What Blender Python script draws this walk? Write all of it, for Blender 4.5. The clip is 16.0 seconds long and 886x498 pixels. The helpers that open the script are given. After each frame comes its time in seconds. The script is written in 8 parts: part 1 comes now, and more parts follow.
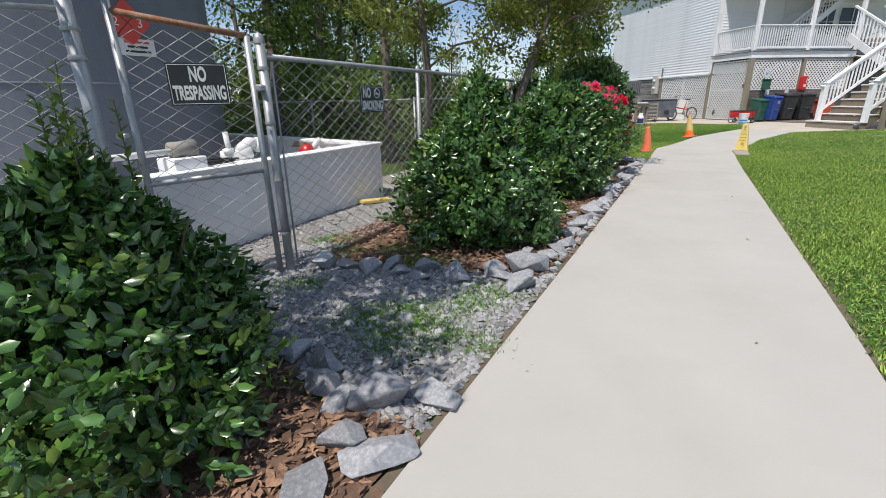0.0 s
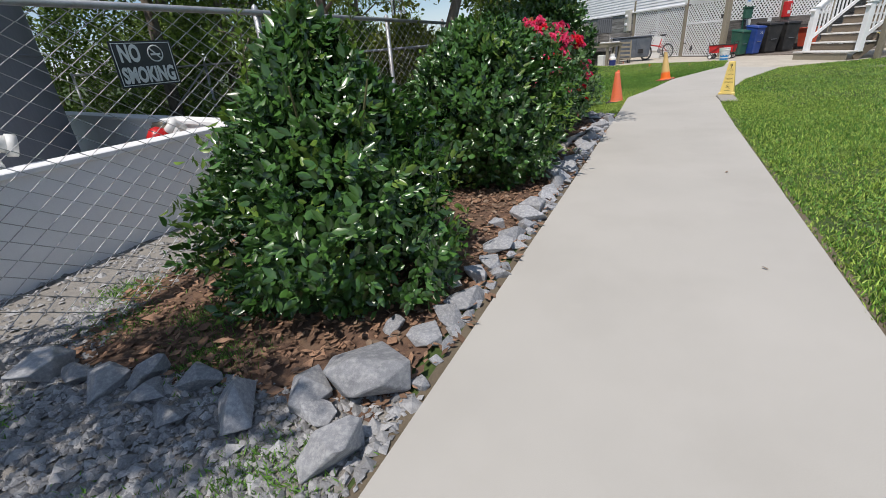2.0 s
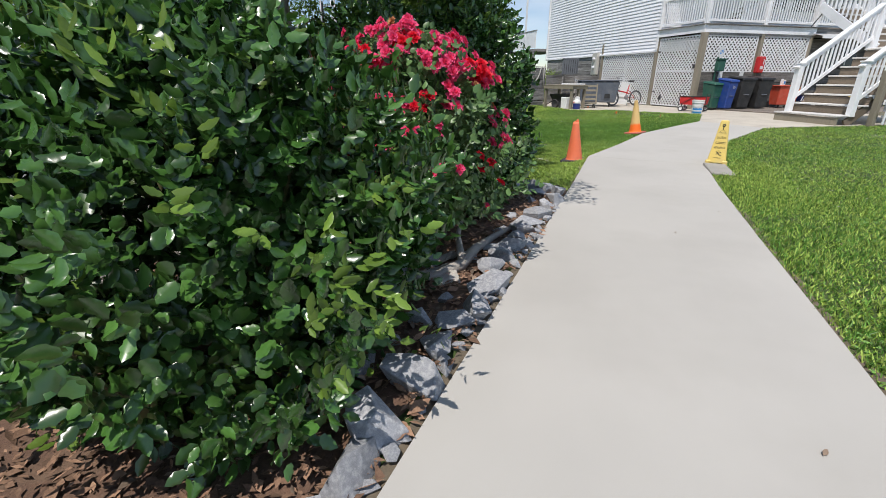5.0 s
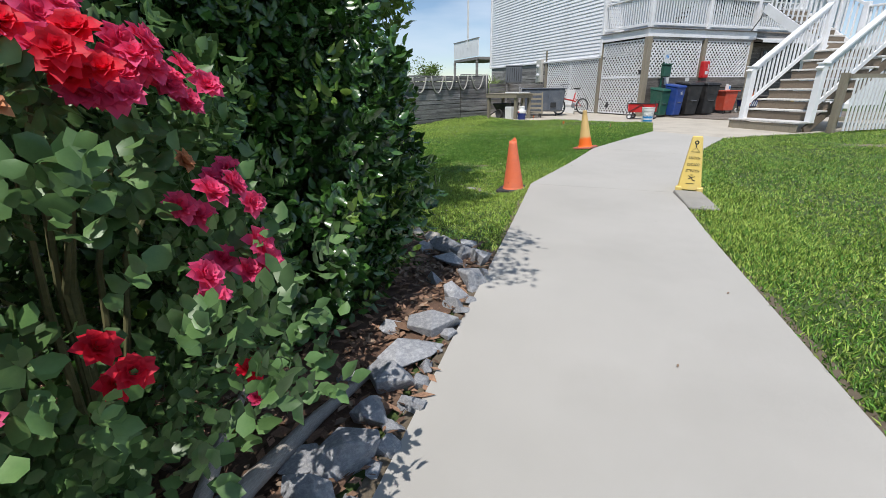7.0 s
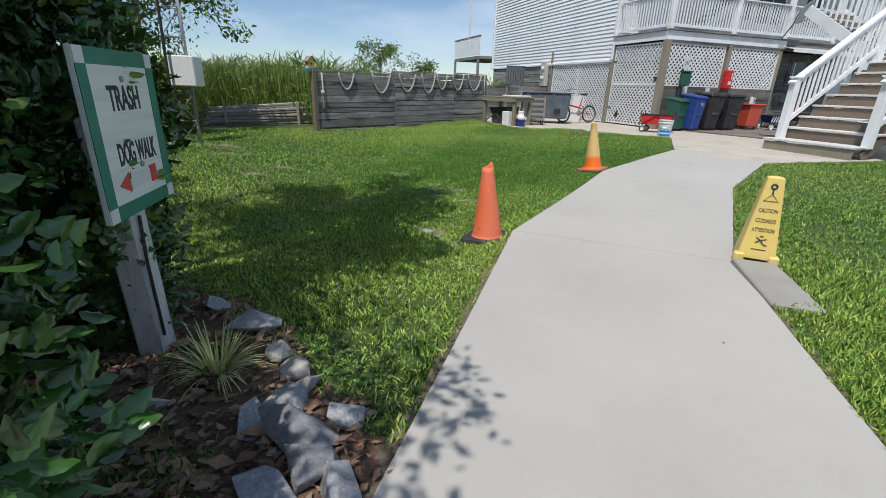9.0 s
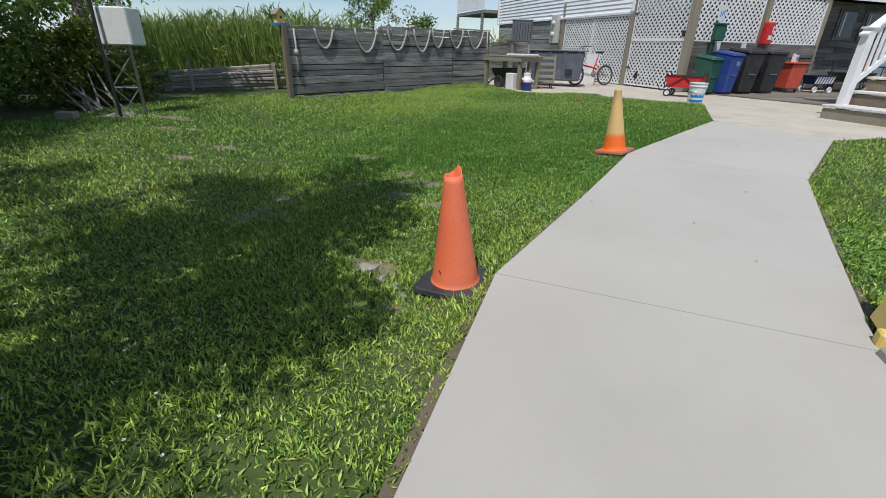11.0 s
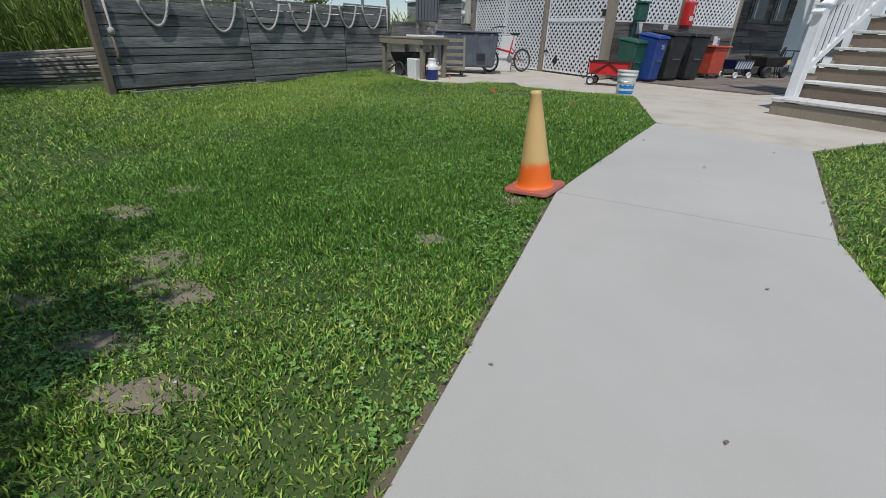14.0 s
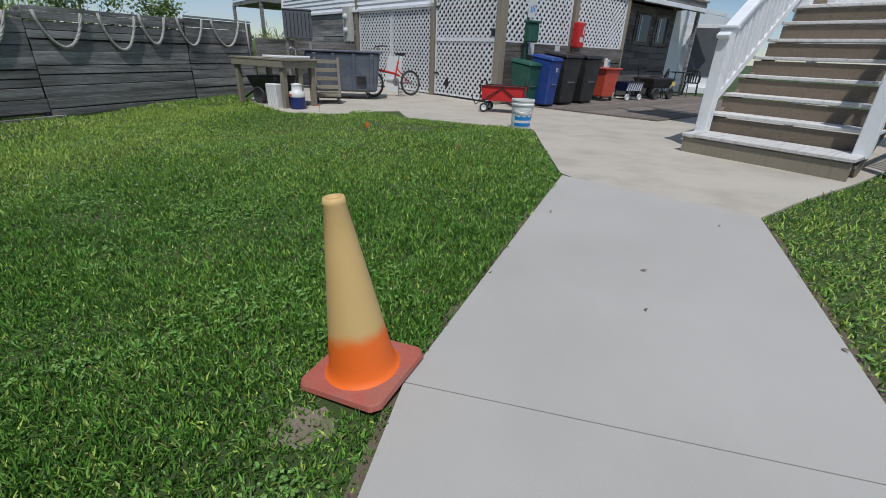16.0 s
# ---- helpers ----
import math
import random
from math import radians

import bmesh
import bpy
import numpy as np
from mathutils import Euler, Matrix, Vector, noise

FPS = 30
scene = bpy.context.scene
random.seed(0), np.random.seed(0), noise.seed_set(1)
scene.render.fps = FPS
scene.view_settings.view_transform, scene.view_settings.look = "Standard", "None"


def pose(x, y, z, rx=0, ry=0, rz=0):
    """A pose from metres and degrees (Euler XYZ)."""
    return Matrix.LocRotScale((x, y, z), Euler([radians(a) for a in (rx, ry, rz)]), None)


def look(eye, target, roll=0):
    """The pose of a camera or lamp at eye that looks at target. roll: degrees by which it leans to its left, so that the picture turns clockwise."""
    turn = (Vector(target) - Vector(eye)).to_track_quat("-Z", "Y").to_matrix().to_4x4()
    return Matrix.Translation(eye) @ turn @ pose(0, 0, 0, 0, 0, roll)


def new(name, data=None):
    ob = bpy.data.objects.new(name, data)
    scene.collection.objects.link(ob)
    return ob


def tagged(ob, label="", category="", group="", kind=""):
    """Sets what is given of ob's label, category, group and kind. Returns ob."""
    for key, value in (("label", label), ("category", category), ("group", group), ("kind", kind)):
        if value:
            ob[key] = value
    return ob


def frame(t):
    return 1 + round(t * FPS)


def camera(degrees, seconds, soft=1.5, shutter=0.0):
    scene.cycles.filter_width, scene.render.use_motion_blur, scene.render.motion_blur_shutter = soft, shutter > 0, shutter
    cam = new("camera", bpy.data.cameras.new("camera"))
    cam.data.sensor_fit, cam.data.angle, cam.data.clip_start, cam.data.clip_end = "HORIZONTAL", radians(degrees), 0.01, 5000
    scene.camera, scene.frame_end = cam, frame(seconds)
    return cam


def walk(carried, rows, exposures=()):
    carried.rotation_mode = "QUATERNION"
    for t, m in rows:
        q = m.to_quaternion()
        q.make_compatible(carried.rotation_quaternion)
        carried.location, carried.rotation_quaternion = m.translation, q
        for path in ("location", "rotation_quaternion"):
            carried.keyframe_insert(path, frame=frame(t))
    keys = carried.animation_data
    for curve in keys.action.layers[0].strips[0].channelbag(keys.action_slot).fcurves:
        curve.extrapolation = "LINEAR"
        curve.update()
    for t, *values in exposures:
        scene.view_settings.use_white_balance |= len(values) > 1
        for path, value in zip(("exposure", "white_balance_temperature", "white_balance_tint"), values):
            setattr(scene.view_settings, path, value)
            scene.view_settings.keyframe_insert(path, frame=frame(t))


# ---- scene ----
cam = camera(90.4, 16.0, soft=0.5)
METRES, EYE, TILT, LEAN, TURN = 15.13, 1.24, 0.0, 0.0, 29.5
ROWS = [
    (0.0, 0.0, 0.0, 0.0, -0.39, -18.64, 1.15),
    (0.5, 0.0147, 0.0294, -0.0005, -1.32, -19.33, 0.57),
    (1.0, 0.0305, 0.058, -0.0006, -2.6, -22.46, 2.92),
    (1.5, 0.0454, 0.0854, -0.0009, -3.57, -24.56, 4.24),
    (2.0, 0.0612, 0.1145, -0.0014, -3.9, -24.46, 4.2),
    (2.5, 0.0774, 0.1461, -0.0017, -3.53, -22.81, 2.36),
    (3.0, 0.0935, 0.178, -0.0024, -3.22, -22.2, 0.59),
    (5.5, 0.1685, 0.3306, -0.006, -8.95, -20.83, 0.17),
    (6.0, 0.1839, 0.3594, -0.006, -11.55, -20.52, 0.54),
    (6.5, 0.1993, 0.3869, -0.0068, -12.14, -20.35, 0.71),
    (7.0, 0.2146, 0.4169, -0.007, -12.52, -20.1, 0.67),
    (7.5, 0.2307, 0.4472, -0.0077, -12.85, -19.71, 0.54),
    (8.0, 0.2467, 0.478, -0.0079, -12.52, -19.6, -0.53),
    (8.5, 0.2621, 0.5083, -0.0083, -12.02, -19.78, -1.51),
    (9.0, 0.2773, 0.5369, -0.0084, -11.74, -20.1, -1.73),
    (11.5, 0.3307, 0.6494, -0.0109, -10.77, -25.89, -1.13),
    (12.0, 0.3399, 0.6659, -0.0112, -10.97, -26.79, -0.85),
    (12.5, 0.353, 0.6878, -0.0125, -12.34, -27.09, -0.78),
    (13.0, 0.3673, 0.712, -0.0150, -14.03, -27.14, -1.46),
    (13.5, 0.3843, 0.7388, -0.0141, -15.95, -26.60, -2.05),
    (14.0, 0.4044, 0.7669, -0.0126, -20.11, -26.30, -1.67),
    (14.5, 0.4251, 0.7947, -0.0108, -21.93, -25.95, -1.6),
    (15.0, 0.4478, 0.8216, -0.0096, -24.66, -25.08, -1.59),
    (15.5, 0.4707, 0.8456, -0.0078, -28.65, -24.56, -1.39),
    (16.0, 0.4918, 0.8654, -0.0067, -31.57, -24.11, -2.15),
]
walk(cam, [(t, pose(0, 0, EYE, TILT, LEAN, TURN) @ pose(METRES * x, METRES * y, METRES * z, 90 + pitch, roll, yaw)) for t, x, y, z, yaw, pitch, roll in ROWS],
     exposures=[(0.0, -0.02, 6800, 12), (0.5, -0.10, 6800, 12), (1.5, -0.20, 6800, 12), (3.0, -0.18, 6800, 12), (5.5, -0.06, 6650, 11), (9.0, -0.20, 6500, 10), (12.5, -0.37, 6450, 10), (16.0, -0.64, 6250, 10)])

# ---- light ----
SUN_FROM = Vector((-0.05, -0.53, 1.0)).normalized()
world = bpy.data.worlds.new("world")
scene.world = world
world.use_nodes = True
wt = world.node_tree
wt.nodes.clear()
sky = wt.nodes.new("ShaderNodeTexSky")
sky.sky_type, sky.sun_disc = "NISHITA", False
sky.sun_elevation = math.asin(SUN_FROM.z)
sky.sun_rotation = math.atan2(SUN_FROM.x, SUN_FROM.y)
sky.air_density, sky.dust_density, sky.ozone_density = 0.9, 0.1, 3.5
coord = wt.nodes.new("ShaderNodeTexCoord")
mapping = wt.nodes.new("ShaderNodeMapping")
mapping.inputs["Scale"].default_value = (1.0, 1.0, 4.5)
cloud = wt.nodes.new("ShaderNodeTexNoise")
cloud.inputs["Scale"].default_value, cloud.inputs["Detail"].default_value = 2.2, 7
ramp = wt.nodes.new("ShaderNodeValToRGB")
ramp.color_ramp.elements[0].position, ramp.color_ramp.elements[1].position = 0.44, 0.74
mixer = wt.nodes.new("ShaderNodeMix")
mixer.data_type = "RGBA"
mixer.inputs["B"].default_value = (5.8, 6.9, 8.3, 1)
back = wt.nodes.new("ShaderNodeBackground")
back.inputs["Strength"].default_value = 0.125
wout = wt.nodes.new("ShaderNodeOutputWorld")
wt.links.new(coord.outputs["Generated"], mapping.inputs["Vector"])
wt.links.new(mapping.outputs["Vector"], cloud.inputs["Vector"])
wt.links.new(cloud.outputs["Fac"], ramp.inputs["Fac"])
wt.links.new(ramp.outputs["Color"], mixer.inputs["Factor"])
wt.links.new(sky.outputs["Color"], mixer.inputs["A"])
wt.links.new(mixer.outputs["Result"], back.inputs["Color"])
wt.links.new(back.outputs["Background"], wout.inputs["Surface"])
sun = new("sun", bpy.data.lights.new("sun", "SUN"))
sun.data.energy, sun.data.angle, sun.data.color = 4.5, radians(0.53), (1.0, 0.965, 0.93)
sun.matrix_world = look((0, 0, 30), Vector((0, 0, 30)) - SUN_FROM)
scene.view_settings.exposure = 0.0


# ---- materials ----
def material(name, a, b, scale=6.0, rough=0.6, fine=60.0, bump=0.15, metal=0.0, stain=None, stain_scale=1.2, stain_amount=0.35,
             vary=0.0, stretch=(1, 1, 1), spec=0.5, see=0.0, island=False, rough_vary=0.12, stain_edge=(0.48, 0.66), thin=False):
    """A surface between the colours a and b in patches of a fine and a broad noise, with stains, relief and gloss of its own."""
    m = bpy.data.materials.new(name)
    m.use_nodes = True
    nt = m.node_tree
    nt.nodes.clear()

    def node(kind, **values):
        n = nt.nodes.new(kind)
        for k, v in values.items():
            n.inputs[k].default_value = v
        return n

    out, bsdf = node("ShaderNodeOutputMaterial"), node("ShaderNodeBsdfPrincipled", Metallic=metal)
    bsdf.inputs["Specular IOR Level"].default_value = spec
    tc, mp = node("ShaderNodeTexCoord"), node("ShaderNodeMapping", Scale=stretch)
    nt.links.new(tc.outputs["Object"], mp.inputs["Vector"])
    broad = node("ShaderNodeTexNoise", Scale=scale, Detail=5.0, Roughness=0.6)
    small = node("ShaderNodeTexNoise", Scale=fine, Detail=4.0, Roughness=0.65)
    for n in (broad, small):
        nt.links.new(mp.outputs["Vector"], n.inputs["Vector"])
    add = node("ShaderNodeMath")
    add.operation = "MULTIPLY_ADD"
    nt.links.new(small.outputs["Fac"], add.inputs[0])
    add.inputs[1].default_value = 0.6
    half = node("ShaderNodeMath")
    half.operation = "MULTIPLY"
    half.inputs[1].default_value = 0.55
    nt.links.new(broad.outputs["Fac"], half.inputs[0])
    nt.links.new(half.outputs[0], add.inputs[2])
    cr = node("ShaderNodeValToRGB")
    cr.color_ramp.elements[0].position, cr.color_ramp.elements[1].position = 0.36, 0.78
    cr.color_ramp.elements[0].color, cr.color_ramp.elements[1].color = (*a, 1), (*b, 1)
    nt.links.new(add.outputs[0], cr.inputs["Fac"])
    colour = cr.outputs["Color"]
    if stain:
        spot = node("ShaderNodeTexNoise", Scale=stain_scale, Detail=6.0, Roughness=0.62)
        nt.links.new(mp.outputs["Vector"], spot.inputs["Vector"])
        sr = node("ShaderNodeMapRange")
        sr.inputs["From Min"].default_value, sr.inputs["From Max"].default_value = stain_edge
        sr.inputs["To Max"].default_value = stain_amount
        nt.links.new(spot.outputs["Fac"], sr.inputs["Value"])
        mx = node("ShaderNodeMix")
        mx.data_type = "RGBA"
        mx.inputs["B"].default_value = (*stain, 1)
        nt.links.new(sr.outputs["Result"], mx.inputs["Factor"])
        nt.links.new(colour, mx.inputs["A"])
        colour = mx.outputs["Result"]
    if vary:
        src = node("ShaderNodeNewGeometry").outputs["Random Per Island"] if island else node("ShaderNodeObjectInfo").outputs["Random"]
        vr = node("ShaderNodeMapRange")
        vr.inputs["To Min"].default_value, vr.inputs["To Max"].default_value = 1 - vary, 1 + vary
        nt.links.new(src, vr.inputs["Value"])
        hv = node("ShaderNodeHueSaturation")
        nt.links.new(vr.outputs["Result"], hv.inputs["Value"])
        nt.links.new(colour, hv.inputs["Color"])
        colour = hv.outputs["Color"]
    nt.links.new(colour, bsdf.inputs["Base Color"])
    rr = node("ShaderNodeMapRange")
    rr.inputs["To Min"].default_value, rr.inputs["To Max"].default_value = max(0.02, rough - rough_vary), min(1, rough + rough_vary)
    nt.links.new(broad.outputs["Fac"], rr.inputs["Value"])
    nt.links.new(rr.outputs["Result"], bsdf.inputs["Roughness"])
    if bump:
        bp = node("ShaderNodeBump", Strength=bump, Distance=0.01)
        nt.links.new(add.outputs[0], bp.inputs["Height"])
        nt.links.new(bp.outputs["Normal"], bsdf.inputs["Normal"])
    surface = bsdf.outputs["BSDF"]
    if see:
        tr, ms = node("ShaderNodeBsdfTranslucent"), node("ShaderNodeMixShader", Fac=see)
        nt.links.new(colour, tr.inputs["Color"])
        nt.links.new(surface, ms.inputs[1])
        nt.links.new(tr.outputs["BSDF"], ms.inputs[2])
        surface = ms.outputs["Shader"]
    nt.links.new(surface, out.inputs["Surface"])
    return m


def leafy(name, a, b, rough=0.35, see=0.2, vary=0.35, spec=0.5):
    return material(name, a, b, scale=3.0, fine=25.0, rough=rough, bump=0.05, see=see, vary=vary, island=True, spec=spec, rough_vary=0.1)


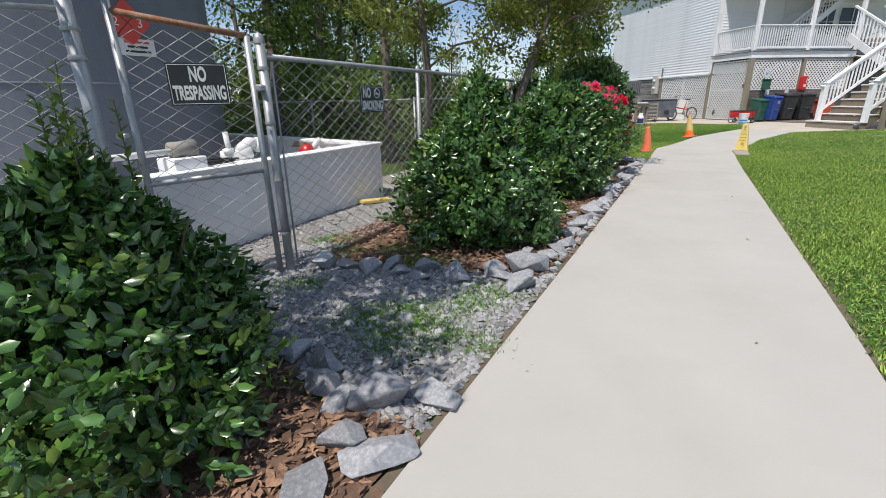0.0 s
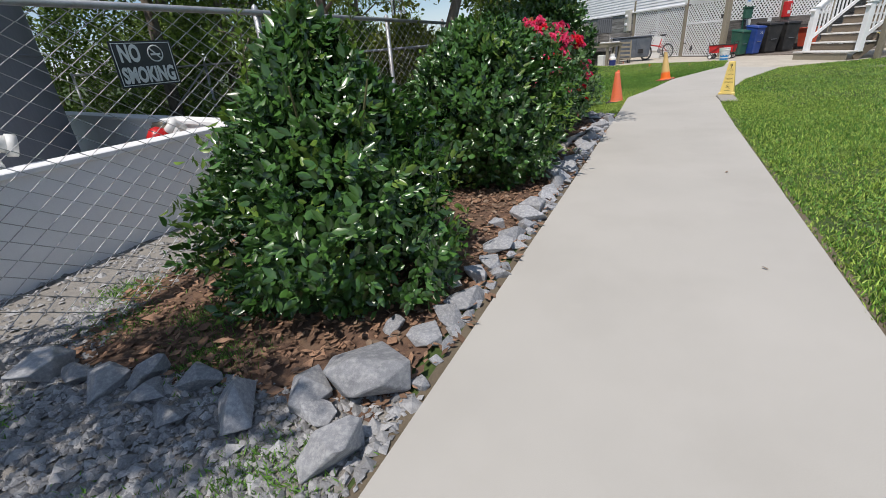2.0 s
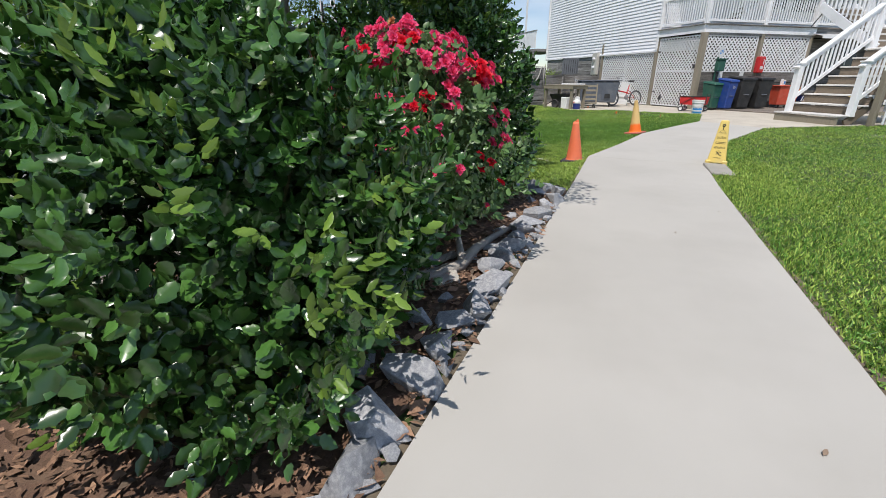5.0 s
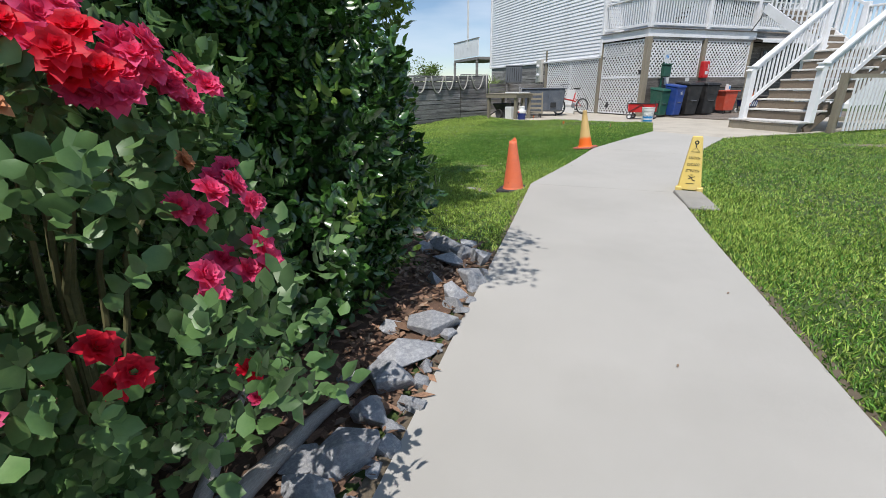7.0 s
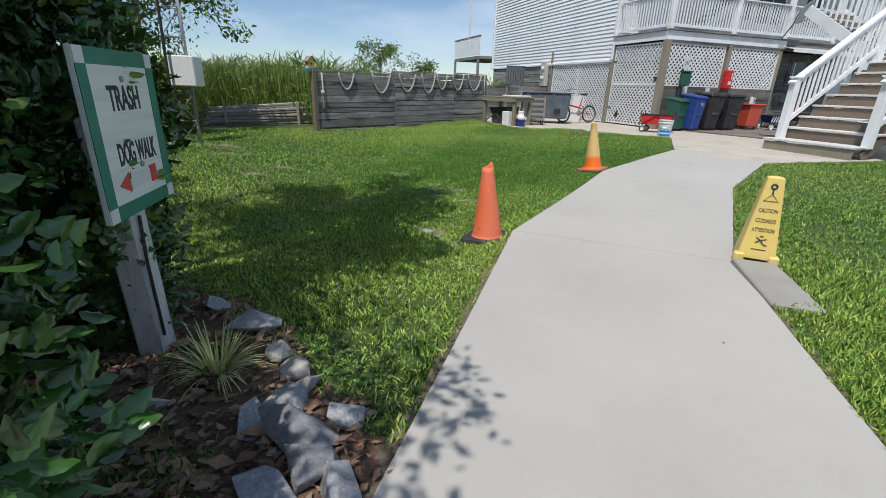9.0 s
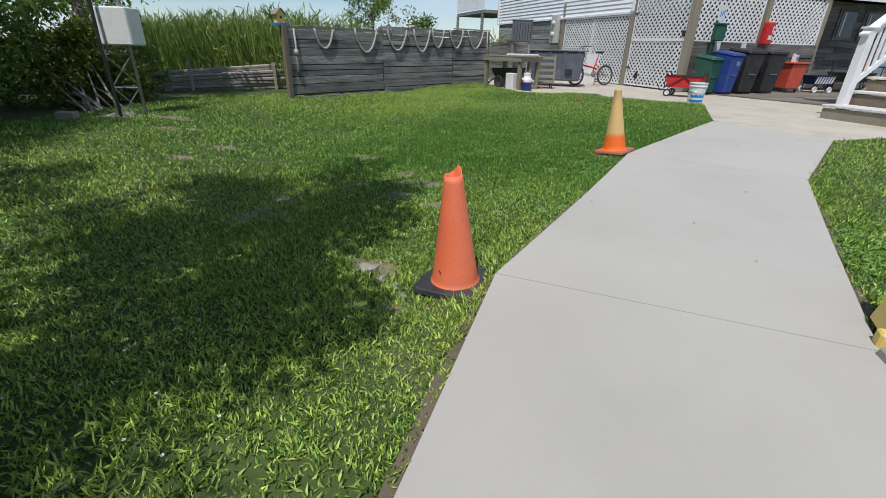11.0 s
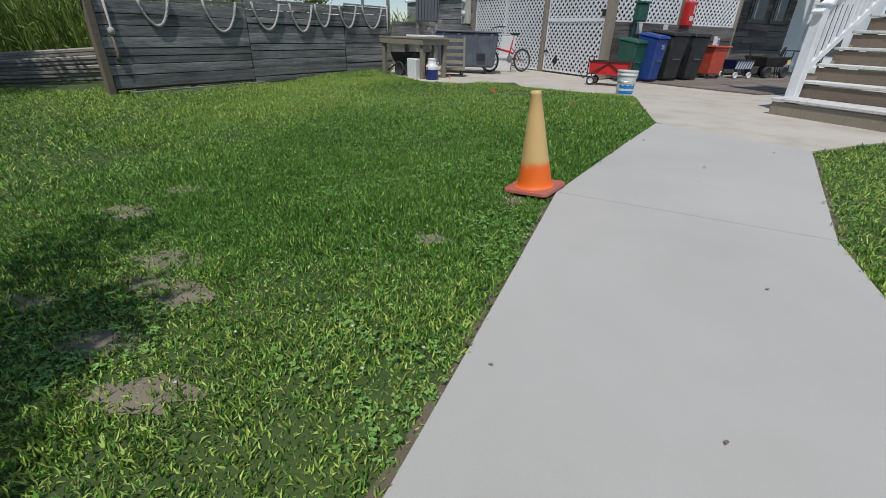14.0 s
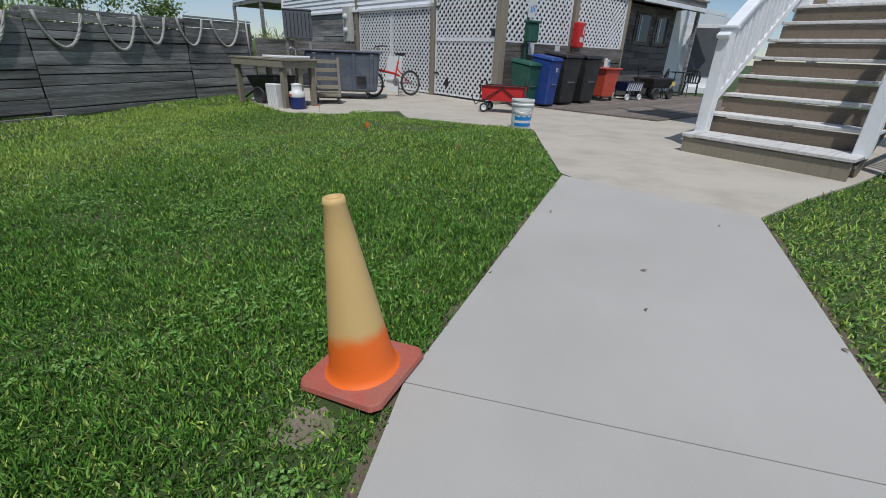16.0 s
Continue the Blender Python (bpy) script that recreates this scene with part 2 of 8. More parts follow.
M = dict(
    soil=material("soil_and_turf", (0.030, 0.054, 0.012), (0.075, 0.115, 0.027), scale=1.2, fine=70, rough=0.95, bump=0.6, stain=(0.16, 0.13, 0.09), stain_scale=0.55, stain_amount=0.35, stain_edge=(0.55, 0.70)),
    sand=material("bare_sand", (0.16, 0.13, 0.09), (0.28, 0.235, 0.175), scale=5, fine=160, rough=0.95, bump=0.5, stain=(0.12, 0.14, 0.06), stain_scale=7, stain_amount=0.7),
    grass=leafy("grass_blades", (0.088, 0.225, 0.030), (0.205, 0.395, 0.078), rough=0.42, see=0.26, vary=0.6, spec=0.4),
    # drier yellow-green blades, made paler still to brighten sunlit stretches of the lawn
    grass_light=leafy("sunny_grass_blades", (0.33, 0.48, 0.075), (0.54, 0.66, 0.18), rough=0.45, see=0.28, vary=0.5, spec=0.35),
    clover_leaf=leafy("clover_leaves", (0.15, 0.33, 0.06), (0.27, 0.47, 0.12), rough=0.5, see=0.3, vary=0.4),
    grass_dry=leafy("dry_grass", (0.28, 0.24, 0.10), (0.40, 0.34, 0.17), rough=0.7, see=0.2),
    clover=leafy("clover_heads", (0.55, 0.55, 0.48), (0.7, 0.7, 0.62), rough=0.8, see=0.1),
    concrete=material("broomed_concrete", (0.40, 0.385, 0.35), (0.49, 0.47, 0.43), scale=0.7, fine=260, rough=0.88, bump=0.12, stain=(0.33, 0.31, 0.275), stain_scale=0.9, stain_amount=0.22, stretch=(1, 1, 1)),
    concrete_warm=material("old_apron_concrete", (0.44, 0.40, 0.33), (0.55, 0.50, 0.42), scale=1.0, fine=200, rough=0.9, bump=0.15, stain=(0.30, 0.26, 0.21), stain_scale=1.6, stain_amount=0.4),
    crack=material("dark_joint", (0.06, 0.055, 0.05), (0.11, 0.10, 0.09), rough=0.95),
    dirt=material("dirt_edge", (0.10, 0.08, 0.055), (0.18, 0.145, 0.10), scale=10, fine=120, rough=0.95, bump=0.6),
    mulch=material("mulch_bed", (0.075, 0.044, 0.030), (0.19, 0.11, 0.072), scale=14, fine=110, rough=0.95, bump=0.9, stain=(0.20, 0.14, 0.09), stain_scale=5, stain_amount=0.5),
    chip=material("bark_chips", (0.13, 0.070, 0.044), (0.33, 0.20, 0.125), scale=9, fine=90, rough=0.9, bump=0.4, vary=0.55, island=True),
    gravel_bed=material("gravel_bed", (0.17, 0.16, 0.15), (0.34, 0.32, 0.29), scale=30, fine=120, rough=0.95, bump=0.9, stain=(0.33, 0.31, 0.27), stain_scale=2.2, stain_amount=0.5),
    gravel=material("crushed_gravel", (0.17, 0.17, 0.175), (0.40, 0.40, 0.40), scale=14, fine=120, rough=0.9, bump=0.4, vary=0.4, island=True),
    rock=material("granite_stone", (0.20, 0.205, 0.22), (0.43, 0.44, 0.46), scale=4.5, fine=70, rough=0.85, bump=0.7, stain=(0.55, 0.55, 0.54), stain_scale=9, stain_amount=0.5, vary=0.22),
    rock_pale=material("pale_quartz_stone", (0.42, 0.40, 0.36), (0.60, 0.57, 0.52), scale=7, fine=70, rough=0.85, bump=0.6, stain=(0.42, 0.30, 0.2), stain_scale=6, stain_amount=0.4, vary=0.12),
    drift=material("driftwood_grey", (0.25, 0.225, 0.195), (0.46, 0.42, 0.37), scale=5, fine=60, rough=0.9, bump=0.8, stretch=(6, 1, 6)),
    galv=material("galvanised_pipe", (0.30, 0.32, 0.345), (0.45, 0.47, 0.495), scale=12, fine=150, rough=0.5, metal=0.55, bump=0.1, stain=(0.26, 0.21, 0.17), stain_scale=5, stain_amount=0.35),
    rusty=material("rusted_pipe", (0.17, 0.07, 0.035), (0.33, 0.17, 0.09), scale=12, fine=150, rough=0.85, bump=0.4, stain=(0.42, 0.38, 0.34), stain_scale=9, stain_amount=0.5),
    wire=material("fence_wire", (0.42, 0.42, 0.42), (0.62, 0.62, 0.62), scale=20, rough=0.5, metal=0.5, bump=0.0, stain=(0.20, 0.12, 0.08), stain_scale=3, stain_amount=0.4),
    tank=material("tank_grey_paint", (0.14, 0.16, 0.195), (0.185, 0.205, 0.245), scale=1.4, fine=30, rough=0.55, bump=0.05, stain=(0.115, 0.13, 0.155), stain_scale=0.8, stain_amount=0.5, stretch=(1, 1, 0.25)),
    white_wall=material("painted_block_white", (0.80, 0.805, 0.82), (0.88, 0.885, 0.89), scale=1.5, fine=90, rough=0.8, bump=0.2, stain=(0.62, 0.61, 0.60), stain_scale=1.8, stain_amount=0.3),
    pvc=material("white_plastic", (0.70, 0.70, 0.68), (0.82, 0.82, 0.80), scale=4, rough=0.45, bump=0.03, stain=(0.5, 0.48, 0.43), stain_scale=4, stain_amount=0.3),
    white=material("white_painted_wood", (0.78, 0.79, 0.80), (0.87, 0.875, 0.88), scale=2, fine=60, rough=0.55, bump=0.1, stain=(0.56, 0.55, 0.52), stain_scale=2.5, stain_amount=0.35, vary=0.04),
    vinyl=material("white_vinyl_siding", (0.79, 0.80, 0.815), (0.86, 0.87, 0.88), scale=0.8, fine=40, rough=0.5, bump=0.04, stain=(0.64, 0.64, 0.63), stain_scale=0.7, stain_amount=0.4, vary=0.02),
    weathered=material("weathered_grey_planks", (0.10, 0.095, 0.09), (0.42, 0.41, 0.395), scale=2.2, fine=16, rough=0.9, bump=0.8, stretch=(0.5, 1, 7), stain=(0.05, 0.047, 0.043), stain_scale=0.9, stain_amount=0.75, vary=0.38),
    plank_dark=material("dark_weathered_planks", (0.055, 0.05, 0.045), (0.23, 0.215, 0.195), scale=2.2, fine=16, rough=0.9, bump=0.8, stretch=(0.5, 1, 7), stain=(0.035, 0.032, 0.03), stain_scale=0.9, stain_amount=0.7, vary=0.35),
    timber=material("tan_treated_timber", (0.20, 0.175, 0.13), (0.36, 0.32, 0.24), scale=3, fine=45, rough=0.85, bump=0.4, stretch=(5, 5, 0.5), stain=(0.12, 0.10, 0.08), stain_scale=3, stain_amount=0.4, vary=0.12),
    tread=material("worn_stair_tread", (0.58, 0.56, 0.53), (0.78, 0.77, 0.74), scale=3, fine=50, rough=0.85, bump=0.4, stretch=(0.5, 6, 6), stain=(0.22, 0.19, 0.16), stain_scale=3, stain_amount=0.45, vary=0.1),
    riser=material("brown_stair_riser", (0.11, 0.084, 0.060), (0.28, 0.225, 0.165), scale=3, fine=45, rough=0.85, bump=0.4, stretch=(0.5, 6, 6), stain=(0.07, 0.055, 0.045), stain_scale=3, stain_amount=0.5, vary=0.15),
    deckboard=material("grey_deck_boards", (0.13, 0.107, 0.088), (0.27, 0.23, 0.195), scale=3, fine=45, rough=0.9, bump=0.4, stretch=(0.5, 6, 6), stain=(0.10, 0.085, 0.07), stain_scale=2, stain_amount=0.4, vary=0.2),
    # dark timber under the porch, also the colour of panels standing in for shade
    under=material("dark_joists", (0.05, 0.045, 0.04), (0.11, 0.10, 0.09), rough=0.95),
    roofing=material("grey_shingle", (0.12, 0.12, 0.125), (0.22, 0.22, 0.225), scale=6, fine=60, rough=0.9, bump=0.5),
    metal_roof=material("white_ribbed_metal", (0.60, 0.60, 0.60), (0.72, 0.72, 0.72), rough=0.45, metal=0.2, stain=(0.5, 0.45, 0.4), stain_scale=3),
    orange=material("faded_orange_rubber", (0.76, 0.15, 0.06), (0.86, 0.215, 0.10), scale=4, fine=70, rough=0.6, bump=0.1, stain=(0.60, 0.17, 0.11), stain_scale=6, stain_amount=0.4),
    cone_bright=material("bright_orange_rubber", (0.84, 0.15, 0.015), (0.90, 0.21, 0.03), scale=4, fine=70, rough=0.55, bump=0.08),
    cone_tan=material("sunbleached_cone", (0.62, 0.41, 0.155), (0.72, 0.50, 0.22), scale=4, fine=70, rough=0.65, bump=0.08, stain=(0.58, 0.33, 0.12), stain_scale=5, stain_amount=0.3),
    cone_red=material("dusty_red_rubber", (0.36, 0.09, 0.06), (0.48, 0.14, 0.10), scale=7, fine=70, rough=0.75, bump=0.2, stain=(0.30, 0.16, 0.12), stain_scale=9, stain_amount=0.5),
    rubber=material("black_rubber", (0.018, 0.018, 0.02), (0.05, 0.05, 0.053), scale=7, fine=90, rough=0.7, bump=0.2, stain=(0.13, 0.12, 0.11), stain_scale=8, stain_amount=0.3),
    yellow=material("yellow_plastic", (0.74, 0.54, 0.13), (0.80, 0.61, 0.19), scale=3, fine=60, rough=0.5, bump=0.05, stain=(0.62, 0.50, 0.26), stain_scale=5, stain_amount=0.4),
    slab=material("concrete_paver", (0.26, 0.25, 0.22), (0.38, 0.36, 0.32), scale=5, fine=120, rough=0.9, bump=0.35),
    black=material("black_plastic", (0.012, 0.012, 0.013), (0.03, 0.03, 0.032), rough=0.5, bump=0.05, stain=(0.09, 0.09, 0.085), stain_scale=4, stain_amount=0.3),
    sign_black=material("black_sign", (0.014, 0.015, 0.018), (0.03, 0.031, 0.035), rough=0.35, bump=0.02),
    ink=material("dark_ink", (0.02, 0.03, 0.025), (0.05, 0.055, 0.05), rough=0.7, bump=0.0),
    paint=material("white_sign_paint", (0.62, 0.63, 0.62), (0.74, 0.75, 0.74), rough=0.6, bump=0.03),
    board=material("weathered_white_board", (0.70, 0.74, 0.69), (0.82, 0.84, 0.79), scale=3, fine=45, rough=0.75, bump=0.2, stretch=(0.4, 1, 7), stain=(0.50, 0.56, 0.50), stain_scale=4, stain_amount=0.35),
    green=material("green_sign_paint", (0.015, 0.16, 0.10), (0.03, 0.24, 0.155), scale=5, rough=0.6, bump=0.08, stain=(0.10, 0.27, 0.2), stain_scale=6, stain_amount=0.3),
    sign_red=material("red_sign_paint", (0.58, 0.05, 0.04), (0.70, 0.09, 0.06), rough=0.55, bump=0.04),
    old_white=material("peeling_white_post", (0.55, 0.54, 0.53), (0.80, 0.79, 0.77), scale=4, fine=50, rough=0.85, bump=0.5, stretch=(5, 5, 0.6), stain=(0.26, 0.24, 0.22), stain_scale=4, stain_amount=0.6),
    bin_green=material("green_bin_plastic", (0.012, 0.075, 0.05), (0.025, 0.11, 0.075), rough=0.45, bump=0.03, stain=(0.1, 0.13, 0.1), stain_scale=4, stain_amount=0.25),
    bin_blue=material("blue_bin_plastic", (0.01, 0.04, 0.20), (0.02, 0.065, 0.29), rough=0.45, bump=0.03, stain=(0.1, 0.12, 0.2), stain_scale=4, stain_amount=0.25),
    bin_red=material("red_tote_plastic", (0.50, 0.06, 0.03), (0.64, 0.10, 0.055), rough=0.5, bump=0.03, stain=(0.5, 0.2, 0.15), stain_scale=4, stain_amount=0.3),
    bin_grey=material("slate_grey_plastic", (0.075, 0.09, 0.115), (0.13, 0.15, 0.18), scale=4, rough=0.55, bump=0.06, stain=(0.20, 0.21, 0.22), stain_scale=3, stain_amount=0.4),
    red_cloth=material("red_canvas", (0.45, 0.012, 0.015), (0.60, 0.03, 0.03), scale=12, fine=160, rough=0.8, bump=0.2),
    red_gloss=material("red_enamel", (0.48, 0.012, 0.014), (0.60, 0.025, 0.025), rough=0.3, bump=0.01),
    label_blue=material("blue_label", (0.01, 0.20, 0.55), (0.03, 0.28, 0.66), rough=0.5, bump=0.0),
    dark_blue=material("navy_plastic", (0.01, 0.02, 0.13), (0.02, 0.04, 0.2), rough=0.45, bump=0.02),
    rope=material("grey_dock_rope", (0.34, 0.33, 0.30), (0.54, 0.53, 0.49), scale=20, fine=120, rough=0.9, bump=0.4),
    ac=material("ac_grey_metal", (0.13, 0.14, 0.155), (0.20, 0.21, 0.225), rough=0.5, metal=0.3, bump=0.05),
    beige=material("beige_metal_box", (0.46, 0.45, 0.40), (0.58, 0.57, 0.52), rough=0.55, bump=0.05, stain=(0.35, 0.32, 0.27), stain_scale=4, stain_amount=0.3),
    dish=material("grey_dish_metal", (0.50, 0.51, 0.52), (0.60, 0.61, 0.62), rough=0.5, bump=0.02),
    steel=material("dull_steel", (0.28, 0.29, 0.30), (0.42, 0.43, 0.44), rough=0.4, metal=0.8, bump=0.05),
    screen=material("dark_door_screen", (0.07, 0.075, 0.085), (0.12, 0.125, 0.135), rough=0.5, bump=0.05),
    bark=material("tree_bark", (0.10, 0.078, 0.06), (0.24, 0.20, 0.16), scale=6, fine=40, rough=0.95, bump=0.9, stretch=(3, 3, 0.7), stain=(0.30, 0.29, 0.26), stain_scale=3, stain_amount=0.4),
    stem=material("green_brown_stem", (0.07, 0.075, 0.03), (0.15, 0.14, 0.06), rough=0.8, bump=0.2),
    holly=leafy("holly_leaf", (0.027, 0.088, 0.015), (0.076, 0.175, 0.034), rough=0.29, see=0.14, vary=0.5, spec=0.9),
    holly_new=leafy("new_holly_leaf", (0.11, 0.20, 0.03), (0.18, 0.28, 0.05), rough=0.3, see=0.3),
    rose_leaf=leafy("rose_leaf", (0.065, 0.14, 0.04), (0.145, 0.25, 0.085), rough=0.42, see=0.18, vary=0.35),
    petal=leafy("rose_petal", (0.86, 0.035, 0.17), (0.93, 0.16, 0.34), rough=0.6, see=0.4, vary=0.15),
    petal_red=leafy("red_rose_petal", (0.76, 0.006, 0.03), (0.88, 0.03, 0.07), rough=0.6, see=0.4, vary=0.15),
    petal_old=leafy("faded_rose_petal", (0.50, 0.17, 0.07), (0.62, 0.30, 0.14), rough=0.7, see=0.2, vary=0.15),
    oak=leafy("broad_tree_leaf", (0.085, 0.155, 0.028), (0.19, 0.29, 0.055), rough=0.42, see=0.34, vary=0.45),
    olive=leafy("yellow_green_leaf", (0.13, 0.17, 0.025), (0.23, 0.27, 0.05), rough=0.5, see=0.35, vary=0.4),
    pine=leafy("dark_needles", (0.03, 0.06, 0.02), (0.06, 0.10, 0.03), rough=0.6, see=0.15, vary=0.4),
    reed=leafy("marsh_reed", (0.15, 0.24, 0.045), (0.28, 0.37, 0.09), rough=0.55, see=0.3, vary=0.35),
    varieg=leafy("variegated_blade", (0.46, 0.52, 0.18), (0.74, 0.74, 0.40), rough=0.45, see=0.25, vary=0.25),
    litter=leafy("dead_leaf", (0.16, 0.11, 0.075), (0.33, 0.24, 0.17), rough=0.85, see=0.05, vary=0.45),
)


def glass_material():
    m = bpy.data.materials.new("window_glass")
    m.use_nodes = True
    b = m.node_tree.nodes["Principled BSDF"]
    b.inputs["Base Color"].default_value = (0.03, 0.045, 0.055, 1)
    b.inputs["Roughness"].default_value = 0.05
    b.inputs["Specular IOR Level"].default_value = 0.45
    return m


M["glass"] = glass_material()


def fading_material(name, low, high, z0, z1):
    """Paint that wears from one colour to another between two heights, with an uneven edge."""
    m = material(name, low, low, scale=5, fine=60, rough=0.6, bump=0.1)
    nt = m.node_tree
    bsdf = next(n for n in nt.nodes if n.type == "BSDF_PRINCIPLED")
    old = bsdf.inputs["Base Color"].links[0].from_socket
    tc, sep, noi = nt.nodes.new("ShaderNodeTexCoord"), nt.nodes.new("ShaderNodeSeparateXYZ"), nt.nodes.new("ShaderNodeTexNoise")
    noi.inputs["Scale"].default_value = 9
    wob = nt.nodes.new("ShaderNodeMath")
    wob.operation = "MULTIPLY_ADD"
    wob.inputs[1].default_value = 0.09
    rng_ = nt.nodes.new("ShaderNodeMapRange")
    rng_.interpolation_type = "SMOOTHSTEP"
    rng_.inputs["From Min"].default_value, rng_.inputs["From Max"].default_value = z0 + 0.045, z1 + 0.045
    mx = nt.nodes.new("ShaderNodeMix")
    mx.data_type = "RGBA"
    mx.inputs["B"].default_value = (*high, 1)
    nt.links.new(tc.outputs["Object"], sep.inputs["Vector"])
    nt.links.new(tc.outputs["Object"], noi.inputs["Vector"])
    nt.links.new(noi.outputs["Fac"], wob.inputs[0])
    nt.links.new(sep.outputs["Z"], wob.inputs[2])
    nt.links.new(wob.outputs[0], rng_.inputs["Value"])
    nt.links.new(rng_.outputs["Result"], mx.inputs["Factor"])
    nt.links.new(old, mx.inputs["A"])
    nt.links.new(mx.outputs["Result"], bsdf.inputs["Base Color"])
    return m


M["cone_fade"] = fading_material("worn_cone_paint", (0.88, 0.16, 0.015), (0.67, 0.45, 0.18), 0.165, 0.245)


# ---- building kit ----
rng = np.random.default_rng(7)


class Shape:
    """Collects vertices and faces of one mesh."""

    def __init__(self):
        self.v, self.f = [], []

    def add(self, verts, faces, m=None):
        n = len(self.v)
        self.v += [tuple(m @ Vector(p)) if m is not None else tuple(p) for p in verts]
        self.f += [tuple(i + n for i in f) for f in faces]
        return self

    def box(self, c, s, m=None, taper=1.0, chamfer=0.0):
        """A box of size s round c; taper scales its top; chamfer cuts its upright corners."""
        x, y, z = (k / 2 for k in s)
        if chamfer:
            k = chamfer
            ring = [(-x + k, -y), (x - k, -y), (x, -y + k), (x, y - k), (x - k, y), (-x + k, y), (-x, y - k), (-x, -y + k)]
        else:
            ring = [(-x, -y), (x, -y), (x, y), (-x, y)]
        n = len(ring)
        verts = [(c[0] + a, c[1] + b, c[2] - z) for a, b in ring] + [(c[0] + a * taper, c[1] + b * taper, c[2] + z) for a, b in ring]
        faces = [tuple(range(n))[::-1], tuple(range(n, 2 * n))] + [(i, (i + 1) % n, n + (i + 1) % n, n + i) for i in range(n)]
        return self.add(verts, faces, m)

    def beam(self, a, b, w, h, up=(0, 0, 1)):
        """A bar of section w by h from a to b."""
        a, b = Vector(a), Vector(b)
        d = (b - a).normalized()
        u = Vector(up)
        if abs(d.dot(u)) > 0.97:
            u = Vector((1, 0, 0))
        s = d.cross(u).normalized()
        t = s.cross(d)
        verts = [p + s * i * w / 2 + t * j * h / 2 for p in (a, b) for i, j in ((-1, -1), (1, -1), (1, 1), (-1, 1))]
        return self.add(verts, [(0, 1, 2, 3), (7, 6, 5, 4), (0, 4, 5, 1), (1, 5, 6, 2), (2, 6, 7, 3), (3, 7, 4, 0)])

    def tube(self, path, r, n=8, closed=False, caps=True):
        """A round tube along a path; r may be one radius or one for each point."""
        path = [Vector(p) for p in path]
        rs = r if isinstance(r, (list, tuple)) else [r] * len(path)
        verts, k = [], len(path)
        prev = None
        for i, p in enumerate(path):
            d = (path[(i + 1) % k] - path[i - 1]) if closed else (path[min(i + 1, k - 1)] - path[max(i - 1, 0)])
            d.normalize()
            ref = prev if prev is not None and abs(d.dot(prev)) < 0.95 else (Vector((0, 0, 1)) if abs(d.z) < 0.9 else Vector((1, 0, 0)))
            s = (ref - d * ref.dot(d)).normalized()
            prev = s
            t = d.cross(s)
            verts += [p + (s * math.cos(2 * math.pi * j / n) + t * math.sin(2 * math.pi * j / n)) * rs[i] for j in range(n)]
        faces = []
        for i in range(k if closed else k - 1):
            a, b = i * n, ((i + 1) % k) * n
            faces += [(a + j, a + (j + 1) % n, b + (j + 1) % n, b + j) for j in range(n)]
        if caps and not closed:
            faces += [tuple(range(n))[::-1], tuple(range((k - 1) * n, k * n))]
        return self.add(verts, faces)

    def turn(self, profile, n=20, m=None, square=0.0):
        """A turned body of (radius, height) rows."""
        verts, k = [], len(profile)
        for r, z in profile:
            verts += [(r * math.cos(2 * math.pi * j / n), r * math.sin(2 * math.pi * j / n), z) for j in range(n)]
        faces = [(i * n + j, i * n + (j + 1) % n, (i + 1) * n + (j + 1) % n, (i + 1) * n + j) for i in range(k - 1) for j in range(n)]
        return self.add(verts, faces, m)


def mesh_of(name, shape, mat, smooth=False, bevel=0.0):
    me = bpy.data.meshes.new(name)
    if isinstance(shape, Shape):
        me.from_pydata([tuple(p) for p in shape.v], [], shape.f)
    else:
        verts, faces = np.asarray(shape[0], np.float32), shape[1]
        if isinstance(faces, np.ndarray):
            k = faces.shape[1]
            me.vertices.add(len(verts))
            me.vertices.foreach_set("co", verts.ravel())
            me.loops.add(faces.size)
            me.loops.foreach_set("vertex_index", faces.astype(np.int32).ravel())
            me.polygons.add(len(faces))
            me.polygons.foreach_set("loop_start", np.arange(0, faces.size, k, dtype=np.int32))
            me.update(calc_edges=True)
        else:
            me.from_pydata(verts.tolist(), [], faces)
    if bevel:
        bm = bmesh.new()
        bm.from_mesh(me)
        bmesh.ops.bevel(bm, geom=bm.edges[:], offset=bevel, segments=1, affect="EDGES", clamp_overlap=True)
        bm.to_mesh(me)
        bm.free()
    if smooth:
        me.shade_smooth()
    me.materials.append(mat)
    return me


def part(name, shape, mat, parent=None, label="", smooth=False, bevel=0.0, at=None, kind=""):
    """One mesh object, under a thing or a part."""
    data = shape if isinstance(shape, bpy.types.Mesh) else mesh_of(name, shape, mat, smooth, bevel)
    ob = new(name, data)
    if parent is not None:
        ob.parent = parent
    if at is not None:
        ob.matrix_basis = at
    return tagged(ob, label, kind=kind)


def thing(name, label, category, at=None, group="", kind=""):
    """An empty at the base of a thing, to carry its parts."""
    ob = new(name)
    ob.empty_display_size = 0.1
    if at is not None:
        ob.matrix_basis = at
    return tagged(ob, label, category, group, kind)


def solid(name, shape, mat, label, category, at=None, group="", kind="", smooth=False, bevel=0.0):
    return tagged(part(name, shape, mat, None, "", smooth, bevel, at), label, category, group, kind)


def words(text, size, mat, parent, at, name="lettering", width=None, extrude=0.001, bold=0.0):
    """Letters in the built-in font, as a mesh part."""
    cu = bpy.data.curves.new(name, "FONT")
    cu.body, cu.size, cu.align_x, cu.align_y, cu.extrude, cu.offset = text, size, "CENTER", "CENTER", extrude, bold
    cu.resolution_u = 3
    tmp = bpy.data.objects.new(name, cu)
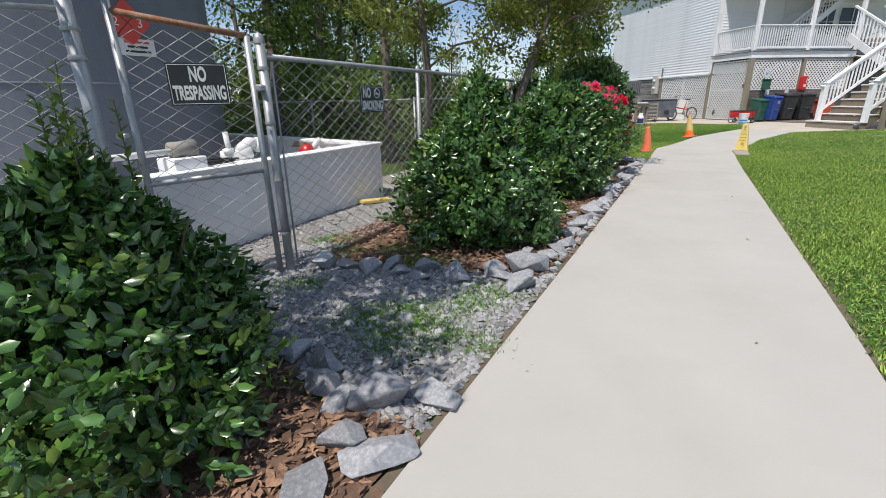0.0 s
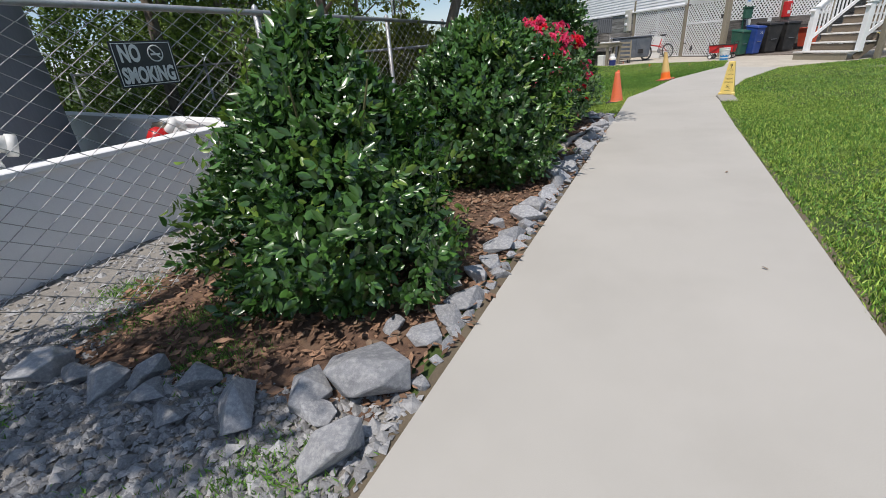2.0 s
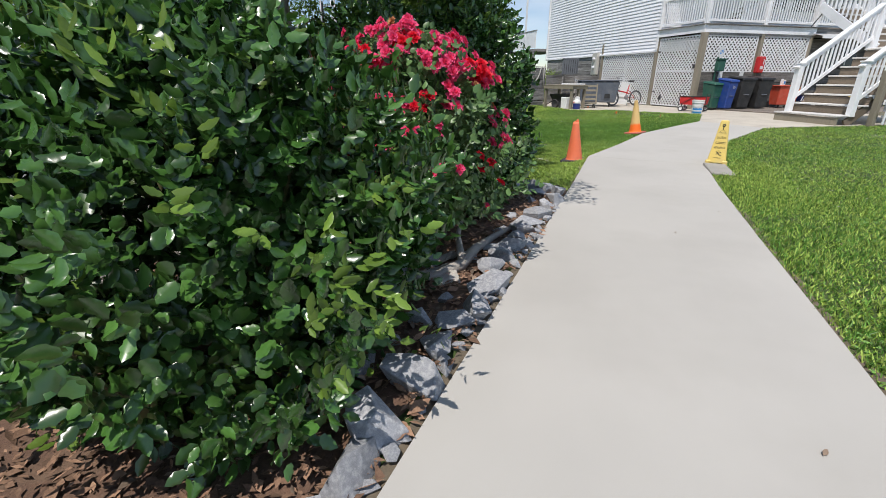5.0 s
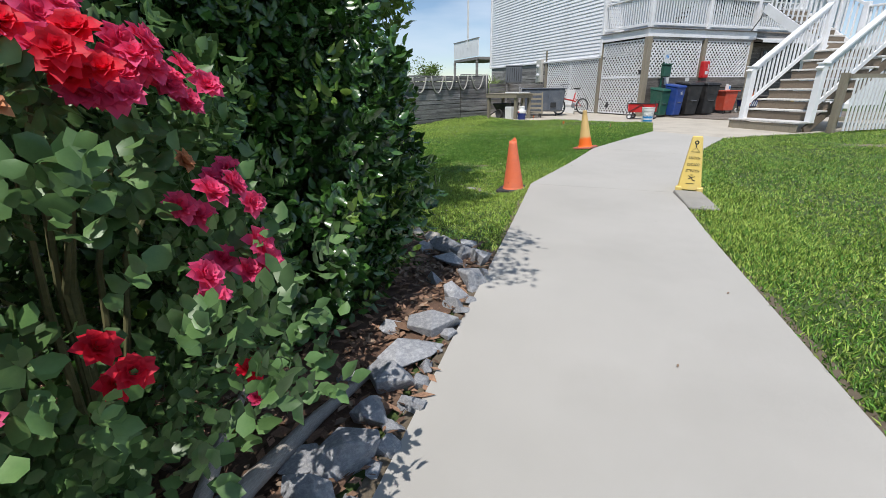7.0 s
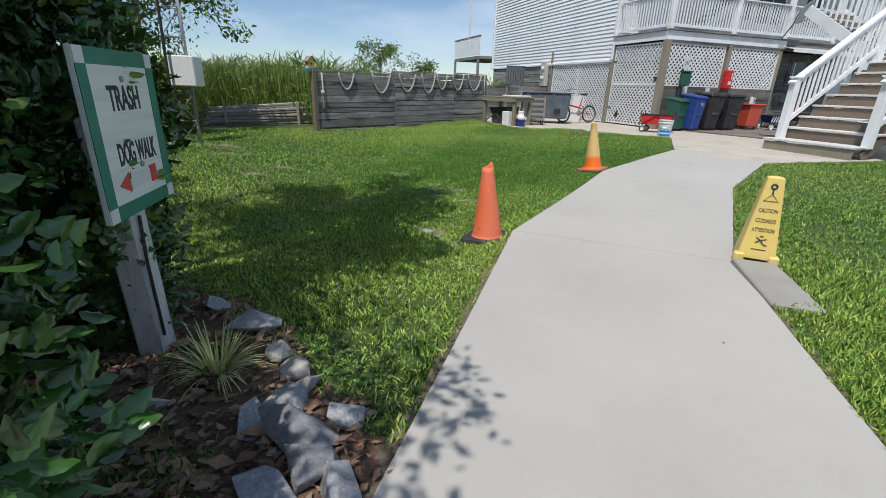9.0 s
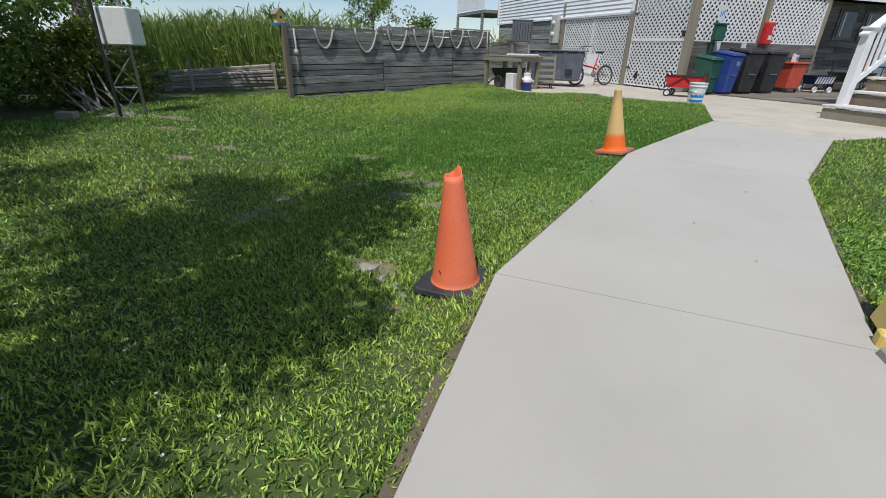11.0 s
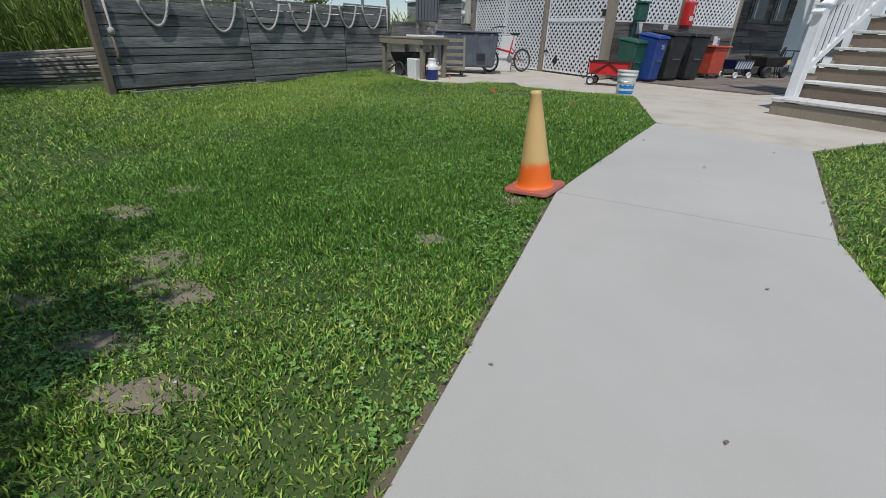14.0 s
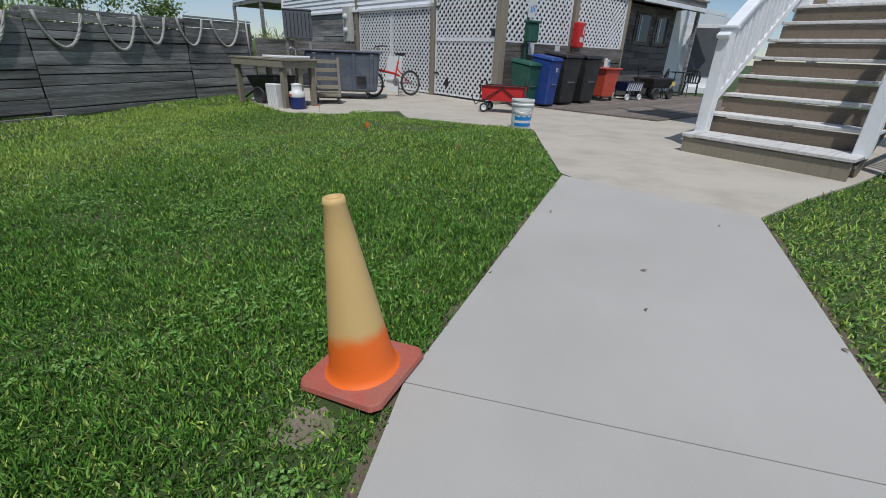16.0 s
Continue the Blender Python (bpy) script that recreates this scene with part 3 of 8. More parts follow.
    scene.collection.objects.link(tmp)
    me = bpy.data.meshes.new_from_object(tmp.evaluated_get(bpy.context.evaluated_depsgraph_get()))
    bpy.data.objects.remove(tmp)
    me.materials.clear()
    me.materials.append(mat)
    ob = new(name, me)
    ob.parent = parent
    xs = [v.co.x for v in me.vertices]
    k = width / (max(xs) - min(xs)) if width else 1.0
    ob.matrix_basis = at @ Matrix.Diagonal((k, 1, 1, 1))
    return ob


def leaves(centres, ways, sides, lengths, widths, fold=0.25, droop=0.15, fine=True):
    """Vertices and faces of many leaves: each grows from its centre along its way, flat towards its side."""
    c, d, s = (np.asarray(k, float) for k in (centres, ways, sides))
    d = d / np.linalg.norm(d, axis=1, keepdims=True)
    s = s - d * np.sum(s * d, axis=1, keepdims=True)
    s = s / (np.linalg.norm(s, axis=1, keepdims=True) + 1e-9)
    n = np.cross(d, s)
    L, W = np.asarray(lengths, float)[:, None], np.asarray(widths, float)[:, None]
    if fine == "spiny":
        half = [(0.16, 0.36, 0.12), (0.31, 0.37, fold), (0.47, 0.52, 0.12), (0.62, 0.40, fold), (0.79, 0.33, 0.02)]
        spec = [(0, 0, 0), (0.33, 0, 0), (0.63, 0, -droop * 0.4), (1, 0, -droop)] + half + [(a, -b, z) for a, b, z in half]
        tri = [(0, 1, 4), (4, 1, 5), (5, 1, 6), (6, 1, 2), (6, 2, 7), (7, 2, 8), (8, 2, 3), (0, 9, 1), (9, 10, 1), (10, 11, 1), (11, 2, 1), (11, 12, 2), (12, 13, 2), (13, 3, 2)]
    elif fine:
        spec = [(0, 0, 0), (0.35, 0.5, fold), (0.7, 0.42, fold), (1, 0, -droop), (0.7, -0.42, fold), (0.35, -0.5, fold), (0.35, 0, 0), (0.7, 0, -droop * 0.4)]
        tri = [(0, 6, 1), (0, 5, 6), (1, 6, 7), (1, 7, 2), (6, 5, 4), (6, 4, 7), (2, 7, 3), (7, 4, 3)]
    else:
        spec = [(0, 0, 0), (0.5, 0.5, fold), (1, 0, -droop), (0.5, -0.5, fold)]
        tri = [(0, 2, 1), (0, 3, 2)]
    k = len(spec)
    pts = np.stack([c + d * L * a + s * W * b + n * W * z for a, b, z in spec], axis=1).reshape(-1, 3)
    base = np.arange(len(c))[:, None] * k
    faces = (base[:, None, :] + np.array(tri)[None]).reshape(-1, 3)
    return pts, faces


def unit(a):
    return a / (np.linalg.norm(a, axis=1, keepdims=True) + 1e-9)


def smoothstep(a, b, x):
    t = np.clip((np.asarray(x, float) - a) / (b - a), 0, 1)
    return t * t * (3 - 2 * t)


# ---- lie of the land ----
LEFT_EDGE = [(-8.0, -0.74), (0.0, -0.74), (8.0, -0.775), (12.88, -0.86), (16.38, -0.03), (19.28, 1.40), (22.6, 1.9)]
RIGHT_EDGE = [(-8.0, 0.90), (3.0, 0.90), (9.0, 0.80), (12.78, 0.84), (15.9, 1.62), (18.21, 2.67), (20.0, 5.1)]


def left_edge(y):
    return np.interp(y, [p[0] for p in LEFT_EDGE], [p[1] for p in LEFT_EDGE])


def right_edge(y):
    return np.interp(y, [p[0] for p in RIGHT_EDGE], [p[1] for p in RIGHT_EDGE])


def paved(x, y):
    """Height of the paved walk: it dips before the bend and rises to the steps."""
    return 0.135 * smoothstep(14.0, 20.0, y) - 0.055 * smoothstep(8.5, 11.5, y) - 0.08 * smoothstep(21.5, 24.5, y)


def land(x, y):
    """Height of the open ground: it falls away to the marsh side."""
    x, y = np.asarray(x, float), np.asarray(y, float)
    edge = np.interp(y, [-8, 12.9, 16.4, 19.7, 22.3, 23.3, 25.0, 60], [-0.78, -0.84, -0.05, 1.4, 0.9, -2.5, -4.2, -5.0])
    d = np.clip(edge - x, 0, 14)
    fall = 0.065 * np.minimum(d, 3) + 0.012 * np.clip(d - 3, 0, 11)
    fall = fall + 0.10 * np.exp(-((x + 1.28) ** 2 + (y - 12.86) ** 2) / 0.26) * np.clip(d * 4, 0, 1)
    bumps = 0.012 * np.sin(x * 1.7 + 0.6 * y) * np.sin(y * 1.3 - 0.4 * x)
    return paved(x, y) - 0.022 - fall + bumps * np.clip(d, 0, 1)


# ---- ground, walk and beds ----
def graded(a, b, step, far, count):
    inner = np.arange(a, b + step / 2, step)
    outer = np.geomspace(0.6, far, count)
    return np.concatenate([a - outer[::-1], inner, b + outer])


def ground_sheet():
    xs, ys = graded(-13, 12, 0.25, 600, 14), graded(-6, 36, 0.3, 600, 14)
    X, Y = np.meshgrid(xs, ys)
    Z = land(X, Y)
    n = len(xs)
    verts = np.stack([X, Y, Z], axis=-1).reshape(-1, 3).tolist()
    faces = [(j * n + i, j * n + i + 1, (j + 1) * n + i + 1, (j + 1) * n + i) for j in range(len(ys) - 1) for i in range(n - 1)]
    solid("ground", (verts, faces), M["soil"], "green mown lawn ground with thin sandy spots", "ground", kind="structure", smooth=True)


ground_sheet()


def slab(name, west, east, mat, parent):
    """A poured slab between two rows of edge points, its rim going into the ground."""
    s = Shape()
    n = len(west)
    for (x0, y0), (x1, y1) in zip(west, east):
        z0, z1 = float(paved(x0, y0)), float(paved(x1, y1))
        s.v += [(x0, y0, z0 - 0.16), (x0, y0, z0), (x1, y1, z1), (x1, y1, z1 - 0.16)]
    for i in range(n - 1):
        k = 4 * i
        s.f += [(k + j, k + j + 1, k + j + 5, k + j + 4) for j in range(3)]
    s.f += [(0, 3, 2, 1), (4 * n - 4, 4 * n - 3, 4 * n - 2, 4 * n - 1)]
    return part(name, s, mat, parent)


walk_way = tagged(new("pavement"), "pale grey concrete footpath bending between lawns", "footpath", kind="structure")


def walk_slabs():
    """Slabs between the joints, each with a row of points along its edges."""
    joints_left = [-8.0, -1.0, 12.88, 16.38, 19.28]
    joints_right = [-8.0, -1.0, 12.77, 15.9, 18.21]
    for a0, a1, b0, b1 in zip(joints_left, joints_left[1:], joints_right, joints_right[1:]):
        g = 0.0025
        ly = np.linspace(a0 + g, a1 - g, 33)
        ry = np.linspace(b0 + g, b1 - g, 33)
        slab("slab", [(float(left_edge(y)), float(y)) for y in ly], [(float(right_edge(y)), float(y)) for y in ry], M["concrete"], walk_way)


walk_slabs()


def fill(ring, step=0.35):
    """More points along a ring, so that a slab follows the lie of the land."""
    out = []
    for (x0, y0), (x1, y1) in zip(ring, ring[1:] + ring[:1]):
        n = max(1, int(math.hypot(x1 - x0, y1 - y0) / step))
        out += [(x0 + (x1 - x0) * k / n, y0 + (y1 - y0) * k / n) for k in range(n)]
    return out


WEST_EDGE = [(2.67, 18.21), (1.40, 19.28), (1.58, 20.8), (1.78, 22.25), (1.46, 22.35), (0.97, 22.7), (0.41, 23.0), (-0.28, 23.4), (-0.5, 24.6)]
EAST_EDGE = [(2.67, 18.21), (3.37, 18.66), (4.52, 19.32), (9.5, 22.6), (9.5, 24.6)]


def apron_sheet():
    """The poured apron by the steps: rows of points from its west to its east edge, following the rise."""
    s = Shape()
    ys = np.concatenate([[18.215], np.arange(18.4, 24.6, 0.2), [24.6]])
    for y in ys:
        a, b = (float(np.interp(y, [p[1] for p in e], [p[0] for p in e])) for e in (WEST_EDGE, EAST_EDGE))
        z = float(paved(0, y)) - 0.004
        s.v += [(a, y, z - 0.15), (a, y, z), (b, y, z), (b, y, z - 0.15)]
    for i in range(len(ys) - 1):
        k = 4 * i
        s.f += [(k + j, k + j + 1, k + j + 5, k + j + 4) for j in range(3)]
    return s


def back_apron():
    """The level slab before the house and the work corner."""
    ring = fill([(-0.5, 24.6), (9.5, 24.6), (13.5, 30.0), (6, 31), (2.2, 28), (0.2, 29.5), (-3.2, 32.4), (-5.0, 28.6), (-4.3, 27.6), (-3.9, 25.6), (-3.1, 24.3), (-2.3, 23.6), (-1.5, 23.75), (-0.9, 24.4)])
    n = len(ring)
    return Shape().add([(x, y, -0.004) for x, y in ring] + [(x, y, -0.2) for x, y in ring], [tuple(range(n))] + [(i, n + i, n + (i + 1) % n, (i + 1) % n) for i in range(n)])


solid("apron", apron_sheet(), M["concrete_warm"], "warm pale concrete apron before the steps", "pavement", kind="structure")
solid("apron", back_apron(), M["concrete_warm"], "warm pale concrete apron along the house", "pavement", kind="structure")


def earth_rim():
    """The strip of bare earth along the walk."""
    s = Shape()
    for edge, side in ((left_edge, -1), (right_edge, 1)):
        ys = np.arange(-6, 19.2 if side < 0 else 18.2, 0.12)
        row = []
        for y in ys:
            e = float(edge(y))
            w = 0.03 + 0.03 * noise.noise((e, y * 3, side))
            row.append(((e - side * 0.02, y, float(paved(e, y)) - 0.022), (e + side * (0.02 + w), y, float(land(e + side * 0.08, y)) + 0.012)))
        verts = [p for r in row for p in r]
        s.add(verts, [(2 * i, 2 * i + 1, 2 * i + 3, 2 * i + 2) if side > 0 else (2 * i, 2 * i + 2, 2 * i + 3, 2 * i + 1) for i in range(len(row) - 1)])
    solid("earth_edge", s, M["dirt"], "dark bare earth along the footpath edge", "soil", kind="structure")


earth_rim()


def bed(name, ring, mat, lift, label, category, step=0.16):
    """A patch of loose ground with a ragged outline, lying on the land."""
    xs, ys = [p[0] for p in ring], [p[1] for p in ring]

    def inside(x, y):
        c = False
        for (x0, y0), (x1, y1) in zip(ring, ring[1:] + ring[:1]):
            if (y0 > y) != (y1 > y) and x < (x1 - x0) * (y - y0) / (y1 - y0) + x0:
                c = not c
        return c

    s = Shape()
    index = {}
    gx, gy = np.arange(min(xs) - step, max(xs) + step, step), np.arange(min(ys) - step, max(ys) + step, step)
    for i, x in enumerate(gx):
        for j, y in enumerate(gy):
            if inside(x + step / 2, y + step / 2):
                quad = []
                for a, b in ((i, j), (i + 1, j), (i + 1, j + 1), (i, j + 1)):
                    if (a, b) not in index:
                        px = gx[0] + a * step + 0.06 * noise.noise((a * 1.7, b * 1.3, 2.0))
                        py = gy[0] + b * step + 0.06 * noise.noise((a * 1.3, b * 1.9, 7.0))
                        index[a, b] = len(s.v)
                        s.v.append((px, py, float(land(px, py)) + lift + 0.012 * noise.noise((px * 4, py * 4, 0))))
                    quad.append(index[a, b])
                s.f.append(tuple(quad))
    return solid(name, s, mat, label, category, kind="structure", smooth=True), inside


MULCH_A = [(-0.80, -6), (-0.80, 1.25), (-1.25, 1.15), (-2.0, 1.45), (-2.6, 1.3), (-3.2, 0.6), (-3.2, -6)]
MULCH_B = [(-0.80, 3.0), (-0.80, 10.1), (-1.1, 10.35), (-1.6, 10.75), (-2.2, 11.1), (-3.0, 11.2), (-3.6, 10.0), (-3.5, 7.0), (-3.3, 3.4), (-2.9, 2.75), (-1.5, 2.85)]
GRAVEL = [(-0.78, 1.1), (-0.78, 3.1), (-1.5, 2.95), (-2.6, 2.75), (-3.0, 3.4), (-3.2, 5.6), (-3.4, 8.8), (-5.6, 9.0), (-5.6, 5.2), (-5.4, 0.2), (-3.3, 0.4), (-2.5, 1.3), (-1.6, 1.3)]
_, in_mulch_a = bed("mulch_bed", MULCH_A, M["mulch"], 0.016, "dark brown bark mulch bed", "mulch")
_, in_mulch_b = bed("mulch_bed", MULCH_B, M["mulch"], 0.012, "reddish brown bark mulch under the shrubs", "mulch")
_, in_gravel = bed("gravel_bed", GRAVEL, M["gravel_bed"], 0.006, "grey crushed gravel patch before the gate", "gravel")


def scatter_points(inside, box, count, seed):
    r = np.random.default_rng(seed)
    x, y = r.uniform(box[0], box[2], count), r.uniform(box[1], box[3], count)
    keep = np.array([inside(a, b) for a, b in zip(x, y)], bool)
    return x[keep], y[keep]


def pebbles():
    """Loose crushed stones."""
    x, y = scatter_points(in_gravel, (-3.4, 0.9, -0.78, 3.3), 15000, 3)
    x2, y2 = scatter_points(in_gravel, (-5.2, 0.4, -2.9, 6.2), 5000, 4)
    x, y = np.concatenate([x, x2]), np.concatenate([y, y2])
    r = np.random.default_rng(5)
    n = len(x)
    size = r.gamma(3.0, 0.0042, n) + 0.005
    base = np.array([(1, 0, 0), (0, 1, 0), (-1, 0, 0), (0, -1, 0), (0.1, 0.1, 0.8), (0, 0, -0.6)])
    pts = base[None] * r.uniform(0.55, 1.3, (n, 6, 3))
    ang = r.uniform(0, 6.28, n)
    ca, sa = np.cos(ang), np.sin(ang)
    px, py = pts[..., 0] * ca[:, None] - pts[..., 1] * sa[:, None], pts[..., 0] * sa[:, None] + pts[..., 1] * ca[:, None]
    tilt = r.uniform(-0.5, 0.5, n)[:, None]
    pz = pts[..., 2] * 0.8 + px * tilt
    z = land(x, y) + 0.012
    v = np.stack([px * size[:, None] + x[:, None], py * size[:, None] + y[:, None], pz * size[:, None] + z[:, None]], axis=-1).reshape(-1, 3)
    tri = np.array([(0, 1, 4), (1, 2, 4), (2, 3, 4), (3, 0, 4)])
    f = (np.arange(n)[:, None, None] * 6 + tri[None]).reshape(-1, 3)
    tagged(part("gravel", (v.tolist(), f.tolist()), M["gravel"]), "loose angular grey gravel stones", "gravel", kind="stuff")


def bark_chips():
    groups = [(in_mulch_a, (-2.4, -0.6, -0.78, 1.5), 5000, 8), (in_mulch_b, (-3.4, 2.7, -0.78, 11.2), 20000, 9)]
    for inside, box, count, seed in groups:
        x, y = scatter_points(inside, box, count, seed)
        r = np.random.default_rng(seed + 50)
        n = len(x)
        a = r.uniform(0, 6.28, n)
        d = np.stack([np.cos(a), np.sin(a), r.normal(0, 0.22, n)], -1)
        s = np.stack([-np.sin(a), np.cos(a), r.normal(0, 0.35, n)], -1)
        c = np.stack([x, y, land(x, y) + 0.022 + r.uniform(0, 0.014, n)], -1)
        L = r.gamma(3, 0.011, n) + 0.012
        tagged(part("bark_chips", leaves(c, d, s, L, L * r.uniform(0.25, 0.6, n), fold=0.06, droop=0.05, fine=False), M["chip"]), "reddish brown bark chips on the bed", "bark chips", kind="stuff")


pebbles()
bark_chips()


# ---- house ----
P1 = Vector((1.8, 26.6, 0.0))
HOUSE = pose(P1.x, P1.y, 0, 0, 0, 36.87)  # x along the porch front, y back along the gable wall
DECK, BAND, SIDING, BASE = 3.15, 2.84, 2.33, 0.0
house = thing("house", "white clapboard house raised on a lattice-skirted ground floor", "house", HOUSE)


def wedge_board(length, height):
    s = Shape()
    t0, t1 = 0.004, 0.036
    return s.add([(0, 0, 0), (length, 0, 0), (length, -t1, 0), (0, -t1, 0), (0, 0, height), (length, 0, height), (length, -t0, height), (0, -t0, height)],
                 [(0, 1, 2, 3), (7, 6, 5, 4), (3, 2, 6, 7), (0, 3, 7, 4), (1, 5, 6, 2), (0, 4, 5, 1)])


def siding(length, z0, z1, at, pitch=0.14):
    me = mesh_of("siding_board", wedge_board(length, pitch), M["vinyl"])
    for i in range(int((z1 - z0) / pitch)):
        part("siding_board", me, None, house, at=at @ pose(0, 0, z0 + i * pitch))


TOP = 8.0
# gable wall, 2.6 to 13.4 m back from the porch corner
wall = Shape().box((0.16, 8.0, (SIDING + TOP) / 2), (0.30, 10.8, TOP - SIDING))
part("wall", wall, M["vinyl"], house)
siding(10.8, SIDING, TOP, pose(0.0, 13.4, 0, 0, 0, -90))
part("corner_trim", Shape().box((-0.02, 2.6, (SIDING + TOP) / 2), (0.16, 0.14, TOP - SIDING)), M["white"], house, bevel=0.006)
part("corner_trim", Shape().box((-0.02, 13.42, (SIDING + TOP) / 2), (0.14, 0.10, TOP - SIDING)), M["white"], house, bevel=0.006)
part("skirt_trim", Shape().box((-0.03, 8.0, SIDING - 0.03), (0.10, 10.9, 0.08)), M["white"], house, bevel=0.006)
# wall behind the porch
part("wall", Shape().box((7.5, 2.75, (DECK + TOP) / 2), (14.6, 0.26, TOP - DECK)), M["vinyl"], house)
siding(2.1, DECK, TOP, pose(0.2, 2.61, 0))
siding(11.4, DECK, TOP, pose(3.6, 2.61, 0))
part("wall", Shape().box((14.7, 7.5, TOP / 2), (0.26, 9.4, TOP)), M["vinyl"], house)
part("wall", Shape().box((7.4, 13.3, TOP / 2), (14.4, 0.24, TOP)), M["vinyl"], house)


def roof():
    s = Shape()
    s.add([(-0.5, -0.4, TOP - 0.4), (15.3, -0.4, TOP - 0.4), (15.3, 13.9, TOP), (-0.5, 13.9, TOP), (-0.5, 7, TOP + 3.2), (15.3, 7, TOP + 3.2)],
          [(0, 1, 5, 4), (3, 4, 5, 2), (0, 4, 3), (1, 2, 5), (0, 3, 2, 1)])
    part("roof", s, M["roofing"], house)


roof()


def house_window(x, z, w, h, y=2.59):
    win = part("window", Shape().box((x, y, z), (w, 0.05, h)), M["white"], house, bevel=0.005)
    part("pane", Shape().box((x, y - 0.035, z), (w - 0.16, 0.03, h - 0.16)), M["glass"], win)
    s = Shape()
    s.box((x, y - 0.055, z), (0.04, 0.015, h - 0.16))
    s.box((x, y - 0.056, z), (w - 0.16, 0.015, 0.035))
    part("muntin", s, M["white"], win)


house_window(6.1, 4.75, 0.95, 1.35)
house_window(7.6, 4.75, 1.6, 1.5)
house_window(10.2, 4.75, 1.2, 1.4)

# porch deck
part("porch_floor", Shape().box((5.2, 1.2, DECK - 0.02), (10.5, 2.6, 0.05)), M["deckboard"], house)
part("rim_board", Shape().box((2.66, -0.06, (DECK + BAND) / 2 - 0.02), (5.5, 0.05, DECK - BAND - 0.04)), M["white"], house, bevel=0.006)
part("rim_board", Shape().box((-0.06, 1.27, (DECK + BAND) / 2 - 0.02), (0.05, 2.6, DECK - BAND - 0.04)), M["white"], house, bevel=0.006)
part("rim_board", Shape().box((7.9, -0.03, DECK - 0.2), (5.0, 0.05, 0.36)), M["weathered"], house, "grey weathered rim board", bevel=0.006)
part("floor_edge", Shape().box((2.66, -0.10, DECK - 0.015), (5.6, 0.1, 0.035)), M["weathered"], house, "grey weathered deck edge", bevel=0.004)
part("floor_edge", Shape().box((-0.10, 1.3, DECK - 0.018), (0.1, 2.6, 0.035)), M["weathered"], house, "grey weathered deck edge", bevel=0.004)
part("porch_ceiling", Shape().box((5.2, 1.2, 6.45), (10.6, 2.75, 0.06)), M["white"], house)
part("porch_beam", Shape().box((5.2, -0.05, 6.25), (10.6, 0.14, 0.34)), M["white"], house, bevel=0.006)
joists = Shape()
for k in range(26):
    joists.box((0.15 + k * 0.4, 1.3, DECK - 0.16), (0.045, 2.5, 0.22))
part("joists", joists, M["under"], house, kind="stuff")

baluster_mesh = mesh_of("baluster", Shape().box((0, 0, 0.42), (0.036, 0.036, 0.84)), M["white"])


def railing(parent, a, b, z, rail_h=1.08, gap=0.125, post_ends=(True, True)):
    """A white railing between two points of the house's plan: rails and balusters."""
    a, b = Vector((*a, 0)), Vector((*b, 0))
    n = max(2, round((b - a).length / gap))
    up = Vector((0, 0, 1))
    part("top_rail", Shape().beam(a + up * (z + rail_h), b + up * (z + rail_h), 0.11, 0.045), M["white"], parent, bevel=0.006)
    part("bottom_rail", Shape().beam(a + up * (z + 0.13), b + up * (z + 0.13), 0.045, 0.09), M["white"], parent, bevel=0.004)
    for i in range(1, n):
        p = a.lerp(b, i / n)
        part("baluster", baluster_mesh, None, parent, at=Matrix.Translation((p.x, p.y, z + 0.12)) @ Matrix.Diagonal((1, 1, (rail_h - 0.13) / 0.84, 1)))


for x, y, top in ((0, 0, 6.2), (2.78, 0, 6.2), (5.32, 0, 6.2), (7.9, 0, 6.2), (10.3, 0, 6.2)):
    part("porch_post", Shape().box((x, y, (DECK + top) / 2), (0.15, 0.15, top - DECK)), M["white"], house, bevel=0.008)
railing(house, (0, 0.08), (0, 2.5), DECK)
for x0, x1 in ((0.08, 2.7), (2.86, 5.24), (5.4, 7.82)):
    railing(house, (x0, 0), (x1, 0), DECK)

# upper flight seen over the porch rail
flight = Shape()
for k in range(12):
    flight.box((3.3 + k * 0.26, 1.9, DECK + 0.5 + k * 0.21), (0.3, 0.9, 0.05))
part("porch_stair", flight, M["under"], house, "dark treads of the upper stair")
for y in (1.4, 2.35):
    part("stringer", Shape().beam((3.0, y, DECK + 0.35), (6.4, y, DECK + 3.1), 0.05, 0.26), M["white"], house)
    part("hand_rail", Shape().beam((3.0, y, DECK + 1.3), (6.4, y, DECK + 4.05), 0.06, 0.07), M["white"], house)
for k in range(22):
    x = 3.05 + k * 0.15
    part("baluster", baluster_mesh, None, house, at=Matrix.Translation((x, 1.4, DECK + 0.45 + (x - 3.0) * 0.809)))

# posts of the ground floor
for x, y, w in ((0.0, 0.0, 0.20), (2.78, 0.0, 0.15), (5.32, 0.02, 0.14), (0.0, 2.6, 0.15), (0.0, 6.85, 0.12)):
    part("post", Shape().box((x, y, (BASE + BAND) / 2), (w, w, BAND - BASE)), M["timber"], house, "tan weathered timber post", bevel=0.01)
part("rim_timber", Shape().box((2.66, 0.0, BAND - 0.03), (5.3, 0.1, 0.1)), M["weathered"], house, "grey timber under the rim")


def lattice(name, w, z0, z1, at, label="white diagonal lattice panel", pitch=0.122, slat=0.049, parent=None):
    """Two layers of slats at 45 degrees, cut to a panel, and a thin frame."""
    h = z1 - z0
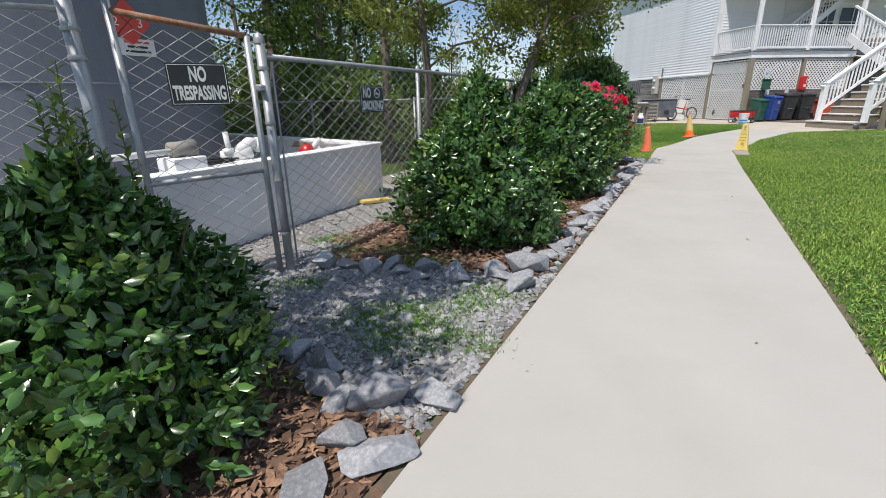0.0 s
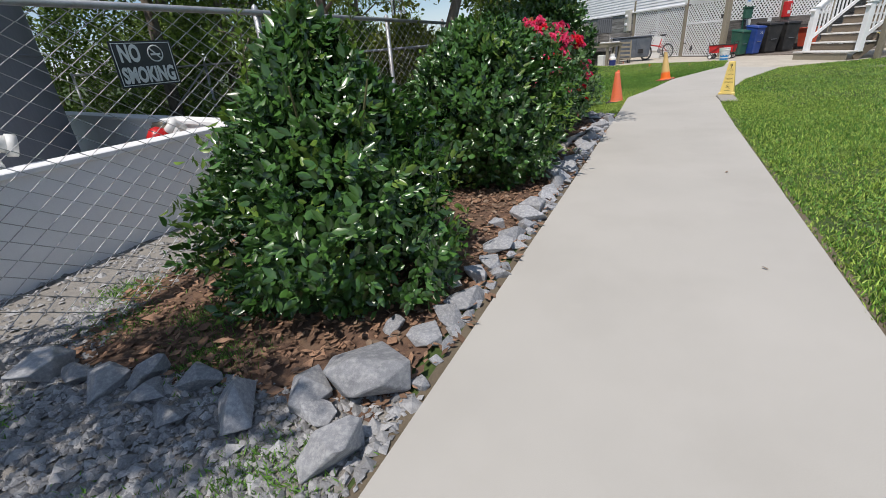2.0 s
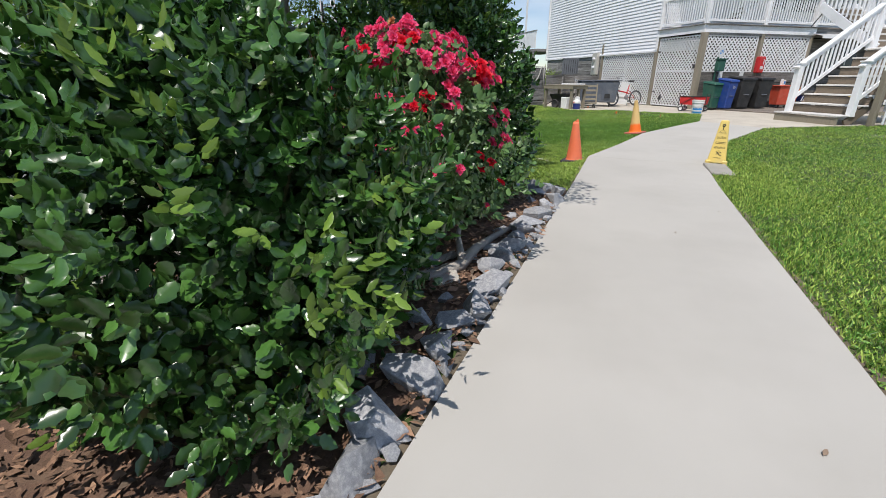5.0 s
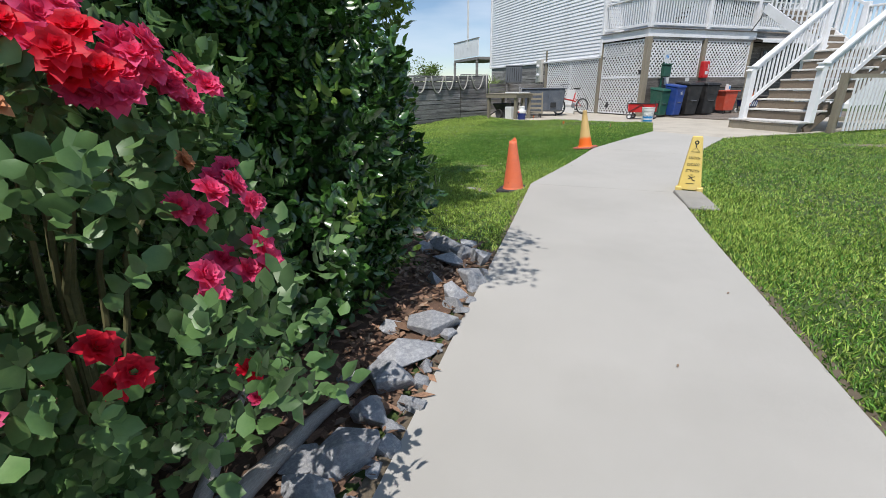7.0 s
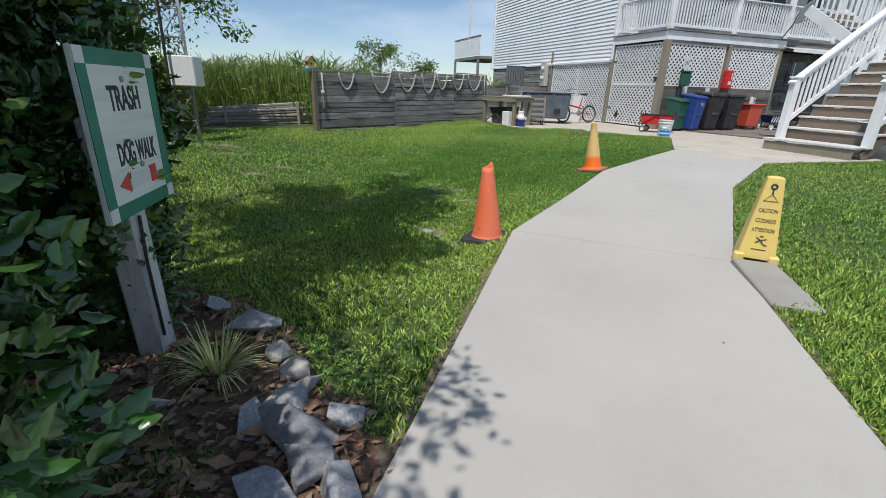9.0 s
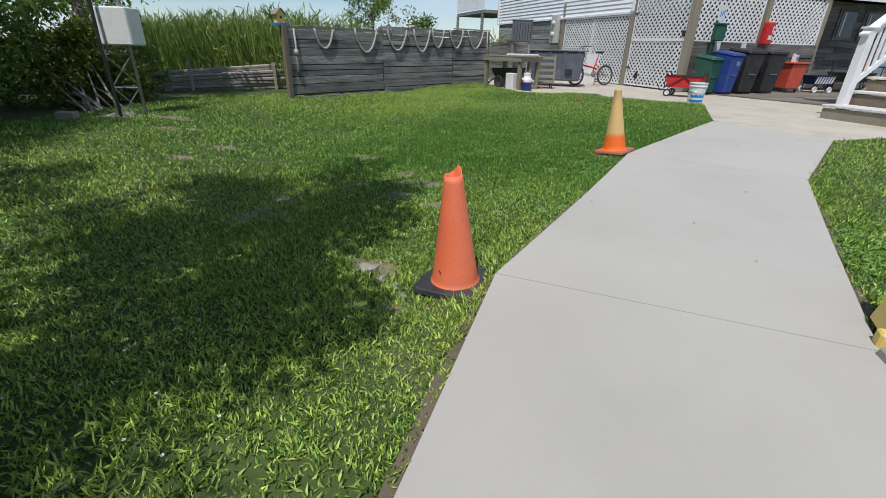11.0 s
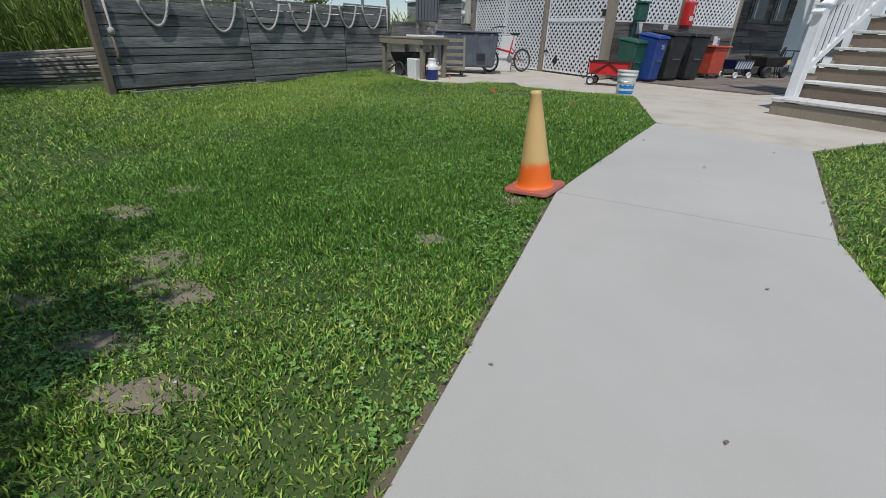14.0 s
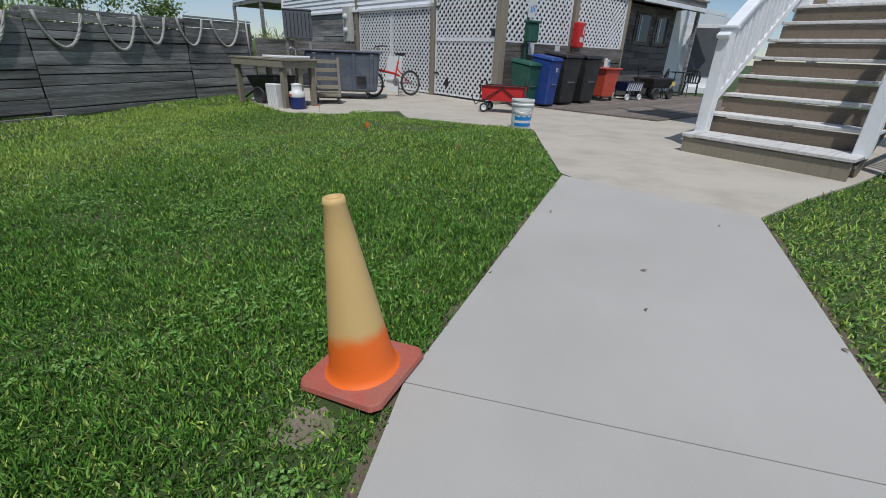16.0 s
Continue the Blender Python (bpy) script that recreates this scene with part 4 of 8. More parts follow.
    root = part(name, Shape().box((w / 2, 0, z0 + 0.02), (w, 0.03, 0.04)).box((w / 2, 0, z1 - 0.02), (w, 0.03, 0.04)).box((0.02, 0, (z0 + z1) / 2), (0.04, 0.03, h - 0.08)).box((w - 0.02, 0, (z0 + z1) / 2), (0.04, 0.03, h - 0.08)),
                M["white"], house if parent is None else parent, label, at=at)
    for layer, sign in ((0, 1), (1, -1)):
        s = Shape()
        step = pitch * math.sqrt(2)
        k = -h if sign > 0 else 0.0
        end = w if sign > 0 else w + h
        k += step * 0.3
        y = -0.010 if layer == 0 else 0.006
        half = slat / math.sqrt(2)
        while k < end:
            # the slat's centre line runs from (k, 0) to (k + sign * h, h)
            x0, x1 = (max(0.0, k), min(w, k + h)) if sign > 0 else (max(0.0, k - h), min(w, k))
            if x1 - x0 > 0.03:
                if sign > 0:
                    a, b = (x0, x0 - k), (x1, x1 - k)
                else:
                    a, b = (x0, k - x0), (x1, k - x1)
                s.beam((a[0], y, z0 + a[1]), (b[0], y, z0 + b[1]), slat, 0.012, up=(0, 1, 0))
            k += step
        part("slats", s, M["white"], root, kind="stuff")
    return root


GABLE = pose(0, 0, 0, 0, 0, -90)
# gable side: the door between the porch corner posts, then the long panel
door = lattice("lattice_door", 2.34, BASE + 0.05, 2.78, pose(0.0, 2.48, 0, 0, 0, -90), "white lattice gate with a worn lower corner")
part("mid_rail", Shape().box((1.17, -0.022, 1.46), (2.3, 0.02, 0.09)), M["white"], door)
part("latch", Shape().box((2.26, -0.035, 1.62), (0.12, 0.03, 0.16)), M["black"], door, "black iron latch", bevel=0.005)
for hz in (2.25, 0.6):
    part("hinge", Shape().box((0.08, -0.03, hz), (0.16, 0.015, 0.05)), M["black"], door)
hole = Shape()
hole.add([(0.42, -0.024, 0.34), (0.56, -0.024, 0.22), (0.66, -0.024, 0.36), (0.56, -0.024, 0.52), (0.42, -0.020, 0.34), (0.56, -0.020, 0.22), (0.66, -0.020, 0.36), (0.56, -0.020, 0.52)],
         [(0, 1, 2, 3), (4, 7, 6, 5), (0, 4, 5, 1), (1, 5, 6, 2), (2, 6, 7, 3), (3, 7, 4, 0)])
part("patch", hole, M["black"], door, "dark diamond patch over a broken corner")
lattice("lattice_panel", 1.95, BASE + 0.03, SIDING - 0.08, pose(0.0, 6.72, 0, 0, 0, -90))
lattice("lattice_panel", 2.05, BASE + 0.03, SIDING - 0.08, pose(0.0, 4.72, 0, 0, 0, -90))
# porch front: lattice over a low plank wall
lattice("lattice_panel", 2.48, 1.42, BAND - 0.08, pose(0.14, 0, 0))
lattice("lattice_panel", 2.35, 1.42, BAND - 0.08, pose(2.9, 0, 0))


def plank_wall(parent, length, z0, z1, at, mat, board=0.19, seed=1, thick=0.03, breaks=2):
    """Weathered boards laid level, with uneven edges and butt joints."""
    r = random.Random(seed)
    rows = round((z1 - z0) / board)
    hgt = (z1 - z0) / rows
    for i in range(rows):
        cuts = sorted([0.0, length] + [length * (k + 1 + r.uniform(-0.3, 0.3)) / (breaks + 1) for k in range(breaks)])
        for a, b in zip(cuts, cuts[1:]):
            s = Shape().box(((a + b) / 2, -thick / 2 - r.uniform(0, 0.008), z0 + (i + 0.5) * hgt), (b - a - 0.008, thick, hgt - r.uniform(0.004, 0.014)))
            part("plank", s, mat, parent, at=at @ pose(0, 0, 0, 0, r.uniform(-0.12, 0.12), 0))


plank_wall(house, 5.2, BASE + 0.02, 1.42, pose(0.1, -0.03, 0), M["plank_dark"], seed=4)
# the gable's ground floor past the lattice; dark panels added for the store's shade
plank_wall(house, 6.4, BASE, SIDING - 0.05, pose(0.02, 13.3, 0, 0, 0, -90), M["weathered"], seed=5)
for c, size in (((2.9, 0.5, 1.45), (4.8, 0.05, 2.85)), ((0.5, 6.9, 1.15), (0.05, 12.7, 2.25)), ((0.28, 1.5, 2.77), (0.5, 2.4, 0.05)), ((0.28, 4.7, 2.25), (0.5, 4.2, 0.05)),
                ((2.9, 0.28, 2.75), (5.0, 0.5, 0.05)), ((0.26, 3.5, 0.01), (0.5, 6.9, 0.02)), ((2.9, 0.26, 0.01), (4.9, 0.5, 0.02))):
    part("store_wall", Shape().box(c, size), M["under"], house, "dark panel standing in for shade inside the store")
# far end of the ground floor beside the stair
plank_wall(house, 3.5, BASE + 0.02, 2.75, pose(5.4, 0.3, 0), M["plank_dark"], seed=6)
for x in (6.75, 8.0):
    win = part("window", Shape().box((x, 0.24, 2.08), (0.9, 0.05, 0.95)), M["plank_dark"], house, "small window in a weathered frame", bevel=0.004)
    part("pane", Shape().box((x, 0.205, 2.08), (0.7, 0.03, 0.78)), M["glass"], win)
    part("curtain", Shape().box((x - 0.2, 0.185, 2.08), (0.06, 0.006, 0.7)), M["paint"], win, "pale curtain edge")
awning = Shape()
for k in range(21):
    awning.beam((5.4 + k * 0.28, 0.35, 3.02), (5.4 + k * 0.28, -0.5, 2.80), 0.26, 0.02)
part("awning", awning, M["metal_roof"], house, "narrow white ribbed metal awning")
part("awning_fascia", Shape().box((8.2, -0.52, 2.76), (5.9, 0.03, 0.12)), M["white"], house, bevel=0.004)
part("porch_post", Shape().box((9.3, -0.3, 1.4), (0.1, 0.1, 2.75)), M["weathered"], house, "dark slim post")
tall = part("window", Shape().box((9.35, 0.84, 1.75), (0.95, 0.06, 2.0)), M["white"], house, "tall white-framed window", bevel=0.005)
for dx in (-0.22, 0.22):
    for dz in (-0.6, 0.0, 0.6):
        part("pane", Shape().box((9.35 + dx, 0.8, 1.75 + dz), (0.34, 0.02, 0.5)), M["glass"], tall)
part("wall", Shape().box((12.8, 0.98, 1.5), (8.2, 0.15, 2.95)), M["vinyl"], house)
part("wall", Shape().box((8.85, 0.62, 1.5), (0.12, 0.6, 2.95)), M["weathered"], house)
door2 = part("side_door", Shape().box((0, 0, 1.35), (1.6, 0.08, 2.3)), M["white"], house, "white door frame with a dark screen", bevel=0.006, at=pose(11.6, 0.35, 0.0, 0, 0, -60))
part("door_screen", Shape().box((0.12, -0.05, 1.5), (1.0, 0.02, 1.75)), M["screen"], door2)
part("step", Shape().box((0, -0.1, 0.12), (1.7, 0.4, 0.22)), M["white"], door2)

# rear balcony beyond the gable's far corner
part("balcony_floor", Shape().box((0.3, 15.6, 2.9), (2.4, 4.2, 0.16)), M["weathered"], house)
part("balcony_panel", Shape().box((-0.88, 15.6, 3.55), (0.05, 4.2, 1.0)), M["white"], house, "white boarded balcony front")
part("balcony_rail", Shape().box((-0.88, 15.6, 4.08), (0.1, 4.3, 0.05)), M["weathered"], house)
for y in (13.7, 17.6):
    part("balcony_post", Shape().box((-0.88, y, 1.4), (0.13, 0.13, 2.9)), M["weathered"], house)
part("balcony_post", Shape().box((-0.88, 15.2, 5.0), (0.10, 0.10, 2.8)), M["white"], house)

# ---- front stair ----
STAIR = pose(3.55, 20.85, 0.076, 0, 0, 35) @ pose(0, 0, 0)  # x climbs, -y to the far side of its width
stair = thing("stairs", "wooden front steps with worn pale treads and white railings", "stairs", STAIR)
WIDE, RISE, RUN, STEPS = 1.72, 0.235, 0.33, 8


def front_stair():
    for k in range(STEPS):
        z = RISE * (k + 1) - 0.03
        x = k * RUN - 0.02 if k else -0.22
        deep = 0.36 if k else 0.55
        part("riser", Shape().box((x + 0.04, -WIDE / 2, z - RISE / 2 - 0.005), (0.035, WIDE, RISE - 0.045)), M["riser"] if k else M["timber"], stair)
        for j in range(2):
            part("tread", Shape().box((x + deep * (0.25 + 0.5 * j) - 0.01, -WIDE / 2, z + 0.01), (deep / 2 - 0.01, WIDE + 0.04, 0.04)), M["tread"], stair, bevel=0.006)
    for y in (-0.03, -WIDE + 0.03):
        part("stringer", Shape().beam((0.1, y, 0.02), (STEPS * RUN, y, STEPS * RISE - 0.14), 0.05, 0.2), M["riser"], stair)
    n0, n1 = 0.20, 2.46
    for y in (-0.03, -WIDE + 0.03):
        part("newel", Shape().box((n0, y, 0.83), (0.14, 0.14, 1.26)), M["white"], stair, bevel=0.008)
        part("newel_cap", Shape().box((n0, y, 1.475), (0.19, 0.19, 0.03)), M["white"], stair, bevel=0.006)
        part("newel", Shape().box((n1, y, 2.2), (0.15, 0.15, 2.1)), M["white"], stair, bevel=0.008)
        a, b = Vector((n0 - 0.12, y, 1.36)), Vector((n1, y, 3.02))
        part("hand_rail", Shape().beam(a, b, 0.15, 0.05), M["white"], stair, bevel=0.006)
        part("hand_rail", Shape().beam(a + Vector((0.1, 0, -0.03)), b + Vector((0, 0, -0.08)), 0.05, 0.10), M["white"], stair)
        c, d = Vector((n0, y, 0.55)), Vector((n1, y, 2.2))
        part("bottom_rail", Shape().beam(c, d, 0.045, 0.09), M["white"], stair)
        me = mesh_of("baluster", Shape().box((0, 0, 0.42), (0.036, 0.036, 0.84)), M["white"])
        for i in range(1, 17):
            p = c.lerp(d, i / 17)
            part("baluster", me, None, stair, at=Matrix.Translation(p))
    # the landing and its railing
    L0 = STEPS * RUN
    z = RISE * STEPS + 0.02
    for j in range(9):
        part("landing_board", Shape().box((L0 + 0.1 + j * 0.145, -WIDE / 2 - 0.2, z), (0.138, WIDE + 0.6, 0.04)), M["tread"], stair, bevel=0.004)
    for x, y in ((L0 + 1.3, 0.05), (L0 + 1.3, -WIDE - 0.45), (L0 + 0.05, -WIDE - 0.45)):
        part("landing_post", Shape().box((x, y, 1.55), (0.13, 0.13, 3.1)), M["white"], stair, bevel=0.008)
    for a, b in (((L0 + 1.3, 0.05), (L0 + 1.3, -WIDE - 0.45)), ((L0 + 0.05, -WIDE - 0.45), (L0 + 1.3, -WIDE - 0.45))):
        railing(stair, a, b, z)
    # second flight, turning up to the porch
    for k in range(6):
        part("tread", Shape().box((L0 + 0.7, 0.25 + k * 0.3, z + 0.2 * (k + 1)), (1.2, 0.3, 0.04)), M["tread"], stair)
        part("riser", Shape().box((L0 + 0.7, 0.12 + k * 0.3, z + 0.2 * (k + 1) - 0.11), (1.2, 0.03, 0.17)), M["riser"], stair)
    for x in (L0 + 0.08, L0 + 1.32):
        part("hand_rail", Shape().beam((x, 0.05, z + 1.1), (x, 2.0, z + 2.35), 0.08, 0.06), M["white"], stair)
        part("stringer", Shape().beam((x, 0.05, z), (x, 2.0, z + 1.3), 0.05, 0.24), M["white"], stair)
        for k in range(13):
            part("baluster", baluster_mesh, None, stair, at=Matrix.Translation((x, 0.15 + k * 0.14, z + 0.2 + (0.1 + k * 0.14) * 0.64)))


front_stair()

# pickets closing the space beside the stair
pickets = thing("picket_fence", "white picket panel on a grey timber post beside the steps", "fence", STAIR @ pose(0.55, -WIDE - 0.25, 0))
part("post", Shape().box((0, 0, 0.62), (0.13, 0.13, 1.3)), M["timber"], pickets, "grey timber post", bevel=0.01)
part("rail", Shape().box((1.3, -0.12, 1.2), (2.6, 0.05, 0.09)), M["timber"], pickets)
part("rail", Shape().box((1.3, -0.12, 0.3), (2.6, 0.05, 0.09)), M["timber"], pickets)
picket_mesh = mesh_of("picket", Shape().box((0, 0, 0.56), (0.05, 0.02, 1.12)), M["white"])
for k in range(20):
    part("picket", picket_mesh, None, pickets, at=pose(0.14 + k * 0.125, -0.16, 0.04))

# low boardwalk at the foot of the house
boardwalk = thing("boardwalk", "low boardwalk of weathered grey-brown boards beside the house", "decking", HOUSE)
for k in range(34):
    y = -0.35 - k * 0.1
    x0 = 0.35 + 0.02 * k
    x1 = 9.6 - 0.045 * k
    part("board", Shape().box(((x0 + x1) / 2, y, 0.014), (x1 - x0, 0.092, 0.03)), M["deckboard"], boardwalk)


# ---- tank yard behind the chain-link fence ----
def wires(a, b, r):
    """Thin three-sided wires from points a to points b."""
    a, b = np.asarray(a, float), np.asarray(b, float)
    d = unit(b - a)
    ref = np.where(np.abs(d[:, 2:3]) < 0.9, [[0.0, 0.0, 1.0]], [[1.0, 0.0, 0.0]])
    s = unit(np.cross(d, ref))
    t = np.cross(d, s)
    ring = [s * math.cos(k) + t * math.sin(k) for k in (0, 2.094, 4.189)]
    pts = np.stack([p + q * r for p in (a, b) for q in ring], axis=1).reshape(-1, 3)
    tri = np.array([(0, 1, 4), (0, 4, 3), (1, 2, 5), (1, 5, 4), (2, 0, 3), (2, 3, 5)])
    return pts, (np.arange(len(a))[:, None, None] * 6 + tri[None]).reshape(-1, 3)


def mesh_wires(a, b, z0, z1, cell=0.085, r=0.0027, sag=0.008):
    """Diamond mesh between two points of the plan."""
    a, b = np.array(a, float), np.array(b, float)
    length = np.linalg.norm(b - a)
    u = (b - a) / length
    side = np.array([-u[1], u[0]])
    step = cell * 0.62
    n, m = int(length / cell), int((z1 - z0) / step)
    A, B = [], []
    for i in range(n):
        for k in range(m):
            x0, x1 = (i + ((k + i) % 2) * 0.96 + 0.02) * cell, (i + ((k + i + 1) % 2) * 0.96 + 0.02) * cell
            w0, w1 = (sag * math.sin(x * 2.1 + k * 0.21) for x in (x0, x1))
            p, q = a + u * x0 + side * w0, a + u * x1 + side * w1
            A.append((p[0], p[1], z0 + k * step))
            B.append((q[0], q[1], z0 + (k + 1) * step))
    return wires(A, B, r)


def cap_post(x, y, z0, z1, r):
    s = Shape()
    s.tube([(x, y, z0), (x, y, z1)], r, 14)
    s.turn([(r * 1.12, z1 - 0.03), (r * 1.12, z1 + 0.005), (r * 0.8, z1 + 0.035), (0.004, z1 + 0.05)], 14, Matrix.Translation((x, y, 0)))
    return s


A = (-2.95, 2.49)
fence = thing("chain_link_fence", "galvanised chain-link fence on round steel posts", "fence")
part("post", cap_post(*A, -0.4, 1.70, 0.036), M["galv"], fence, smooth=True)
LINE = [A, (-3.04, 4.9), (-3.2, 7.1), (-3.36, 9.0)]
for x, y in LINE[1:]:
    part("post", cap_post(x - 0.04, y, -0.5, 1.60, 0.026), M["galv"], fence, smooth=True)
part("top_rail", Shape().tube([(x, y, 1.585) for x, y in LINE], 0.021, 10), M["galv"], fence, smooth=True)
for p, q in zip(LINE, LINE[1:]):
    part("wire_mesh", mesh_wires(p, q, -0.14, 1.60), M["wire"], fence, "woven diamond wire", kind="stuff")
for z in (1.5, 1.1, 0.65, 0.2):
    part("band", Shape().turn([(0.042, z - 0.012), (0.044, z), (0.042, z + 0.012)], 14, Matrix.Translation((*A, 0))), M["galv"], fence, smooth=True)
part("tension_bar", Shape().box((A[0] + 0.015, A[1] + 0.075, 0.72), (0.006, 0.016, 1.66)), M["galv"], fence)
GD = Vector((-0.552, -0.834, 0))
B0 = (A[0] + GD.x * 1.12, A[1] + GD.y * 1.12)
B1 = (A[0] + GD.x * 4.5, A[1] + GD.y * 4.5)
part("post", cap_post(*B0, -0.4, 2.35, 0.045), M["galv"], fence, smooth=True)
part("post", cap_post(*B1, -0.4, 1.95, 0.03), M["galv"], fence, smooth=True)
part("top_rail", Shape().tube([(*B0, 1.83), (*B1, 1.83)], 0.021, 10), M["galv"], fence, smooth=True)
part("wire_mesh", mesh_wires(B0, B1, -0.1, 1.86), M["wire"], fence, "woven diamond wire", kind="stuff")
for z in (1.72, 1.55):
    part("band", Shape().turn([(0.052, z - 0.015), (0.055, z), (0.052, z + 0.015)], 14, Matrix.Translation((*B0, 0))), M["galv"], fence, smooth=True)

gate = thing("chain_link_gate", "closed chain-link gate with a rusted top rail", "gate")


def on_gate(d, z, out=0.0):
    """A point d metres from the latch post along the gate."""
    return (A[0] + GD.x * d + 0.834 * out, A[1] + GD.y * d - 0.552 * out, z)


part("stile", Shape().tube([on_gate(0.085, -0.12), on_gate(0.085, 1.72)], 0.024, 12), M["galv"], gate, smooth=True)
part("stile", Shape().tube([on_gate(0.90, -0.12), on_gate(0.90, 1.92)], 0.024, 12), M["galv"], gate, "dull rust-streaked stile", smooth=True)
part("top_rail", Shape().tube([on_gate(0.09, 1.72), on_gate(0.9, 1.84)], 0.022, 12), M["rusty"], gate, "rusted top rail", smooth=True)
part("middle_rail", Shape().tube([on_gate(0.09, 0.74), on_gate(0.9, 0.70)], 0.021, 12), M["galv"], gate, smooth=True)
part("bottom_rail", Shape().tube([on_gate(0.09, -0.08), on_gate(0.9, -0.08)], 0.021, 12), M["galv"], gate, smooth=True)
part("wire_mesh", mesh_wires(on_gate(0.1, 0)[:2], on_gate(0.89, 0)[:2], -0.06, 1.74), M["wire"], gate, "woven diamond wire", kind="stuff")
part("hinge", Shape().box(on_gate(0.98, 0.85), (0.12, 0.06, 0.05)), M["galv"], gate, bevel=0.01)
part("hinge", Shape().box(on_gate(0.98, 1.05), (0.12, 0.05, 0.04)), M["galv"], gate, bevel=0.01)
part("latch", Shape().box(on_gate(0.04, 1.36), (0.10, 0.08, 0.05)), M["galv"], gate, bevel=0.01)


def wall_sign(name, lines, w, h, at, label):
    """A black plate with a white border and white lettering, in its own x-z plane facing -y."""
    sg = thing(name, label, "sign", at)
    part("plate", Shape().box((0, 0, 0), (w, 0.004, h)), M["sign_black"], sg)
    s = Shape()
    for x, z, a, b in ((0, h / 2 - 0.012, w - 0.02, 0.004), (0, -h / 2 + 0.012, w - 0.02, 0.004), (w / 2 - 0.012, 0, 0.004, h - 0.028), (-w / 2 + 0.012, 0, 0.004, h - 0.028)):
        s.box((x, -0.003, z), (a, 0.002, b))
    part("border", s, M["paint"], sg)
    for text, size, x, z, width in lines:
        words(text, size, M["paint"], sg, pose(x, -0.003, z, 90, 0, 0), width=width, bold=0.005)
    return sg


gate_turn = math.degrees(math.atan2(-GD.y, -GD.x))
c = on_gate(0.45, 1.385, 0.045)
wall_sign("warning_sign", [("NO", 0.135, 0.0, 0.063, 0.11), ("TRESPASSING", 0.13, 0.0, -0.062, 0.335)], 0.385, 0.285, pose(*c, 0, 0, gate_turn), "black sign reading NO TRESPASSING wired to the gate")
ns = wall_sign("warning_sign", [("NO", 0.13, -0.085, 0.055, 0.12), ("SMOKING", 0.12, 0.0, -0.065, 0.32)], 0.37, 0.255, pose(-2.955, 3.82, 1.27, 0, 0, 87.8), "black sign reading NO SMOKING wired to the mesh")
ring = Shape().tube([(0.07 + 0.045 * math.cos(k * 0.3927), -0.004, 0.055 + 0.045 * math.sin(k * 0.3927)) for k in range(16)], 0.004, 6, closed=True)
part("ring", ring, M["paint"], ns)
part("slash", Shape().beam((0.04, -0.004, 0.085), (0.10, -0.004, 0.025), 0.007, 0.003, up=(0, 1, 0)), M["paint"], ns)
part("cigarette", Shape().box((0.07, -0.0035, 0.05), (0.06, 0.002, 0.011)), M["paint"], ns)

# containment wall and tank
berm = thing("containment_wall", "low white-painted block wall round the tank", "wall")
WALL_PTS = [(-4.25, -2.5), (-4.3, 2.0), (-4.42, 5.6), (-11.5, 6.9)]
for (x0, y0), (x1, y1) in zip(WALL_PTS, WALL_PTS[1:]):
    d = Vector((x1 - x0, y1 - y0, 0)).normalized()
    part("wall_run", Shape().beam((x0, y0, 0.14), Vector((x1, y1, 0.14)) + d * 0.1, 0.2, 0.92), M["white_wall"], berm)
    part("coping", Shape().beam((x0, y0, 0.62), Vector((x1, y1, 0.62)) + d * 0.13, 0.26, 0.05), M["white_wall"], berm, bevel=0.008)
part("yard_floor", Shape().box((-8.0, 2.3, -0.22), (7.2, 8.4, 0.05)), M["slab"], berm)
tank = thing("storage_tank", "large upright grey-painted steel storage tank", "tank", pose(-9.0, 3.2, -0.2))
part("shell", Shape().turn([(2.6, 0), (2.6, 1.72), (2.6, 4.6), (2.6, 6.8)], 72), M["tank"], tank, smooth=True)
part("roof", Shape().turn([(2.62, 6.8), (2.4, 7.0), (0.01, 7.3)], 72), M["tank"], tank, smooth=True)
for z in (1.72, 4.6):
    part("weld_seam", Shape().turn([(2.6, z - 0.012), (2.612, z - 0.008), (2.612, z + 0.008), (2.6, z + 0.012)], 72), M["tank"], tank, smooth=True)
plac = thing("hazard_placard", "red and white diamond hazard placard on the tank", "sign", pose(-6.385, 3.42, 2.24, 0, 0, 88))
for dx, dz, mat in ((0, 0.14, "sign_red"), (-0.14, 0, "sign_red"), (0.14, 0, "sign_red"), (0, -0.14, "sign_red")):
    part("diamond", Shape().add([(dx - 0.13, 0, dz), (dx, 0, dz - 0.13), (dx + 0.13, 0, dz), (dx, 0, dz + 0.13), (dx - 0.13, -0.01, dz), (dx, -0.01, dz - 0.13), (dx + 0.13, -0.01, dz), (dx, -0.01, dz + 0.13)],
                                [(3, 2, 1, 0), (4, 5, 6, 7), (0, 1, 5, 4), (1, 2, 6, 5), (2, 3, 7, 6), (3, 0, 4, 7)]), M[mat], plac)
words("2", 0.15, M["paint"], plac, pose(-0.14, -0.012, 0, 90, 0, 0))
words("3", 0.15, M["paint"], plac, pose(0.14, -0.012, 0, 90, 0, 0))
tag = part("tag", Shape().box((0.06, 0, -0.28), (0.42, 0.008, 0.20)), M["paint"], plac, "white label plate")
for k, wdt in enumerate((0.3, 0.24, 0.3)):
    part("bar", Shape().box((0.06, -0.006, -0.22 - 0.055 * k), (wdt, 0.002, 0.025)), M["sign_red"] if k == 0 else M["ink"], tag)


def pipework():
    p = thing("pipework", "white plastic pipes and valve on the containment wall", "pipes", pose(-4.55, 3.3, 0.62))
